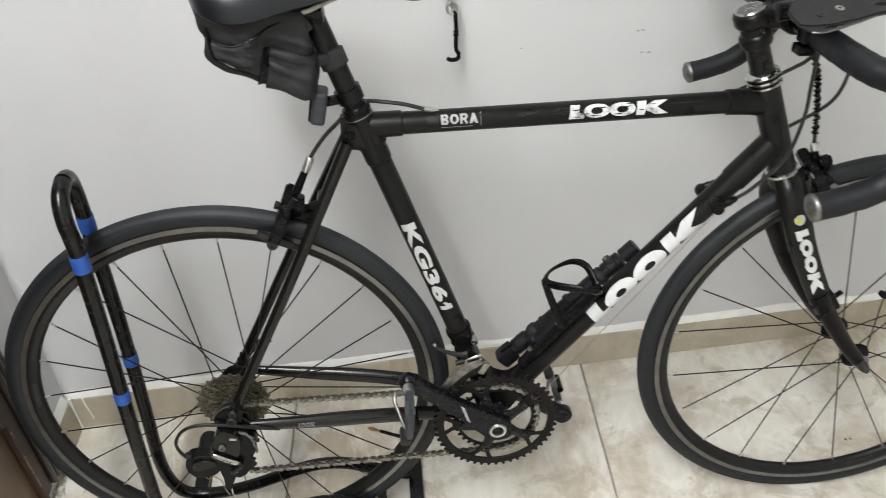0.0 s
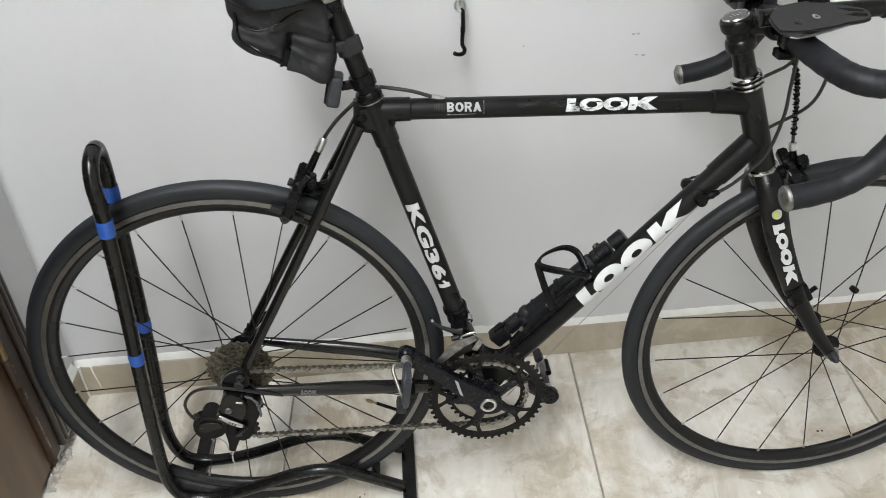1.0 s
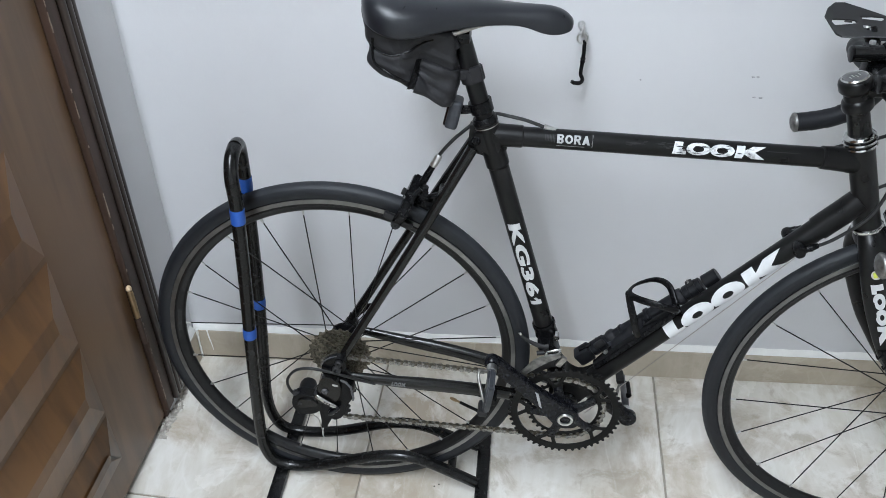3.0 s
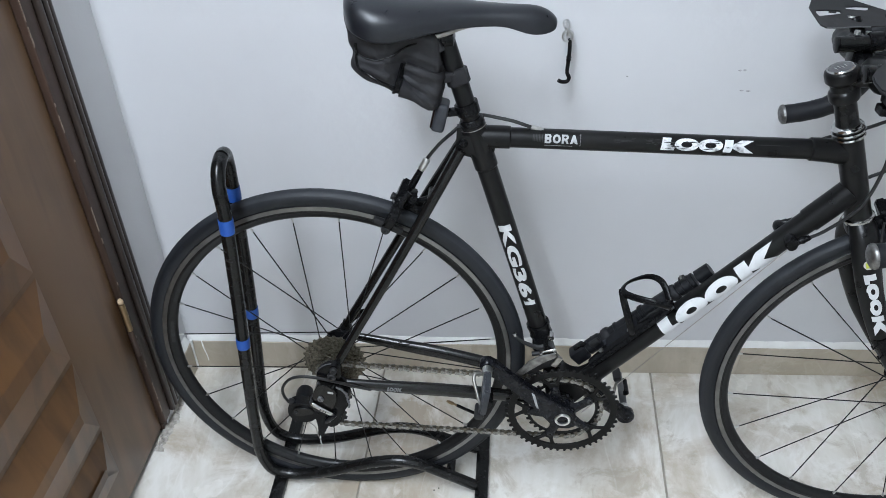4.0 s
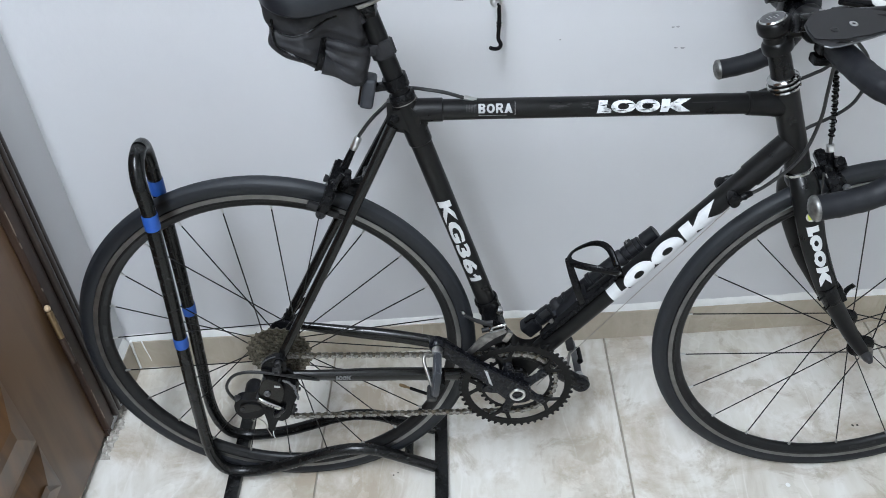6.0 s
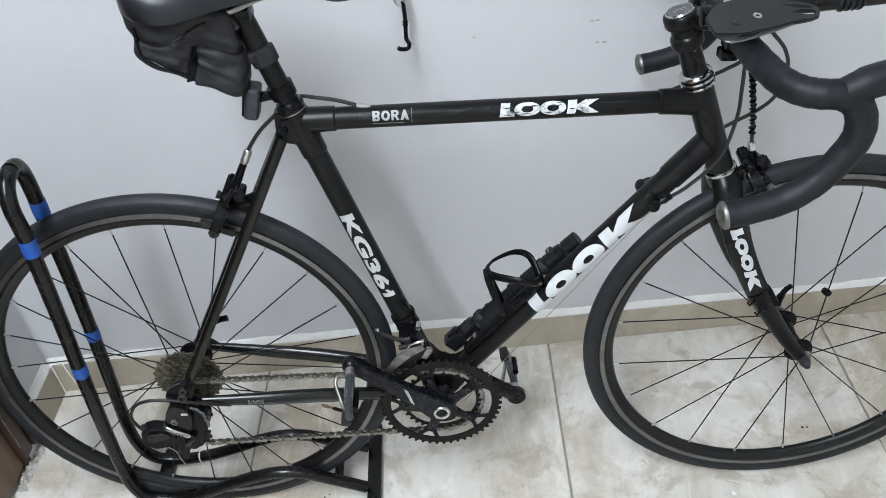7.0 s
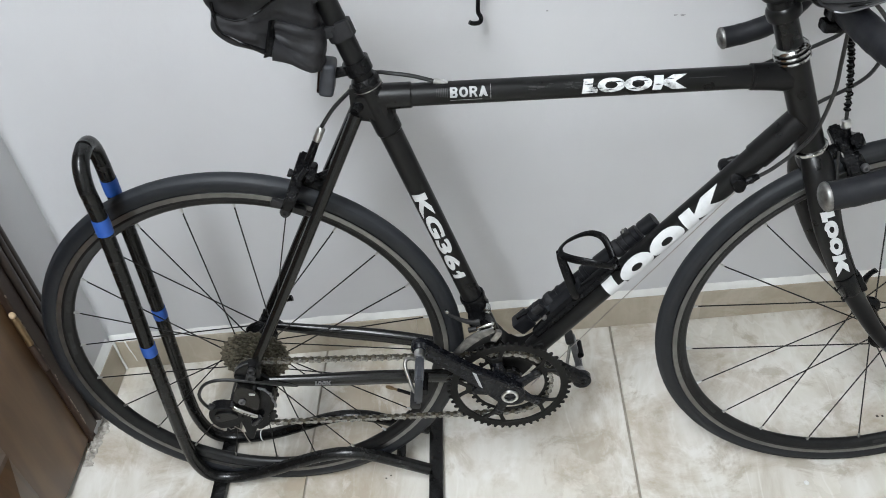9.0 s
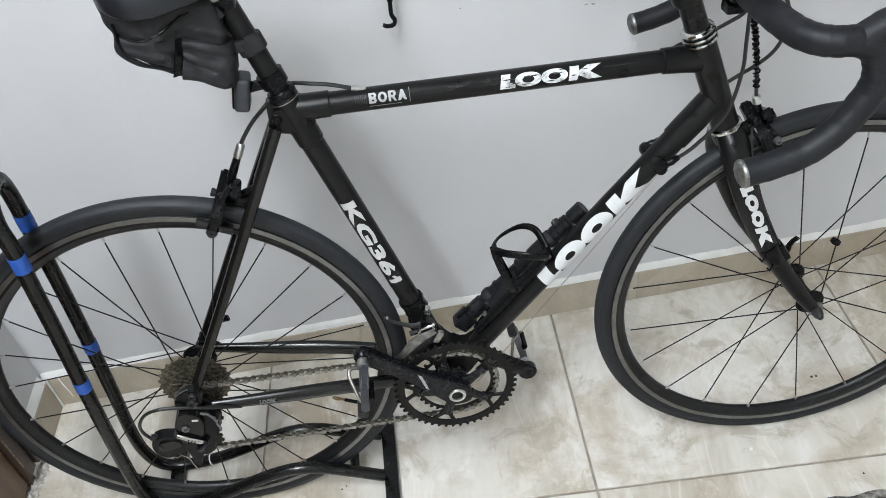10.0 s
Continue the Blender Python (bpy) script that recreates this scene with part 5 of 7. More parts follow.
    slots = [[(0.0270, 0.0185), (0.0400, 0.0105), (0.0540, 0.0075), (0.0585, 0.0095), (0.0560, 0.0125), (0.0420, 0.0165)], [(0.0330, 0.0030), (0.0460, -0.0030), (0.0555, -0.0040), (0.0590, 0.0005), (0.0575, 0.0045), (0.0430, 0.0070)], [(-0.0365, -0.0330), (-0.0200, -0.0325), (-0.0080, -0.0255), (-0.0300, -0.0270)]]
    if s > 0:     # the far plate is turned over and shows wider slots
        out = [(-0.0603, -0.0171), (-0.0540, -0.0350), (-0.0428, -0.0470), (-0.0286, -0.0490), (-0.0100, -0.0440), (0.0102, -0.0377), (0.0400, -0.0270), (0.0640, -0.0180), (0.0700, -0.0090), (0.0640, 0.0030), (0.0419, 0.0150), (0.0180, 0.0200), (-0.0041, 0.0237), (-0.0280, 0.0320), (-0.0466, 0.0350), (-0.0530, 0.0280), (-0.0560, 0.0063)]
        slots = [[(-0.0510, -0.0110), (-0.0350, -0.0135), (-0.0180, -0.0140), (-0.0160, -0.0100), (-0.0185, -0.0061), (-0.0350, 0.0000), (-0.0500, 0.0045), (-0.0530, -0.0030)], [(-0.0095, -0.0240), (0.0080, -0.0275), (0.0250, -0.0285), (0.0255, -0.0235), (0.0193, -0.0190), (-0.0077, -0.0190)], [(0.0453, -0.0134), (0.0600, -0.0139), (0.0610, -0.0100), (0.0580, -0.0065), (0.0440, -0.0055)]]
    m = (pose(0.783, -0.102, 0.5800, 15, -3, 0) if s < 0 else pose(0.763, 0.102, 0.5930, 16, 3, 0)) @ Matrix.Diagonal((1, s, 1, 1))
    bm = plate(bmesh.new(), out, slots, -0.0012, 0.0012)
    for v in bm.verts:
        x, y, z = v.co
        v.co = m @ Vector((x, -z, y + 3.0 * max(0, abs(z) - 0.006) ** 2))
    rest = part("arm_rest", bm, "dusty", bars, "black metal arm rest plate with slots", angle=30)
    if s < 0:     # thin pad on the plate, its lower edge drawn back
        inner = [(x * 0.985, z * 0.97) for x, z in out[:11] + out[19:]]
        pad = inner[:11] + [(0.0500, -0.0104), (0.0306, -0.0130), (0.0063, -0.0205), (-0.0120, -0.0235), (-0.0221, -0.0262), (-0.0400, -0.0255), (-0.0540, -0.0225)] + inner[11:]
        bm = plate(bmesh.new(), pad, slots[:2], 0.0014, 0.0030)
        for v in bm.verts:
            x, y, z = v.co
            v.co = m @ Vector((x, -z, y + 3.0 * max(0, abs(z) - 0.006) ** 2))
        part("rest_pad", bm, "dusty", rest, "thin black pad with a drawn-back edge", angle=30)
    for x, y, bolt_mat in ((-0.005, 0.001, "silver"), (-0.0294, -0.0077, "dusty")):
        part("rest_bolt", lathe(bmesh.new(), [(0, -0.001), (0.0052, -0.001), (0.0050, 0.0018), (0.0024, 0.0020), (0.0022, 0.0008), (0, 0.0008)], m @ Vector((x, -y, 0.0030 if s < 0 else 0.0012)), (0.05, 0.25 * s, 1), 14), bolt_mat, bars)
    rim = [m @ Vector((x, -z, 3.0 * max(0, abs(z) - 0.006) ** 2)) for x, z in (out[12:18] if s < 0 else out[11:15])]
    part("worn_rim", tube(rim, 0.0011, 6), "grey_cast", bars, "edge of the rest worn to bare metal")
    part("rest_post", tube([m @ Vector((0, 0, -0.001)), (0.778, s * 0.078, 0.556)], [0.010, 0.010], 12), "plastic", bars)

# cycling computer
comp = part("cycling_computer", box(bmesh.new(), (0.872, 0.004, 0.5740), (0.050, 0.042, 0.010), 0.004, pose(0, 0, 0, 0, 6, 0)), "pale", bike, "pale grey cycling computer with a blank screen")
part("computer_base", box(bmesh.new(), (0.872, 0.004, 0.5665), (0.052, 0.044, 0.009), 0.003, pose(0, 0, 0, 0, 6, 0)), "plastic", comp)
part("screen", box(bmesh.new(), (0.871, 0.004, 0.5793), (0.034, 0.034, 0.0016), 0.0006, pose(0, 0, 0, 0, 6, 0)), "screen", comp, "blank grey screen")
part("computer_bracket", tube([(0.806, 0.0, 0.578), (0.835, 0.002, 0.572), (0.850, 0.004, 0.570)], 0.006, 10), "plastic", comp)

# fork
fork = part("fork", tube([Vector(HT1) + hd * -0.0095, Vector(HT1) + hd * -0.0105, Vector(HT1) + hd * -0.020, Vector(HT1) + hd * -0.028], [0.0195, 0.0206, 0.0210, 0.0195], 28, flat=1.15), "frame", bike, "black carbon fork with white shapes on the blades")
for s in (-1, 1):
    pts = [(0.8150, s * 0.0100, 0.3215), (0.8180, s * 0.0200, 0.3110), (0.8220, s * 0.0310, 0.2920), (0.8290, s * 0.0400, 0.2640), (0.8480, s * 0.0460, 0.2120), (0.8820, s * 0.0500, 0.1430), (0.9080, s * 0.0520, 0.1010), (0.9480, s * 0.0545, 0.0430), (0.9780, s * 0.0555, 0.0060)]
    q = spline(pts, 5)
    rr = [0.0190 + 0.0018 * min(1, k / 5) if k < 8 else 0.0208 - 0.0013 * (k - 8) / 8 if k < 16 else 0.0195 - 0.0097 * (k - 16) / (len(q) - 17) for k in range(len(q))]
    part("fork_blade", tube(q, rr, 20, flat=0.70, side=(0, 1, 0)), "frame", fork)
    bm = plate(bmesh.new(), [(-0.012, -0.006), (0.0, -0.012), (0.010, -0.006), (0.006, 0.012), (-0.010, 0.016), (-0.018, 0.008)], [], s * 0.0525, s * 0.0580, Matrix.Translation((WB, 0, 0)))
    part("fork_tip", bm, "steel", fork, "dull metal fork tip", smooth=False)
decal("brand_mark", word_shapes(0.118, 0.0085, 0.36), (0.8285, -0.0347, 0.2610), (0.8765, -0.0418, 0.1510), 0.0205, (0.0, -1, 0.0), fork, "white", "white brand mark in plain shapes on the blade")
decal("badge", [(ellipse(0.0, 0, 0.0085, 0.0075, 18), [])], (0.8240, -0.0330, 0.2760), (0.8725, -0.0415, 0.1640), 0.0205, (0.0, -1, 0.0), fork, "silver", "round metal badge")
decal("badge_centre", [([(-0.005, -0.0045), (0.0045, -0.0045), (0.0045, 0.001), (-0.005, 0.001)], [])], (0.8240, -0.0330, 0.2760), (0.8725, -0.0415, 0.1640), 0.0205, (0.0, -1, 0.0), fork, "yellow", "yellow badge centre", 0.0014)
# wheel sensor strapped to the blade, with its cable ties
bm = bmesh.new()
sweep(bm, [(0.8805, -0.0500, 0.1450), (0.8830, -0.0500, 0.1410), (0.8975, -0.0510, 0.1175), (0.9000, -0.0512, 0.1135)], [0.0145, 0.0158, 0.0150, 0.0130], 14)
box(bm, (0.905, -0.047, 0.128), (0.018, 0.020, 0.034), 0.004, pose(0, 0, 0, 0, -32, 0))
part("wheel_sensor", bm, "plastic", fork, "black wheel sensor strapped to the blade")
bm = bmesh.new()
for x, z, l in ((0.880, 0.134, 0.012), (0.893, 0.114, 0.010)):
    sweep(bm, [(x, -0.060, z), (x - l, -0.068, z - 0.004), (x - l - 0.004, -0.068, z + 0.002)], 0.0016, 6)
part("cable_tie", bm, "plastic", fork)
part("sensor_cable", tube(spline([(0.902, -0.052, 0.140), (0.876, -0.054, 0.190), (0.855, -0.049, 0.240), (0.838, -0.040, 0.300), (0.833, -0.034, 0.340)], 6), 0.0016, 6), "cable", fork)

# front brake


def caliper(name, label, m):
    b = part(name, lathe(bmesh.new(), [(0, -0.026), (0.006, -0.026), (0.0085, -0.022), (0.0105, -0.018), (0.0105, 0.010), (0, 0.010)], (0, 0, 0), (-1, 0, 0), 16), "plastic", bike, label)
    b.matrix_basis = m
    for s in (-1, 1):
        x = 0.011 if s < 0 else 0.026
        path = [Vector(q) for q in ((-s * 0.023, 0.024), (-s * 0.015, 0.018), (-s * 0.004, 0.007), (s * 0.012, -0.001), (s * 0.028, -0.007), (s * 0.035, -0.020), (s * 0.030, -0.040))]
        wide = (0.0075, 0.0085, 0.0115, 0.0120, 0.0105, 0.0080, 0.0060)
        one, two = [], []
        for k, p in enumerate(path):
            d = (path[min(k + 1, 6)] - path[max(k - 1, 0)]).normalized()
            one.append((p.x - d.y * wide[k], p.y + d.x * wide[k]))
            two.append((p.x + d.y * wide[k], p.y - d.x * wide[k]))
        bm = plate(bmesh.new(), one + two[::-1], [], -0.0078, 0.0078, Matrix.Translation((x, 0, 0)) @ pose(0, 0, 0, 0, 0, 90))
        bmesh.ops.bevel(bm, geom=[e for e in bm.edges if len(e.link_faces) == 2 and e.calc_face_angle(0) > 1.0], offset=0.0028, segments=2, affect="EDGES")
        part("brake_arm", bm, "plastic", b, "dark caliper arm", angle=50)
        bm = box(bmesh.new(), (x - 0.002, s * 0.0185, -0.041), (0.050, 0.009, 0.011), 0.003)
        part("brake_pad", bm, "dusty", b, "dark brake pad in its holder")
        part("pad_bolt", lathe(bmesh.new(), [(0, 0.030), (0.0072, 0.030), (0.0078, 0.034), (0.0060, 0.038), (0.0028, 0.038), (0.0026, 0.035), (0, 0.035)], (x, 0, -0.041), (0, s, 0), 14), "dusty", b)
    part("pivot_bolt", lathe(bmesh.new(), [(0, 0.024), (0.0040, 0.024), (0.0060, 0.027), (0.0058, 0.031), (0.0028, 0.031), (0.0026, 0.028), (0, 0.028)], (0.009, 0, 0), (1, 0, 0), 12), "dusty", b)
    for place, size, tilt, bev in (((0.020, -0.021, -0.014), (0.020, 0.014, 0.030), -14, 0.0060), ((0.010, -0.008, 0.010), (0.014, 0.022, 0.022), 10, 0.0060), ((0.026, 0.012, 0.004), (0.012, 0.018, 0.016), 0, 0.0050)):
        part("arm_boss", box(bmesh.new(), place, size, bev, pose(0, 0, 0, 0, tilt, 0), 3), "plastic", b, angle=60)
    part("clamp_bolt", lathe(bmesh.new(), [(0, 0.0), (0.0055, 0.0), (0.0058, 0.004), (0.0045, 0.007), (0.0024, 0.007), (0.0022, 0.004), (0, 0.004)], (0.026, -0.029, -0.018), (0, -1, 0), 14), "grey_cast", b, "dull clamp bolt")
    part("return_spring", tube(spline([(0.006, -0.010, 0.012), (0.005, -0.022, 0.004), (0.005, -0.030, -0.016)], 5), 0.0011, 6), "steel", b)
    return b


caliper("front_brake", "black dual-pivot front brake caliper", pose(0.8440, 0, 0.3190, 0, -22, 0))
rb = caliper("rear_brake", "black dual-pivot rear brake caliper", pose(0.1450, 0, 0.3125, 0, -27, 180))
for a, b in (((0.8560, -0.002, 0.338), (0.8490, 0.0, 0.368)), ((0.1410, 0.0, 0.3480), (0.1660, 0.0, 0.3970))):
    part("cable_anchor", tube([a, lerp(a, b, 0.6)], [0.0062, 0.0050], 12), "plastic", bike, "black cable anchor")
    part("barrel_adjuster", tube([lerp(a, b, 0.58), lerp(a, b, 0.66), lerp(a, b, 0.70), lerp(a, b, 0.95), b], [0.0045, 0.0062, 0.0058, 0.0058, 0.0040], 14), "silver", bike, "silver barrel adjuster")
part("brake_bolt", tube([(0.8180, 0, 0.3130), (0.8480, 0, 0.3220)], 0.0050, 10), "plastic", bike)
part("brake_bolt", tube([(0.1720, 0, 0.3300), (0.1420, 0, 0.3180)], 0.0050, 10), "plastic", bike)
part("brake_bridge", tube([(0.1715, -0.033, 0.3290), (0.1715, 0.033, 0.3290)], 0.0065, 12), "frame", frame_main)
part("release_lever", tube(spline([(0.020, 0.022, 0.030), (0.024, 0.026, 0.014), (0.022, 0.030, 0.004)], 4), 0.0042, 8), "plastic", rb)

# cables
for name, pts, r, mat in (
    ("brake_cable", [(0.8500, 0.0, 0.362), (0.8470, 0.0, 0.380), (0.8405, 0.0, 0.419), (0.8340, 0.0, 0.450), (0.8270, 0.0, 0.475), (0.812, 0.01, 0.510), (0.790, 0.02, 0.538)], 0.0026, "cable"),
    ("gear_cable", [(0.739, -0.0256, 0.3026), (0.760, -0.0285, 0.320), (0.795, -0.0300, 0.362), (0.808, -0.0300, 0.420), (0.806, -0.0320, 0.465), (0.798, -0.0450, 0.510), (0.795, -0.06, 0.540)], 0.0026, "cable"),
    ("gear_cable", [(0.735, 0.0255, 0.2990), (0.775, 0.030, 0.345), (0.816, 0.022, 0.381), (0.856, 0.020, 0.405), (0.877, 0.020, 0.426), (0.885, 0.020, 0.460), (0.876, 0.020, 0.490), (0.853, 0.022, 0.516), (0.83, 0.04, 0.545)], 0.0026, "cable"),
    ("brake_cable", [(0.700, 0.012, 0.4300), (0.745, 0.024, 0.4440), (0.780, 0.010, 0.4640), (0.797, 0.0, 0.4780), (0.810, -0.006, 0.4900), (0.822, -0.02, 0.520)], 0.0026, "cable"),
    ("brake_cable", [(0.338, 0.000, 0.4490), (0.316, 0.000, 0.4540), (0.291, 0.001, 0.4615), (0.266, 0.003, 0.4655), (0.244, 0.012, 0.4645), (0.226, 0.020, 0.4560), (0.206, 0.012, 0.4390), (0.186, 0.000, 0.4240), (0.1690, 0.000, 0.4020), (0.1650, 0.000, 0.3950)], 0.0027, "cable"),
    ("gear_cable", [(0.070, -0.063, -0.024), (0.040, -0.075, -0.006), (0.0172, -0.083, 0.0082), (-0.0166, -0.086, 0.0182), (-0.0431, -0.087, 0.0205), (-0.0640, -0.087, 0.0124), (-0.0775, -0.086, -0.0075), (-0.0790, -0.085, -0.0254), (-0.0725, -0.084, -0.0424), (-0.0640, -0.082, -0.0520)], 0.0026, "cable"),
):
    q = spline(pts, 7)
    part(name, tube(q, r, 8), mat, bike, "black cable housing")
part("cable_ferrule", tube([(0.336, 0.0, 0.4495), (0.329, 0.0, 0.4511), (0.3165, 0.0, 0.4541)], [0.0022, 0.0036, 0.0038], 10), "silver", bike)
for y in (-0.0215, 0.0215):
    part("inner_wire", tube([(0.7125, y * 1.22, 0.2790), (0.4420, y * 1.15, -0.0880)], 0.0006, 5), "wire", bike, "bare steel gear wire")
part("wire_end", tube([(0.872, -0.006, 0.300), (0.866, -0.010, 0.245)], 0.0008, 5), "wire", bike)
# coil wrapped round the front brake cable
coil, core = [], spline([(0.8470, 0.0, 0.380), (0.8405, 0.0, 0.419), (0.8340, 0.0, 0.450), (0.8270, 0.0, 0.475), (0.818, 0.006, 0.498)], 60)
for k, c in enumerate(core):
    a = k * 0.80
    rr = 0.0034 + 0.0009 * math.sin(k * 0.37)
    coil.append(c + Vector((rr * math.cos(a), rr * math.sin(a), 0.0010 * math.sin(k * 0.51))))
part("cable_coil", tube(coil, 0.0013, 5), "plastic", bike, "black wire coiled round the brake cable")

# seat post, saddle
pd = (Vector(ST0) - Vector(BB)).normalized()
post = part("seat_post", tube([Vector(ST0) - pd * 0.02, Vector(ST0) + pd * 0.128], 0.0136, 22), "frame", bike, "black seat post")
part("seat_collar", lathe(bmesh.new(), [(0.0, -0.004), (0.0175, -0.004), (0.0185, 0.0), (0.0185, 0.006), (0.0165, 0.009), (0.0, 0.009)], Vector(ST0) + pd * 0.001, pd, 24), "plastic", post)
part("collar_ring", lathe(bmesh.new(), [(0.0150, -0.0004), (0.0188, -0.0004), (0.0190, 0.0002), (0.0188, 0.0008), (0.0150, 0.0008)], Vector(ST0) - pd * 0.0044, pd, 28, closed=True), "steel", post, "thin bright ring")
bm = box(bmesh.new(), Vector(ST0) + pd * 0.132 + Vector((-0.004, 0, 0)), (0.036, 0.034, 0.016), 0.005, pose(0, 0, 0, 0, -6, 0))
part("saddle_clamp", bm, "plastic", post)
bm = bmesh.new()
for s in (-1, 1):
    sweep(bm, spline([(0.300, s * 0.008, 0.606), (0.255, s * 0.012, 0.608), (0.220, s * 0.016, 0.603), (0.194, s * 0.020, 0.594), (0.178, s * 0.021, 0.5895), (0.158, s * 0.022, 0.588), (0.120, s * 0.026, 0.596), (0.090, s * 0.034, 0.608)], 5), 0.0035, 8)
part("saddle_rail", bm, "steel", post, "steel saddle rails")
bm = bmesh.new()
stations = [(0.0545, 0.012, 0.630, 0.016), (0.0580, 0.036, 0.640, 0.036), (0.066, 0.053, 0.6470, 0.046), (0.082, 0.066, 0.6490, 0.0545), (0.105, 0.071, 0.6455, 0.0565), (0.132, 0.067, 0.6400, 0.050), (0.160, 0.055, 0.636, 0.040), (0.188, 0.042, 0.634, 0.034), (0.215, 0.033, 0.632, 0.029),
            (0.245, 0.0265, 0.630, 0.0255), (0.275, 0.0235, 0.6285, 0.0235), (0.300, 0.0230, 0.6295, 0.0355), (0.319, 0.0212, 0.6275, 0.0345), (0.334, 0.0165, 0.6200, 0.0240), (0.3415, 0.0088, 0.6110, 0.0100)]
rings = []
for x, hw, zt, dp in stations:
    sec = []
    for k in range(15):
        a = math.pi * k / 14
        y = -hw * math.cos(a)
        crown = math.sin(a) ** 0.55
        tuck = 0.13 * max(0.0, 1 - (x - 0.054) / 0.05) * dp * (1 - crown)     # the back slopes in under the rear edge
        sec.append((x + tuck, y * (1.0 if k not in (0, 14) else 0.97), zt - dp + dp * crown))
    sec += [(x, hw * 0.86, zt - dp + 0.003), (x, hw * 0.4, zt - dp * 0.45), (x, -hw * 0.4, zt - dp * 0.45), (x, -hw * 0.86, zt - dp + 0.003)]
    rings.append([bm.verts.new(v) for v in sec])
for a, b in zip(rings, rings[1:]):
    for k in range(len(a)):
        j = (k + 1) % len(a)
        bm.faces.new((a[k], a[j], b[j], b[k]))
bm.faces.new(rings[0])
bm.faces.new(rings[-1][::-1])
sad = part("saddle", bm, "leather", bike, "black leather saddle with a glossy worn top", angle=70)
md = sad.modifiers.new("subsurf", "SUBSURF")
md.levels = md.render_levels = 2

# rear light on the post
bm = bmesh.new()
lathe(bm, [(0.0140, -0.009), (0.0170, -0.0085), (0.0174, 0.0085), (0.0140, 0.009)], Vector(ST0) + pd * 0.026, pd, 22, closed=True)
box(bm, (0.2035, -0.002, 0.4740), (0.022, 0.012, 0.011), 0.003, pose(0, 0, 0, 0, -8, 0))
light = part("rear_light", bm, "plastic", bike, "dark rear light clamped to the seat post")
bm = box(bmesh.new(), (0.1855, -0.003, 0.4690), (0.019, 0.032, 0.044), 0.006, pose(0, 0, 0, 0, 12, 0), 3)
part("light_body", bm, "slate", light, "dark grey light housing")
bm = box(bmesh.new(), (0.1775, -0.003, 0.4700), (0.008, 0.027, 0.037), 0.0035, pose(0, 0, 0, 0, 12, 0), 3)
part("light_lens", bm, "lens", light, "dark red lens, unlit")

# cranks and chainrings
crank = part("crankset", lathe(bmesh.new(), [(0, -0.0660), (0.0075, -0.0660), (0.0090, -0.0645), (0.0145, -0.0640), (0.0170, -0.0600), (0.0200, -0.0520), (0.0215, -0.0360), (0.0, -0.0360)], BB, (0, 1, 0), 28), "crank", bike, "glossy black compact crankset")
part("axle_ring", lathe(bmesh.new(), [(0.0090, -0.0610), (0.0094, -0.0685), (0.0130, -0.0688), (0.0144, -0.0665), (0.0146, -0.0610)], BB, (0, 1, 0), 28, closed=True), "silver", crank, "silver axle ring")
part("axle_bolt", lathe(bmesh.new(), [(0, -0.0630), (0.0045, -0.0630), (0.0048, -0.0660), (0.0078, -0.0660), (0.0092, -0.0640), (0.0094, -0.0610)], BB, (0, 1, 0), 24), "dusty", crank)
BOLT0 = 36.0
for name, teeth, r_in, y0, y1 in (("outer_chainring", 50, 0.0830, -0.0480, -0.0440), ("inner_chainring", 34, 0.0580, -0.0405, -0.0370)):
    r = teeth * 0.0127 / (2 * math.pi) - 0.0035
    bm = plate(bmesh.new(), gear(teeth, r - 0.0025, 0.0050), [circle(0, 0, r_in, 48)], y0, y1, Matrix.Translation(BB))
    if name == "outer_chainring":
        for k in range(5):
            a = radians(BOLT0 + 72 * k)
            arm = [(0.0470, -0.007), (0.0580, -0.0085), (0.0700, -0.0120), (0.0790, -0.0190), (0.0840, -0.0250), (0.0840, -0.0130), (0.0770, -0.0090), (0.0700, -0.0040), (0.0700, 0.0040), (0.0770, 0.0090), (0.0840, 0.0130), (0.0840, 0.0250), (0.0790, 0.0190), (0.0700, 0.0120), (0.0580, 0.0085), (0.0470, 0.007)]
            rot = [(x * math.cos(a) - z * math.sin(a), x * math.sin(a) + z * math.cos(a)) for x, z in arm]
            plate(bm, rot, [], y0 + 0.0005, y1 - 0.0005, Matrix.Translation(BB))
    bmesh.ops.remove_doubles(bm, verts=bm.verts, dist=1e-5)
    bmesh.ops.bevel(bm, geom=[e for e in bm.edges if len(e.link_faces) == 2 and e.calc_face_angle(0) > 1.2 and abs(e.verts[0].co.y - e.verts[1].co.y) < 1e-5], offset=0.0007, segments=1, affect="EDGES", clamp_overlap=True)
    part(name, bm, "ring_black", crank, "black toothed chainring", smooth=False)
for k in range(5):
    a = radians(BOLT0 + 72 * k)
    d = Vector((math.cos(a), 0, math.sin(a)))
    q = [Vector(BB) + d * 0.014 + Vector((0, -0.050, 0)), Vector(BB) + d * 0.036 + Vector((0, -0.0505, 0)), Vector(BB) + d * 0.060 + Vector((0, -0.0490, 0))]
    part("spider_arm", tube(q, [0.0125, 0.0085, 0.0075], 14, flat=0.48, side=(0, 1, 0)), "crank", crank)
    part("chainring_bolt", lathe(bmesh.new(), [(0, -0.0525), (0.0024, -0.0525), (0.0026, -0.0540), (0.0046, -0.0540), (0.0054, -0.0528), (0.0054, -0.0460), (0, -0.0460)], Vector(BB) + d * 0.055, (0, 1, 0), 16), "dusty", crank)
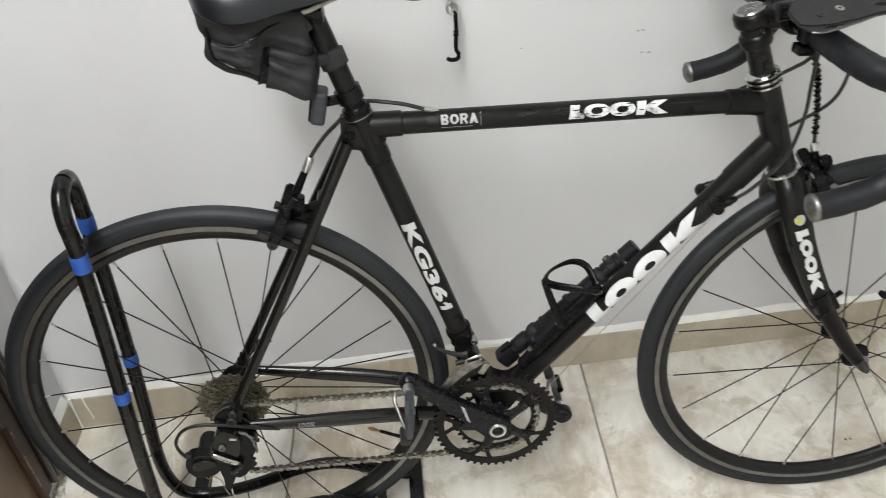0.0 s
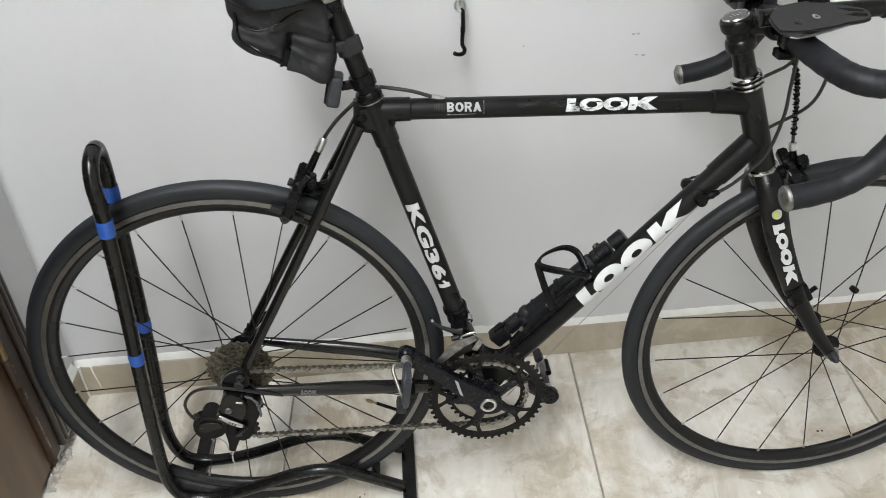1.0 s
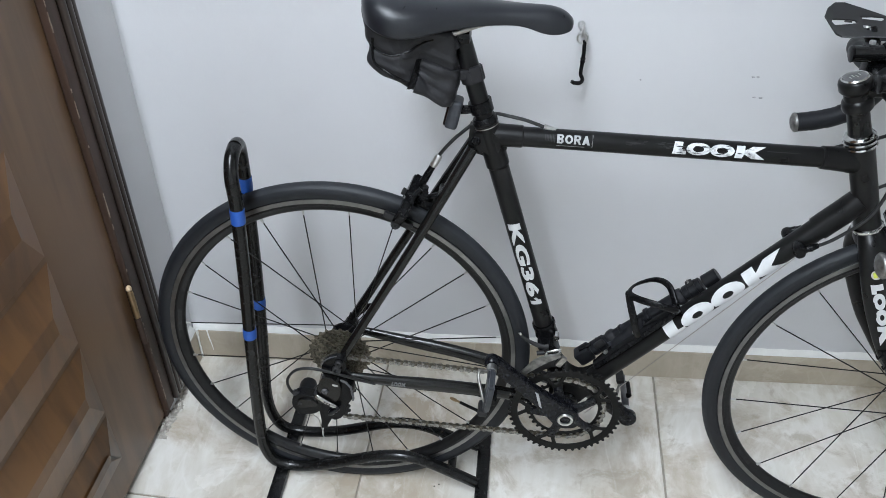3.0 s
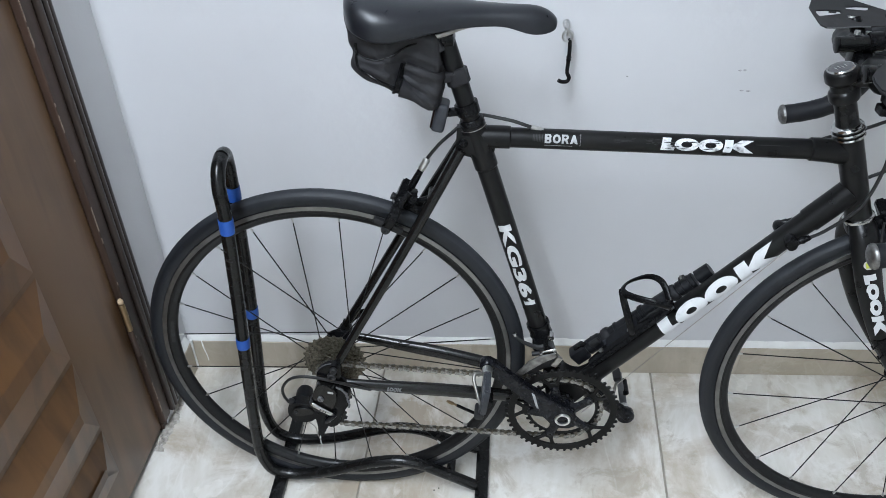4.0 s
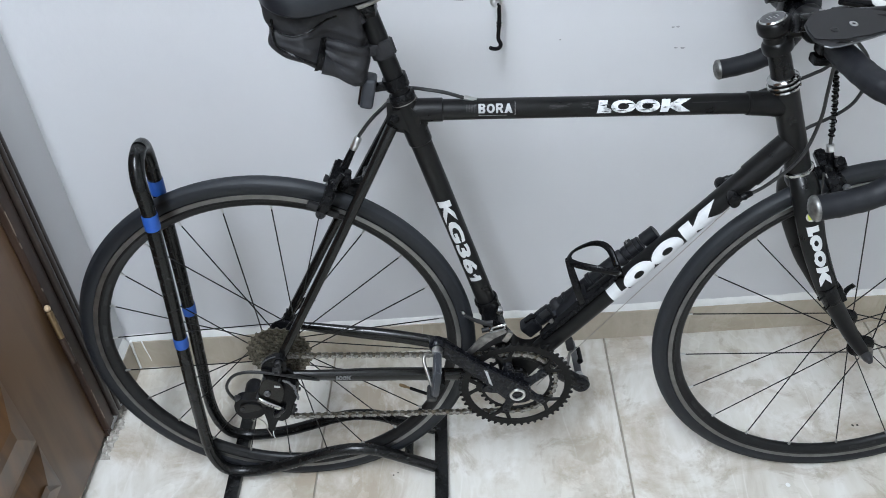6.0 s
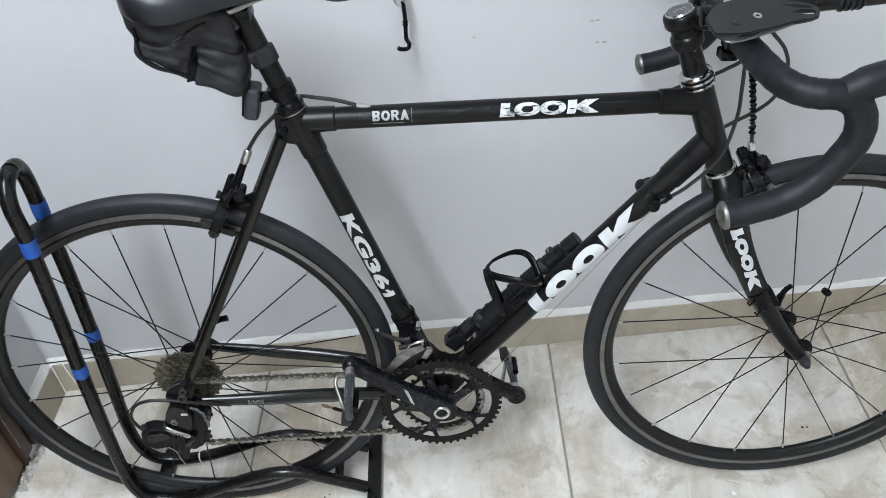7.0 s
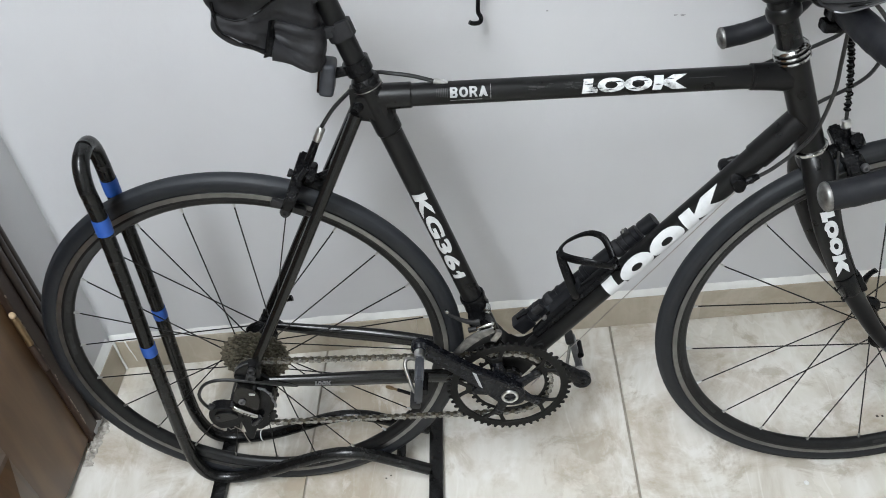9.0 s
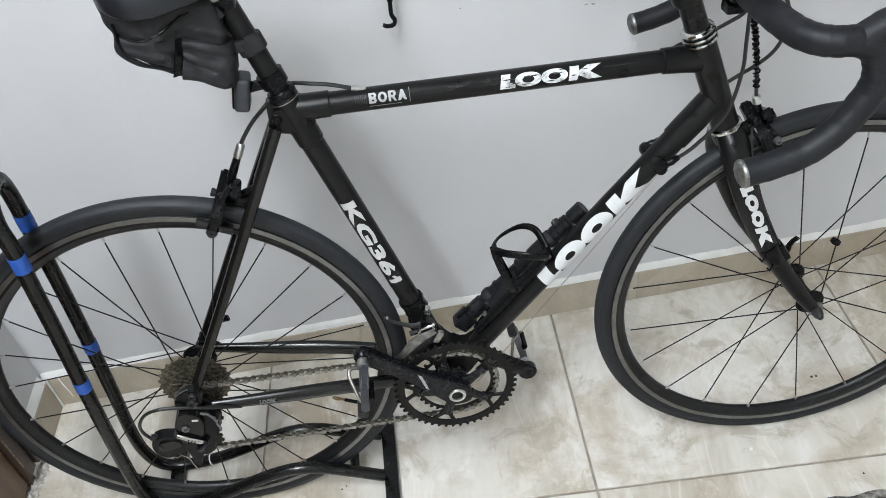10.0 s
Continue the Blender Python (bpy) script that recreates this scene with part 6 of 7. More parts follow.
hub_web = [((r * math.cos(radians(a)) + BB[0]), r * math.sin(radians(a)) + BB[2]) for a, r in ((60, 0.019), (92, 0.030), (104, 0.055), (113, 0.059), (126, 0.047), (144, 0.046), (162, 0.047), (175, 0.059), (184, 0.055), (196, 0.030), (228, 0.021), (290, 0.019), (0, 0.019))]
cast("spider_web", hub_web, -0.0555, -0.0480, 0.0028, "crank", crank, n=4)
PED = Vector((0.2700, -0.066, 0.0530))
PEDL = Vector((0.5440, 0.074, -0.1860))
aim = Vector((BB[0] - PED.x, 0, BB[2] - PED.z))
AL = aim.length
aim.normalize()
perp = Vector((-aim.z, 0, aim.x))


def on_arm(u, h):
    p = PED + aim * (u * AL) + perp * h
    return (p.x, p.z)


def arm_lean(co):
    return 0.0075 * ((co.x - PED.x) * aim.x + (co.z - PED.z) * aim.z) / AL


widths = ((0.0, 0.0130), (0.12, 0.0128), (0.3, 0.0120), (0.45, 0.0126), (0.6, 0.0145), (0.75, 0.0178), (0.9, 0.0215), (1.05, 0.0225))
cast("crank_arm", [on_arm(-0.075, 0.0)] + [on_arm(u, h) for u, h in widths] + [on_arm(1.16, 0.0)] + [on_arm(u, -h) for u, h in reversed(widths)], -0.0735, -0.0575, 0.0078, "crank", crank, "glossy black crank arm", 3, arm_lean)
cast("arm_band", [on_arm(0.530, 0.0085), on_arm(0.570, 0.0092), on_arm(0.735, -0.0105), on_arm(0.690, -0.0100)], -0.0742, -0.0730, 0.0003, "faded", crank, "pale grey band on the crank arm", 1, arm_lean)
arm = spline([Vector(BB) + Vector((0, 0.056, 0)), Vector((0.44, 0.062, -0.0960)), Vector((0.50, 0.068, -0.1480)), PEDL], 6)
part("crank_arm", tube(arm, [0.0205 - 0.0045 * min(1, k / 12) for k in range(len(arm))], 18, flat=0.55, side=(0, 1, 0)), "crank", crank, "glossy black crank arm")
part("arm_end", lathe(bmesh.new(), [(0, -0.0105), (0.0095, -0.0105), (0.0132, -0.007), (0.0142, -0.001), (0.0132, 0.006), (0.009, 0.009), (0, 0.009)], PED, (0, 1, 0), 20), "crank", crank)
part("arm_end", lathe(bmesh.new(), [(0, -0.0080), (0.0030, -0.0080), (0.0034, -0.0098), (0.0056, -0.0098), (0.0060, -0.0085), (0.0150, -0.0085), (0.0172, -0.006), (0.0172, 0.006), (0.015, 0.009), (0, 0.009)], PEDL, (0, 1, 0), 20), "crank", crank)


def pedal(place, s, turn, hang=1, cast_mat="slate"):
    """A single-sided clipless pedal whose body hangs below its axle; s: outward side."""
    p = part("pedal", lathe(bmesh.new(), [(0, 0), (0.0075, 0), (0.0075, 0.004), (0.0062, 0.005), (0.0062, 0.012), (0.0070, 0.013), (0.0070, 0.055), (0.0055, 0.060), (0, 0.060)], (0, 0, 0), (0, s, 0), 18), "grey_cast", bike, "dull grey road pedal hanging from the crank")
    p.matrix_basis = Matrix.Translation(place) @ pose(0, 0, 0, 0, turn, 0)
    flip = Matrix.Diagonal((1, 1, hang, 1))
    part("axle_collar", lathe(bmesh.new(), [(0.0060, 0.002), (0.0086, 0.002), (0.0090, 0.005), (0.0080, 0.010), (0.0086, 0.012), (0.0084, 0.015), (0.0060, 0.015)], (0, 0, 0), (0, s, 0), 18, closed=True), "silver", p, "bright axle collar")
    bm = bmesh.new()
    plate(bm, [(s * 0.018, 0.010), (s * 0.062, 0.008), (s * 0.066, -0.010), (s * 0.062, -0.040), (s * 0.054, -0.058), (s * 0.030, -0.058), (s * 0.022, -0.036), (s * 0.017, -0.008)], [], -0.006, 0.006, flip @ Matrix.Diagonal((1, s, 1, 1)) @ pose(0, 0, 0, 0, 0, 90) @ Matrix.Diagonal((s, 1, 1, 1)))
    bmesh.ops.bevel(bm, geom=[e for e in bm.edges if len(e.link_faces) == 2 and e.calc_face_angle(0) > 0.9], offset=0.003, segments=2, affect="EDGES")
    part("pedal_body", bm, cast_mat, p, "slate-grey moulded pedal body", angle=50)
    part("toe_loop", tube(spline([(0.003, s * 0.018, -0.002 * hang), (0.004, s * 0.032, -0.010 * hang), (0.001, s * 0.046, -0.022 * hang), (-0.004, s * 0.054, -0.030 * hang)], 5), 0.0034, 10), "grey_cast", p, "worn grey second limb of the loop")
    part("rear_claw", box(bmesh.new(), (-0.004, s * 0.043, -0.058 * hang), (0.016, 0.030, 0.012), 0.004), "dusty", p)
    part("spring", tube([(0.008, s * 0.022, -0.026 * hang), (0.008, s * 0.058, -0.026 * hang)], 0.0062, 12), "plastic", p)
    part("toe_loop", tube(spline([(-0.004, s * 0.018, 0.0), (-0.013, s * 0.019, 0.004), (-0.020, s * 0.023, 0.004 * hang), (-0.021, s * 0.030, -0.002 * hang), (-0.015, s * 0.041, -0.013 * hang), (-0.010, s * 0.050, -0.022 * hang), (-0.005, s * 0.054, -0.030 * hang)], 6), 0.0030, 10), "steel", p, "worn silver toe loop")
    return p


pedal(PED + Vector((0, -0.010, 0)), -1, 6)
pedal(PEDL + Vector((0, 0.010, 0)), 1, -14, -1, "grey_cast")

# chain
CH = []
ring_r, cog_r = 34 * 0.0127 / (2 * math.pi), 12 * 0.0127 / (2 * math.pi)
yr, yc = -0.0388, -0.0535
for k in range(33):
    CH.append(lerp((0.0, yc, cog_r), (BB[0] - 0.004, yr, BB[2] + ring_r), k / 33))
for k in range(17):
    a = math.pi / 2 - math.pi * k / 17
    CH.append(Vector((BB[0] + ring_r * math.cos(a), yr, BB[2] + ring_r * math.sin(a))))
low0, low1 = Vector((BB[0] - 0.004, yr, BB[2] - ring_r)), Vector((0.020, -0.056, -0.1180))
for k in range(31):
    CH.append(low0.lerp(low1, k / 31))
for p in spline([(0.020, -0.056, -0.1180), (0.004, -0.056, -0.112), (0.002, -0.056, -0.094), (0.016, -0.056, -0.075), (0.024, -0.0545, -0.062), (0.018, -0.054, -0.045), (-0.004, -0.0535, -0.026), (-0.022, -0.0535, -0.006), (-0.020, -0.0535, 0.013), (-0.006, -0.0535, 0.0235)], 2):
    CH.append(p)
bm = bmesh.new()
for p in CH:
    sweep(bm, [p + Vector((0, -0.0034, 0)), p + Vector((0, 0.0034, 0))], 0.0034, 8)
chain = part("chain", bm, "cassette", bike, "greasy brownish chain")


def link_mesh(name, gap, mat):
    bm = bmesh.new()
    e = 0.0127
    out = [(e / 2 + 0.0042 * math.cos(a), 0.0042 * math.sin(a)) for a in [radians(-75 + 150 * k / 6) for k in range(7)]] + [(0.0, 0.0021)] + [(-e / 2 - 0.0042 * math.cos(a), 0.0042 * math.sin(a)) for a in [radians(75 - 150 * k / 6) for k in range(7)]] + [(0.0, -0.0021)]
    for s in (-1, 1):
        plate(bm, out, [], s * gap, s * (gap + 0.0010))
    me = bpy.data.meshes.new(name)
    bmesh.ops.recalc_face_normals(bm, faces=bm.faces)
    bm.to_mesh(me)
    bm.free()
    me.materials.append(M[mat])
    return me


links = (link_mesh("outer_link", 0.0030, "chain"), link_mesh("inner_link", 0.0018, "cassette"))
for k in range(len(CH)):
    a, b = CH[k], CH[(k + 1) % len(CH)]
    d = b - a
    if d.length < 0.004:
        continue
    x = d.normalized()
    y = Vector((0, 1, 0))
    z = x.cross(y).normalized()
    y = z.cross(x)
    shared("chain_link", links[k % 2], chain, Matrix.Translation((a + b) / 2) @ Matrix((x, y, z)).transposed().to_4x4() @ Matrix.Diagonal((d.length / 0.0127, 1, 1, 1)))

# rear derailleur
rd = cast("rear_derailleur", [(-0.0185, 0.0188), (-0.0137, 0.0298), (-0.0039, 0.0381), (0.0078, 0.0425), (0.0200, 0.0400), (0.0240, 0.0250), (0.0180, 0.0080), (0.0040, -0.0040), (-0.0140, 0.0000)], -0.0800, -0.0660, 0.0045, "plastic", bike, "black and grey rear derailleur")
part("worn_rim", tube(spline([(-0.0180, -0.0745, 0.0185), (-0.0137, -0.0750, 0.0295), (-0.0039, -0.0755, 0.0380), (0.0078, -0.0755, 0.0423)], 5), 0.0014, 8), "grey_cast", rd, "scuffed grey edge")
for x, z, r in ((0.0120, 0.0332, 0.0062), (0.0081, 0.0190, 0.0078)):
    part("mount_bolt", lathe(bmesh.new(), [(0, -0.0800), (r * 0.45, -0.0830), (r * 0.5, -0.0865), (r * 0.8, -0.0865), (r, -0.0850), (r, -0.064), (0, -0.064)], (x, 0, z), (0, 1, 0), 18), "dusty", rd, "dull socket bolt")
cast("cage_body", [(0.0144, -0.0026), (0.0312, -0.0187), (0.0350, -0.0333), (0.0301, -0.0511), (0.0208, -0.0645), (0.0138, -0.0890), (0.0032, -0.1005), (-0.0068, -0.0991), (-0.0160, -0.0750), (-0.0120, -0.0400), (0.0020, -0.0100)], -0.0830, -0.0650, 0.0080, "plastic", rd, "rounded black spring housing")
cast("parallelogram", [(-0.0181, 0.0014), (-0.0059, 0.0070), (0.0110, -0.0026), (0.0150, -0.0200), (0.0080, -0.0440), (-0.0080, -0.0580), (-0.0330, -0.0500), (-0.0270, -0.0220)], -0.0915, -0.0740, 0.0075, "gloss", rd, "glossy black parallelogram link")
cast("cage_tail", [(-0.0290, -0.0620), (-0.0080, -0.0600), (0.0040, -0.0820), (-0.0060, -0.0985), (-0.0135, -0.1150), (-0.0168, -0.1240), (-0.0262, -0.1205), (-0.0250, -0.1050), (-0.0276, -0.0800)], -0.0850, -0.0700, 0.0035, "plastic", rd)
cast("cable_arm", [(-0.0250, -0.0440), (-0.0400, -0.0405), (-0.0550, -0.0385), (-0.0690, -0.0441), (-0.0733, -0.0600), (-0.0705, -0.0740), (-0.0600, -0.0860), (-0.0450, -0.0850), (-0.0306, -0.0800), (-0.0200, -0.0640)], -0.0910, -0.0720, 0.0085, "plastic", rd, "black cable arm")
cast("arm_cover", [(-0.0300, -0.0500), (-0.0480, -0.0470), (-0.0600, -0.0500), (-0.0640, -0.0620), (-0.0560, -0.0680), (-0.0400, -0.0640), (-0.0280, -0.0600)], -0.0945, -0.0880, 0.0025, "gloss", rd)
part("worn_rim", tube(spline([(-0.0640, -0.0860, -0.0830), (-0.0560, -0.0870, -0.0868), (-0.0440, -0.0870, -0.0862), (-0.0330, -0.0865, -0.0822)], 5), 0.0012, 8), "steel", rd, "bare metal edge")
rnd = random.Random(31)
teeth = []
for k in range(15):
    u = k / 14
    p = lerp((0.0160, -0.0830, -0.0020), (0.0320, -0.0830, -0.0190), min(1, u * 2)) if u < 0.5 else lerp((0.0320, -0.0830, -0.0190), (0.0330, -0.0830, -0.0480), u * 2 - 1)
    teeth.append(p + Vector((rnd.uniform(-0.0016, 0.0022), rnd.uniform(-0.002, 0.002), rnd.uniform(-0.0012, 0.0012))))
part("worn_rim", tube(teeth, [0.0016 + 0.0008 * (k % 2) for k in range(15)], 7), "grey_cast", rd, "scuffed grey serrated edge")
part("silver_plate", tube([(-0.0290, -0.0945, -0.0338), (-0.0270, -0.0950, -0.0352), (-0.0115, -0.0960, -0.0460), (0.0030, -0.0950, -0.0560), (0.0053, -0.0945, -0.0574)], [0.0026, 0.0042, 0.0046, 0.0044, 0.0030], 12, flat=0.5, side=(0, 1, 0)), "chrome", rd, "worn silver cover strip with faint marks")
for u in (0.45, 0.58, 0.70):
    part("strip_mark", box(bmesh.new(), lerp((-0.0283, -0.0985, -0.0343), (0.0053, -0.0980, -0.0572), u), (0.0018, 0.0008, 0.0040), 0.0003, pose(0, 0, 0, 0, 34, 0), 1), "plastic", rd)
part("stop_knob", tube([(0.0085, -0.0870, -0.0635), (0.0070, -0.0880, -0.0650), (-0.0060, -0.0880, -0.0805), (-0.0080, -0.0870, -0.0829)], [0.0040, 0.0056, 0.0056, 0.0040], 12), "crank", rd, "blue-black knob")
part("spring_end", box(bmesh.new(), (0.0059, -0.0915, -0.0089), (0.0100, 0.0030, 0.0034), 0.0008, pose(0, 0, 0, 0, 8, 0)), "silver", rd, "bright spring end")
part("limit_screw", lathe(bmesh.new(), [(0, -0.0925), (0.0022, -0.0925), (0.0026, -0.0950), (0.0052, -0.0950), (0.0060, -0.0935), (0.0060, -0.0880), (0, -0.0880)], (-0.0125, 0, -0.0242), (0, 1, 0), 6), "grey_cast", rd, "dull hexagon screw")
for x, z in ((-0.0290, -0.0300), (-0.0580, -0.0570)):
    part("link_pin", lathe(bmesh.new(), [(0, -0.0965), (0.0022, -0.0965), (0.0030, -0.0955), (0.0030, -0.0860), (0, -0.0860)], (x, 0, z), (0, 1, 0), 10), "dusty", rd)
part("adjuster_screw", lathe(bmesh.new(), [(0, -0.008), (0.0048, -0.008), (0.0060, -0.004), (0.0052, 0.002), (0.0060, 0.005), (0.0046, 0.010), (0, 0.010)], (-0.0625, -0.0850, -0.0440), (-0.75, -0.1, 0.6), 12), "dusty", rd)
cage = [(-0.012, -0.040), (0.010, -0.034), (0.030, -0.030), (0.032, -0.046), (0.028, -0.062), (0.018, -0.086), (0.012, -0.106), (0.004, -0.118), (-0.010, -0.116), (-0.016, -0.100), (-0.010, -0.080), (-0.016, -0.058)]
for y0, y1 in ((-0.0635, -0.0610), (-0.0500, -0.0480)):
    part("cage_plate", plate(bmesh.new(), cage, [circle(0.008, -0.070, 0.006, 12)], y0, y1), "plastic", rd, "black cage plate", smooth=False)
for x, z in ((0.012, -0.046), (0.000, -0.098)):
    part("jockey_wheel", plate(bmesh.new(), [(x + p, z + q) for p, q in gear(11, 0.0195, 0.0035)], [circle(x, z, 0.004, 10)], -0.0580, -0.0540), "dusty", rd, "black jockey wheel", smooth=False)
part("cable_end", tube(spline([(-0.0454, -0.0880, -0.0740), (-0.0380, -0.0890, -0.0860), (-0.0288, -0.0880, -0.0978), (-0.0262, -0.0870, -0.1170), (-0.0215, -0.0870, -0.1330)], 4), 0.0008, 5), "wire", rd, "loose bare cable end")
part("cable_end", tube([(-0.0560, -0.0880, -0.0800), (-0.0460, -0.0890, -0.0920), (-0.0400, -0.0880, -0.0900)], 0.0007, 5), "wire", rd)

# front derailleur
fd_ob = part("front_derailleur", lathe(bmesh.new(), [(0.0160, -0.014), (0.0182, -0.014), (0.0196, -0.011), (0.0188, -0.008), (0.0186, 0.004), (0.0200, 0.008), (0.0194, 0.013), (0.0160, 0.013)], lerp(BB, ST0, 0.285), pd, 28, closed=True), "plastic", bike, "black and silver front derailleur")
part("clamp_bolt", lathe(bmesh.new(), [(0, -0.0225), (0.0026, -0.0225), (0.0030, -0.0250), (0.0052, -0.0250), (0.0062, -0.0235), (0.0062, -0.0120), (0, -0.0120)], (0.3735, 0, 0.0803), (0, 1, 0), 16), "chrome", fd_ob, "bright clamp bolt")
cast("derailleur_body", [(0.3440, 0.0700), (0.3600, 0.0760), (0.3740, 0.0700), (0.3860, 0.0480), (0.3800, 0.0360), (0.3640, 0.0440), (0.3500, 0.0560)], -0.0360, -0.0130, 0.0050, "plastic", fd_ob)
arm_path = spline([(0.3620, -0.036, 0.0700), (0.3520, -0.037, 0.0700), (0.3314, -0.037, 0.0785), (0.3180, -0.036, 0.0870), (0.3135, -0.035, 0.0925)], 5)
part("link_arm", tube(arm_path, [0.0062 - 0.0036 * min(1, k / 14) for k in range(len(arm_path))], 12, flat=0.6, side=(0, 1, 0)), "dusty", fd_ob, "dark lever arm")
part("arm_tip", lathe(bmesh.new(), [(0, -0.004), (0.0026, -0.0030), (0.0034, 0.0), (0.0026, 0.0030), (0, 0.004)], (0.3128, -0.0350, 0.0935), (0.5, 0, -0.86), 12), "chrome", fd_ob, "bright tip")
part("return_coil", tube([(0.3440, -0.0380, 0.0560), (0.3620, -0.0385, 0.0610)], 0.0042, 12), "dusty", fd_ob)
cast("cage_outer", [(0.3800, 0.0690), (0.3850, 0.0620), (0.3650, 0.0500), (0.3540, 0.0410), (0.3360, 0.0240), (0.3240, 0.0120), (0.3170, 0.0110), (0.3160, 0.0160), (0.3400, 0.0500), (0.3520, 0.0590), (0.3640, 0.0640)], -0.0515, -0.0490, 0.0008, "worn_steel", fd_ob, "worn silver outer cage plate", 1)
part("cage_lip", tube(spline([(0.3165, -0.0500, 0.0165), (0.3400, -0.0500, 0.0502), (0.3520, -0.0500, 0.0592), (0.3640, -0.0500, 0.0642), (0.3800, -0.0500, 0.0692)], 1), 0.0013, 8), "worn_steel", fd_ob, "worn cage lip")
part("link_plate", tube([(0.3560, -0.0440, 0.0640), (0.3640, -0.0450, 0.0680), (0.3760, -0.0450, 0.0715), (0.3830, -0.0440, 0.0725)], [0.0020, 0.0030, 0.0034, 0.0024], 12, flat=0.6), "chrome", fd_ob, "polished linkage")
part("link_plate", box(bmesh.new(), (0.3860, -0.0400, 0.0440), (0.0110, 0.0080, 0.0230), 0.003, pose(0, 0, 0, 0, 28, 0)), "steel", fd_ob, "dull silver linkage")
for x, z in ((0.3590, 0.0640), (0.3800, 0.0690)):
    part("link_pin", lathe(bmesh.new(), [(0, -0.0490), (0.0026, -0.0490), (0.0032, -0.0475), (0.0032, -0.0380), (0, -0.0380)], (x, 0, z), (0, 1, 0), 12), "chrome", fd_ob)
cast("cage_inner", [(0.3180, -0.0120), (0.3250, -0.0140), (0.3500, 0.0100), (0.3720, 0.0260), (0.3920, 0.0300), (0.3930, 0.0420), (0.3740, 0.0440), (0.3520, 0.0340), (0.3340, 0.0080)], -0.0370, -0.0350, 0.0006, "dusty", fd_ob)

# bottle cage on the down tube
nrm = Vector((-dd.z, 0, dd.x))


def on_dt(s, h, y=0.0):
    """A point s along the down tube from the bottom bracket, h above its axis, y to the side."""
    return Vector(D0) + dd * s + nrm * h + Vector((0, y, 0))


bcage = part("bottle_cage", tube([on_dt(0.085, 0.0190), on_dt(0.13, 0.0205), on_dt(0.225, 0.0205), on_dt(0.268, 0.0195)], [0.007, 0.009, 0.009, 0.007], 10, flat=1.6), "plastic", bike, "black plastic bottle cage, empty")
loop = spline([on_dt(0.264, 0.022, 0.012), on_dt(0.272, 0.044, 0.034), on_dt(0.263, 0.068, 0.036), on_dt(0.240, 0.092, 0.020), on_dt(0.229, 0.099, 0.0), on_dt(0.240, 0.092, -0.020), on_dt(0.263, 0.068, -0.036), on_dt(0.272, 0.044, -0.034), on_dt(0.264, 0.022, -0.012)], 6)
part("cage_ring", tube(loop, 0.0024, 12, flat=2.4, side=tuple(dd)), "plastic", bcage)
for s in (-1, 1):
    strut = spline([on_dt(0.180, 0.022, s * 0.009), on_dt(0.190, 0.036, s * 0.016), on_dt(0.206, 0.064, s * 0.015), on_dt(0.221, 0.089, s * 0.008), on_dt(0.229, 0.099, s * 0.003)], 6)
    part("cage_strut", tube(strut, 0.0058, 10, flat=0.42, side=(0, 1, 0)), "plastic", bcage)
for s in (0.118, 0.182):
    part("cage_bolt", lathe(bmesh.new(), [(0, 0.0), (0.0045, 0.0), (0.0045, 0.004), (0.002, 0.0045), (0, 0.003)], on_dt(s, 0.027), nrm, 12), "steel", bcage)

# mini pump beside the cage


def on_pump(t, h=0.0, y=0.0):
    """A point t along the pump, which lies beside the down tube and slopes a little away from it."""
    return on_dt(t, 0.0290 - 0.070 * (t - 0.078) + h, 0.031 + y)


PUMP_TURN = pose(0, 0, 0, 0, -45.4, 0)
pump = part("mini_pump", tube([on_pump(0.080), on_pump(0.300)], 0.0112, 18), "pump_black", bike, "black mini pump clipped beside the bottle cage")
for s0, s1, r in ((0.090, 0.118, 0.0138), (0.104, 0.107, 0.0146), (0.152, 0.158, 0.0128), (0.205, 0.213, 0.0142), (0.232, 0.262, 0.0126), (0.281, 0.314, 0.0130), (0.290, 0.293, 0.0138), (0.304, 0.307, 0.0138), (0.318, 0.344, 0.0124)):
    part("pump_section", tube([on_pump(s0), on_pump(s0 + 0.001), on_pump(s1 - 0.001), on_pump(s1)], [r - 0.0012, r, r, r - 0.0012], 18), "pump_black", pump)
# squared valve head with its opening
head = part("pump_valve_head", box(bmesh.new(), on_pump(0.0715), (0.031, 0.026, 0.027), 0.0045, PUMP_TURN, 2), "pump_black", pump, "squared black valve head")
ahead = (Vector(on_pump(0.05)) - Vector(on_pump(0.06))).normalized()
part("valve_opening", lathe(bmesh.new(), [(0.0, 0.0004), (0.0042, 0.0004), (0.0046, 0.0012), (0.0066, 0.0014), (0.0072, -0.001)], on_pump(0.0562), ahead, 16), "rim", head, "dark valve opening")
part("lock_lever", box(bmesh.new(), on_pump(0.084, 0.0135, -0.002), (0.026, 0.008, 0.005), 0.0015, pose(0, 0, 0, 0, -38, 0)), "plastic", head)
# strap and bracket that hold the pump to the cage bolts
part("pump_bracket", box(bmesh.new(), on_dt(0.165, 0.024, 0.016), (0.070, 0.036, 0.012), 0.003, pose(0, 0, 0, 0, -49.4, 0)), "pump_black", pump)
for u in (0.134, 0.272):
    path = [Vector(on_pump(u, 0.0126 * math.cos(a), 0.0126 * math.sin(a))) for a in [2 * math.pi * k / 18 for k in range(18)]]
    part("pump_strap", tube(path, 0.0020, 8, closed=True, flat=3.6, side=ahead), "nylon", pump, "black webbing strap")
part("strap_tail", box(bmesh.new(), on_pump(0.130, -0.008, -0.0150), (0.017, 0.0030, 0.026), 0.0012, pose(0, 0, 0, 0, -34, 0)), "slate", pump, "loose slate-grey strap end")
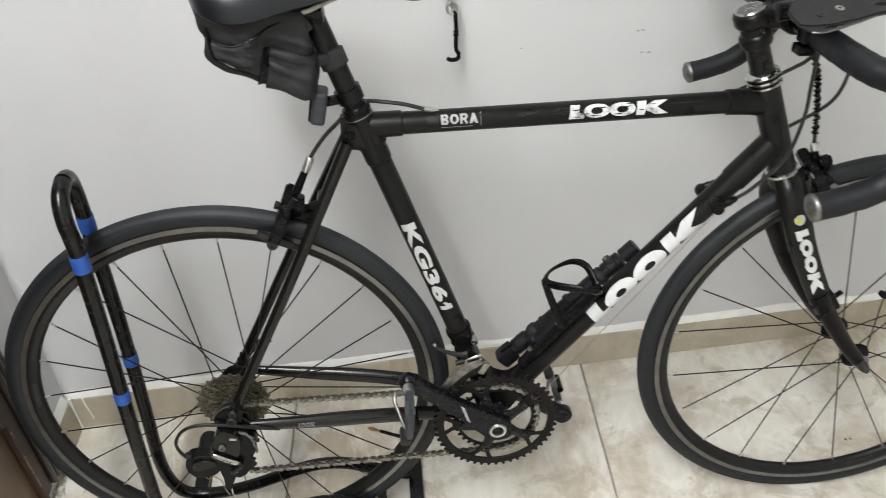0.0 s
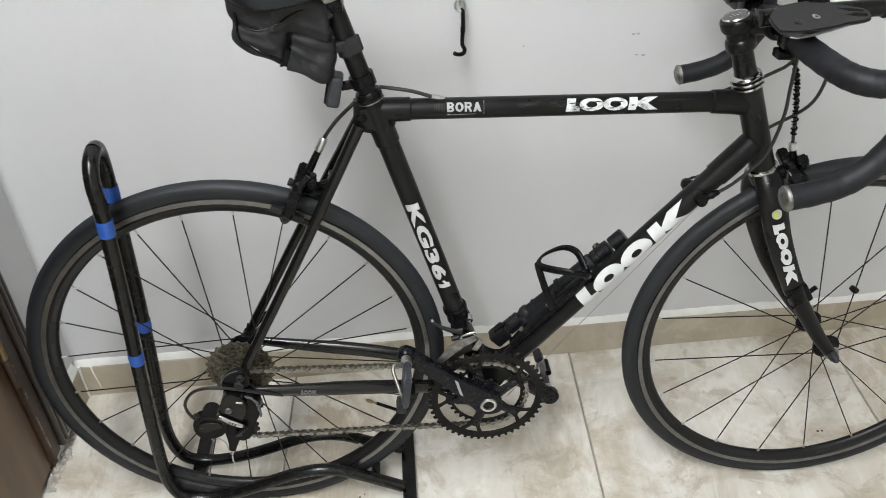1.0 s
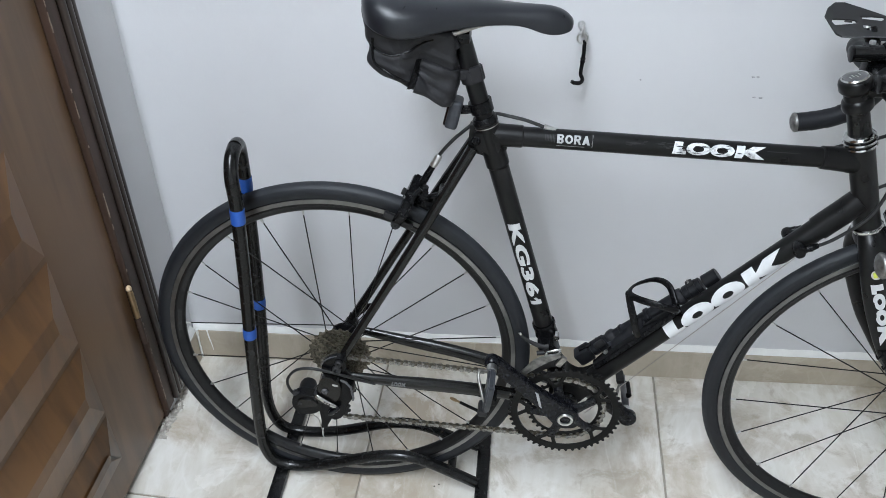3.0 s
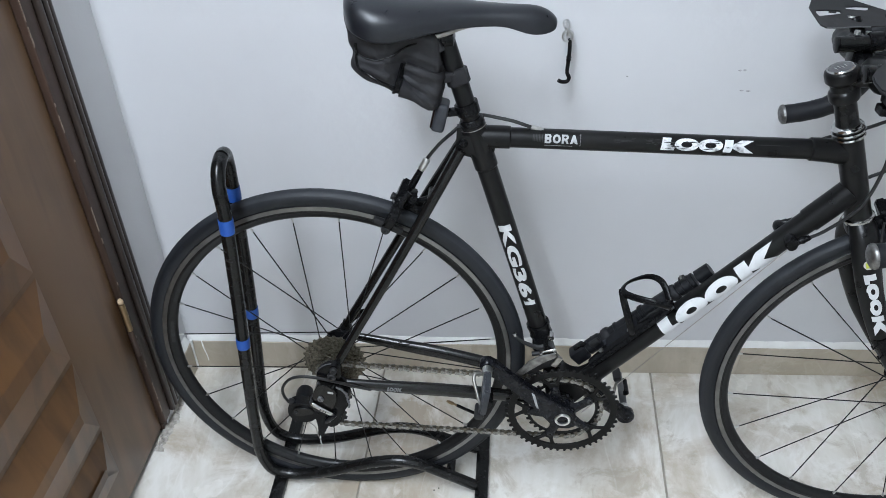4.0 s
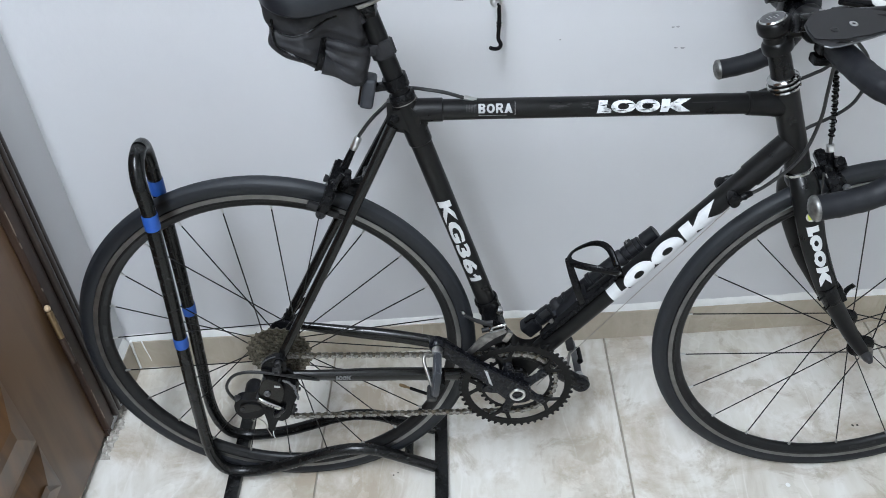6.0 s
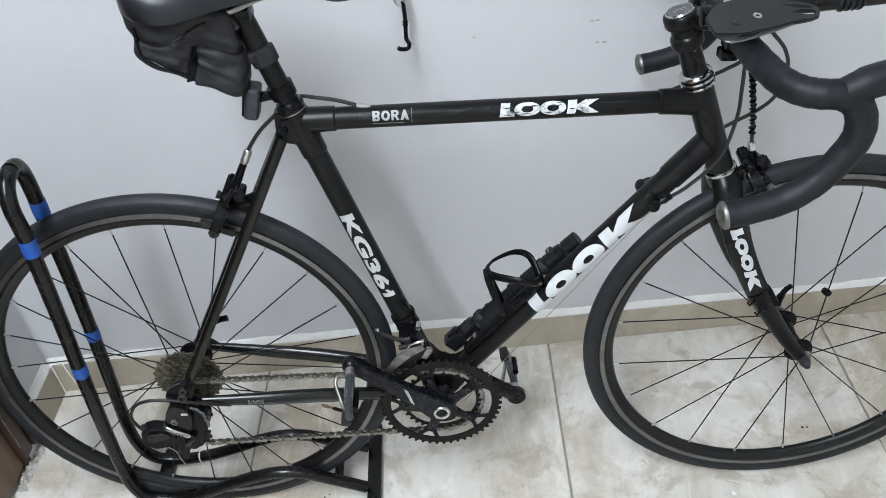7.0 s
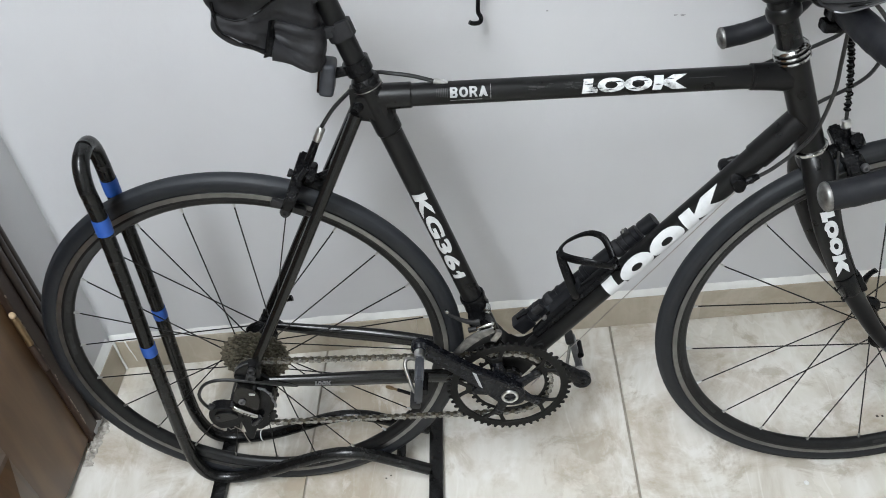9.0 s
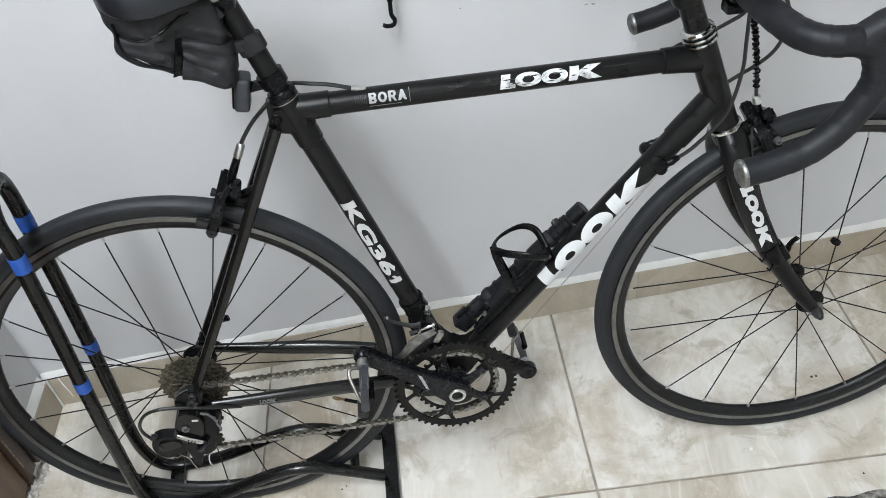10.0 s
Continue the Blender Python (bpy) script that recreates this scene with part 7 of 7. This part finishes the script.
part("pump_clip", box(bmesh.new(), on_pump(0.300, 0.0150), (0.012, 0.010, 0.007), 0.002, PUMP_TURN), "dusty", pump)
part("clip_pin", lathe(bmesh.new(), [(0, -0.004), (0.0018, -0.004), (0.0018, 0.004), (0, 0.004)], on_pump(0.300, 0.0185), (0, 1, 0), 8), "steel", pump)
part("dust_cap", box(bmesh.new(), on_pump(0.112, 0.010, -0.012), (0.020, 0.008, 0.012), 0.003, PUMP_TURN), "dusty", pump, "grey worn cap")

# ---- saddle bag ----
bag = tagged(new("saddle_bag"), "black nylon saddle bag strapped under the saddle", "bag")
bag.matrix_basis = bike.matrix_basis.copy()
outline = [(0.0620, 0.612), (0.0610, 0.590), (0.0655, 0.568), (0.0660, 0.551), (0.0735, 0.5405), (0.0880, 0.5320), (0.1060, 0.5225), (0.1250, 0.5120), (0.1550, 0.4990), (0.1740, 0.4875), (0.1830, 0.4880), (0.1868, 0.5060), (0.1890, 0.5260), (0.1885, 0.5460), (0.1850, 0.5700), (0.1820, 0.592), (0.110, 0.610)]
bm = bmesh.new()
rings = []
for y, sc in ((-0.0485, 0.18), (-0.0480, 0.50), (-0.046, 0.80), (-0.043, 0.90), (-0.036, 0.97), (-0.020, 1.0), (0.0, 1.0), (0.020, 1.0), (0.036, 0.97), (0.043, 0.90), (0.046, 0.80), (0.0480, 0.50), (0.0485, 0.18)):
    cx, cz = 0.125, 0.552
    ring = []
    for x, z in outline:
        w = 1.0 - 0.35 * max(0.0, (x - 0.12) / 0.07)      # narrower towards the post
        dent = 0.003 * noise.noise((x * 40, y * 40, z * 40))
        ring.append(bm.verts.new((cx + (x - cx) * sc + dent, y * w, cz + (z - cz) * sc + dent)))
    rings.append(ring)
for a, b in zip(rings, rings[1:]):
    for k in range(len(a)):
        j = (k + 1) % len(a)
        bm.faces.new((a[k], a[j], b[j], b[k]))
bm.faces.new(rings[0][::-1])
bm.faces.new(rings[-1])
bmesh.ops.recalc_face_normals(bm, faces=bm.faces)
bmesh.ops.subdivide_edges(bm, edges=bm.edges[:], cuts=5, use_grid_fill=True, smooth=0.4)
bm.normal_update()
for v in bm.verts:
    x, y, z = v.co
    # sagging folds running down and forward, and fine puckers
    u, w = x * 0.88 + z * 0.47, -x * 0.47 + z * 0.88
    fold = noise.noise((u * 15, y * 10, w * 48)) * 0.0040 + noise.noise((u * 55, y * 20, w * 26 + 7)) * 0.0016
    v.co += v.normal * (fold - 0.0030 * max(0.0, noise.noise((x * 22 + 4, y * 12, z * 22))))


def from_line(x, z, a, b):
    """Distance in the side plane to the stretch a-b."""
    dx, dz = b[0] - a[0], b[1] - a[1]
    k = max(0.0, min(1.0, ((x - a[0]) * dx + (z - a[1]) * dz) / (dx * dx + dz * dz)))
    return math.hypot(x - a[0] - k * dx, z - a[1] - k * dz)


FLAP = [(0.0715, 0.574), (0.0880, 0.566), (0.1040, 0.564), (0.1240, 0.570), (0.1410, 0.579), (0.1560, 0.584)]
FOLDS = [((0.144, 0.569), (0.190, 0.550), 0.0034, 0.0042), ((0.142, 0.549), (0.189, 0.531), 0.0030, 0.0036), ((0.140, 0.533), (0.180, 0.512), 0.0026, 0.0040), ((0.082, 0.553), (0.118, 0.541), 0.0026, 0.0050), ((0.090, 0.540), (0.122, 0.527), 0.0022, 0.0036), ((0.150, 0.517), (0.176, 0.496), 0.0024, 0.0034)]
for v in bm.verts:
    if v.co.y < -0.012:
        x, z = v.co.x, v.co.z
        lift = sum(0.75 * h * math.exp(-(from_line(x, z, a, b) / w / 0.75) ** 2) for a, b, h, w in FOLDS)
        lift -= 0.0030 * math.exp(-(min(from_line(x, z, a, b) for a, b in zip(FLAP, FLAP[1:])) / 0.0030) ** 2)
        v.co += v.normal * lift
bm.normal_update()


def patch(planes, lift, thick):
    """A layer of cloth laid on the side of the bag, cut to shape along planes (point, outward normal)."""
    q = bm.copy()
    bmesh.ops.delete(q, geom=[f for f in q.faces if f.calc_center_median().y > -0.012], context="FACES")
    for co, no in planes:
        bmesh.ops.bisect_plane(q, geom=q.verts[:] + q.edges[:] + q.faces[:], plane_co=co, plane_no=no, clear_outer=True)
    q.normal_update()
    for v in q.verts:
        v.co += v.normal * lift
    bmesh.ops.solidify(q, geom=q.faces[:], thickness=-thick)
    return q


panel = patch([((0.136, 0, 0.535), (-1, 0, 0.25)), ((0.145, 0, 0.556), (0.36, 0, 0.93))], 0.0010, 0.0028)
strap = patch([((0.1270, 0, 0.535), (-1, 0, 0.25)), ((0.1345, 0, 0.535), (1, 0, -0.25)), ((0.13, 0, 0.557), (0, 0, 1)), ((0.13, 0, 0.5195), (0, 0, -1))], 0.0016, 0.0026)
near = [v.co.copy() for v in bm.verts if v.co.y < -0.012]


def on_side(x, z):
    c = min(near, key=lambda q: (q.x - x) ** 2 + (q.z - z) ** 2)
    return (x, c.y - 0.0006, z)


part("bag_body", bm, "nylon", bag, "sagging creased black nylon body", angle=80)
seam = [(0.0760, 0.586), (0.0755, 0.566), (0.0790, 0.5520), (0.0900, 0.5445), (0.1060, 0.5360), (0.1270, 0.5250)]
part("piping", tube(spline([on_side(*q) for q in seam], 6), 0.0018, 8), "plastic", bag, "dark piping along the seam")
part("piping", tube(spline([on_side(*q) for q in FLAP], 6), 0.0014, 8), "plastic", bag, "dark piping under the top flap")
part("side_panel", panel, "sheen", bag, "stitched overlapping side panel", angle=60)
part("side_strap", strap, "plastic", bag, "dark webbing strap", angle=60)
bm = bmesh.new()
lathe(bm, [(0.0140, -0.009), (0.0172, -0.009), (0.0175, 0.009), (0.0140, 0.009)], Vector(ST0) + pd * 0.075, pd, 20, closed=True)
box(bm, (0.2150, -0.0135, 0.5325), (0.017, 0.010, 0.022), 0.003, pose(0, 0, 0, 0, -17, 0))
box(bm, (0.1930, -0.004, 0.5290), (0.026, 0.024, 0.014), 0.003, pose(0, 0, 0, 0, -10, 0))
part("post_strap", bm, "nylon", bag, "black hook-and-loop strap round the post")
bm = box(bmesh.new(), (0.1750, -0.020, 0.5800), (0.032, 0.008, 0.022), 0.003, pose(0, 0, 0, 0, 60, 0))
box(bm, (0.1480, -0.022, 0.5900), (0.020, 0.006, 0.016), 0.002)
part("rail_strap", bm, "nylon", bag)

# ---- stand ----
stand = tagged(new("bicycle_stand"), "black tubular steel rear-wheel bicycle stand with blue tape bands", "bicycle stand")
right = spline([(-0.1410, 0.0080, 0.7340), (-0.1400, -0.0150, 0.7260), (-0.1385, -0.0300, 0.7000), (-0.1375, -0.0330, 0.6450), (-0.1430, -0.0400, 0.5000), (-0.1500, -0.0440, 0.3800), (-0.1580, -0.0450, 0.2500), (-0.1640, -0.0450, 0.1300), (-0.1620, -0.0450, 0.0800), (-0.1480, -0.0450, 0.0400), (-0.1200, -0.0450, 0.0270), (-0.0850, -0.0450, 0.0280),
                (-0.0300, -0.0450, 0.0440), (0.0200, -0.0450, 0.0660), (0.0650, -0.0450, 0.0830), (0.1080, -0.0450, 0.0910), (0.1500, -0.0450, 0.0840), (0.2000, -0.0450, 0.0590), (0.2570, -0.0450, 0.0270)], 6)
left = spline([(-0.1410, 0.0080, 0.7340), (-0.1440, 0.0300, 0.7260), (-0.1470, 0.0430, 0.7000), (-0.1485, 0.0450, 0.6450), (-0.1530, 0.0440, 0.5000), (-0.1590, 0.0430, 0.3800), (-0.1680, 0.0430, 0.2500), (-0.1760, 0.0430, 0.1400), (-0.1730, 0.0430, 0.0800), (-0.1580, 0.0430, 0.0400), (-0.1300, 0.0430, 0.0240), (-0.0900, 0.0430, 0.0230),
               (-0.0400, 0.0430, 0.0330), (0.0080, 0.0430, 0.0500), (0.0600, 0.0430, 0.0710), (0.1050, 0.0430, 0.0800), (0.1480, 0.0430, 0.0750), (0.1940, 0.0430, 0.0540), (0.2570, 0.0430, 0.0270)], 6)
part("side_tube", tube(right, 0.0108, 16), "paint", stand, "bent black steel tube")
part("side_tube", tube(left, 0.0108, 16), "paint", stand, "bent black steel tube")
part("cross_tube", tube([(0.2080, -0.045, 0.049), (0.2080, 0.042, 0.048)], 0.0085, 12), "paint", stand)
for x0, x1, y0, y1 in ((-0.1330, -0.1310, -0.135, 0.150), (0.2700, 0.2700, -0.140, 0.104)):
    c = ((x0 + x1) / 2, (y0 + y1) / 2, 0.0085)
    m = pose(0, 0, 0, 0, 0, -math.degrees(math.atan2(x1 - x0, y1 - y0)))
    part("floor_bar", box(bmesh.new(), c, (0.026, y1 - y0, 0.017), 0.003, m), "paint", stand, "flat black steel floor bar")
for x, s, z in ((-0.1340, -0.045, 0.016), (-0.1360, 0.043, 0.014)):
    part("weld_tab", box(bmesh.new(), (x, s, 0.020), (0.016, 0.012, 0.016), 0.003), "paint", stand)


bm = lathe(bmesh.new(), [(0, -0.030), (0.0160, -0.030), (0.0185, -0.026), (0.0190, 0.014), (0.0160, 0.022), (0.008, 0.025), (0, 0.025)], (-0.1305, 0.158, 0.0192), (0, 1, 0), 24)
part("end_cap", bm, "tape", stand, "rounded black rubber foot cap")
tag = left[6 * 11 + 3]
part("weld_ring", lathe(bmesh.new(), [(0.0105, -0.0014), (0.0112, -0.0010), (0.0112, 0.0010), (0.0105, 0.0014)], tag, (left[6 * 11 + 4] - tag), 18, closed=True), "pale", stand, "thin pale scratch round the tube")


def band_at(path, z, h, r=0.0114):
    for a, b in zip(path[6:], path[7:]):
        if a.z >= z >= b.z:
            c, d = lerp(a, b, (a.z - z) / (a.z - b.z)), (b - a).normalized()
            return part("tape_band", lathe(bmesh.new(), [(0.0106, -h / 2), (r, -h / 2), (r + 0.0003, 0), (r, h / 2), (0.0106, h / 2)], c, d, 18, closed=True), "blue", stand, "blue tape band")


band_at(right, 0.637, 0.026)
band_at(right, 0.395, 0.022)
band_at(left, 0.644, 0.026)
band_at(left, 0.385, 0.022)

# ---- small things on the floor ----
mat_ob = tagged(new("doormat"), "dark speckled shaggy floor mat with a ragged edge", "mat")
bm = bmesh.new()
n, mrows = 60, []
for j in range(30):
    row = []
    for i in range(n):
        x = 0.86 + 0.62 * i / (n - 1)
        y = -0.195 - 0.03 * (x - 0.9) - 0.40 * j / 29
        edge = 0.010 * noise.noise((x * 22, 0.3, 0)) if j == 0 else 0.0
        row.append(bm.verts.new((x, y + edge, 0.001 if j in (0, 29) or i in (0, n - 1) else 0.010 + 0.004 * noise.noise((x * 60, y * 60, 0)))))
    mrows.append(row)
for a, b in zip(mrows, mrows[1:]):
    for i in range(n - 1):
        bm.faces.new((a[i], a[i + 1], b[i + 1], b[i]))
part("mat_pile", bm, "mat", mat_ob)
bm = bmesh.new()
rnd = random.Random(9)
for x, y, r in ((0.9355, -0.0850, 0.0045),):
    lathe(bm, [(0, 0.0016), (r * 0.7, 0.0014), (r, 0.0004), (r, 0.0002), (0, 0.0002)], (x, y, 0), (0, 0, 1), 16)
tagged(part("paint_drop", bm, "wall_edge"), "dried white paint drop on the floor tile", "paint drop")
for x, y, r in ((1.1153, 0.0496, 0.0028), (1.1248, 0.0498, 0.0024), (1.108, -0.166, 0.0020), (0.1757, -0.0446, 0.0018), (0.1843, -0.0390, 0.0016)):
    bm = lathe(bmesh.new(), [(0, 0.0012), (r * 0.7, 0.0010), (r, 0.0003), (0, 0.0002)], (x, y, 0), (0, 0, 1), 10)
    tagged(part("dirt_speck", bm, "speck"), "small dark speck of dirt on the tile", "dirt", "specks of dirt on the floor")

# ---- floor tiles, each its own piece ----
SKEW = -0.0265
ang = math.atan(SKEW)
S = 0.6135
bm = bmesh.new()
box(bm, (0, 0, -0.003), (S - 0.0044, S - 0.0044, 0.006), 0.0009, None, 1)
me = bpy.data.meshes.new("tile")
bm.to_mesh(me)
bm.free()
me.materials.append(M["tile"])
O_X, O_Y = 0.6360, -0.1215
for i in range(-3, 4):
    for j in range(-5, 2):
        u, v = (i + 0.5) * S, (j + 0.5) * S
        x, y = O_X + u * math.cos(ang) - v * math.sin(ang), O_Y + u * math.sin(ang) + v * math.cos(ang)
        if i <= -2:
            y -= 0.034
        if x < WEST - 0.7 or x > EAST + 0.4 or y < SOUTH - 0.4:
            continue
        shared("tile", me, floor, pose(x, y, 0, 0, 0, math.degrees(ang)))
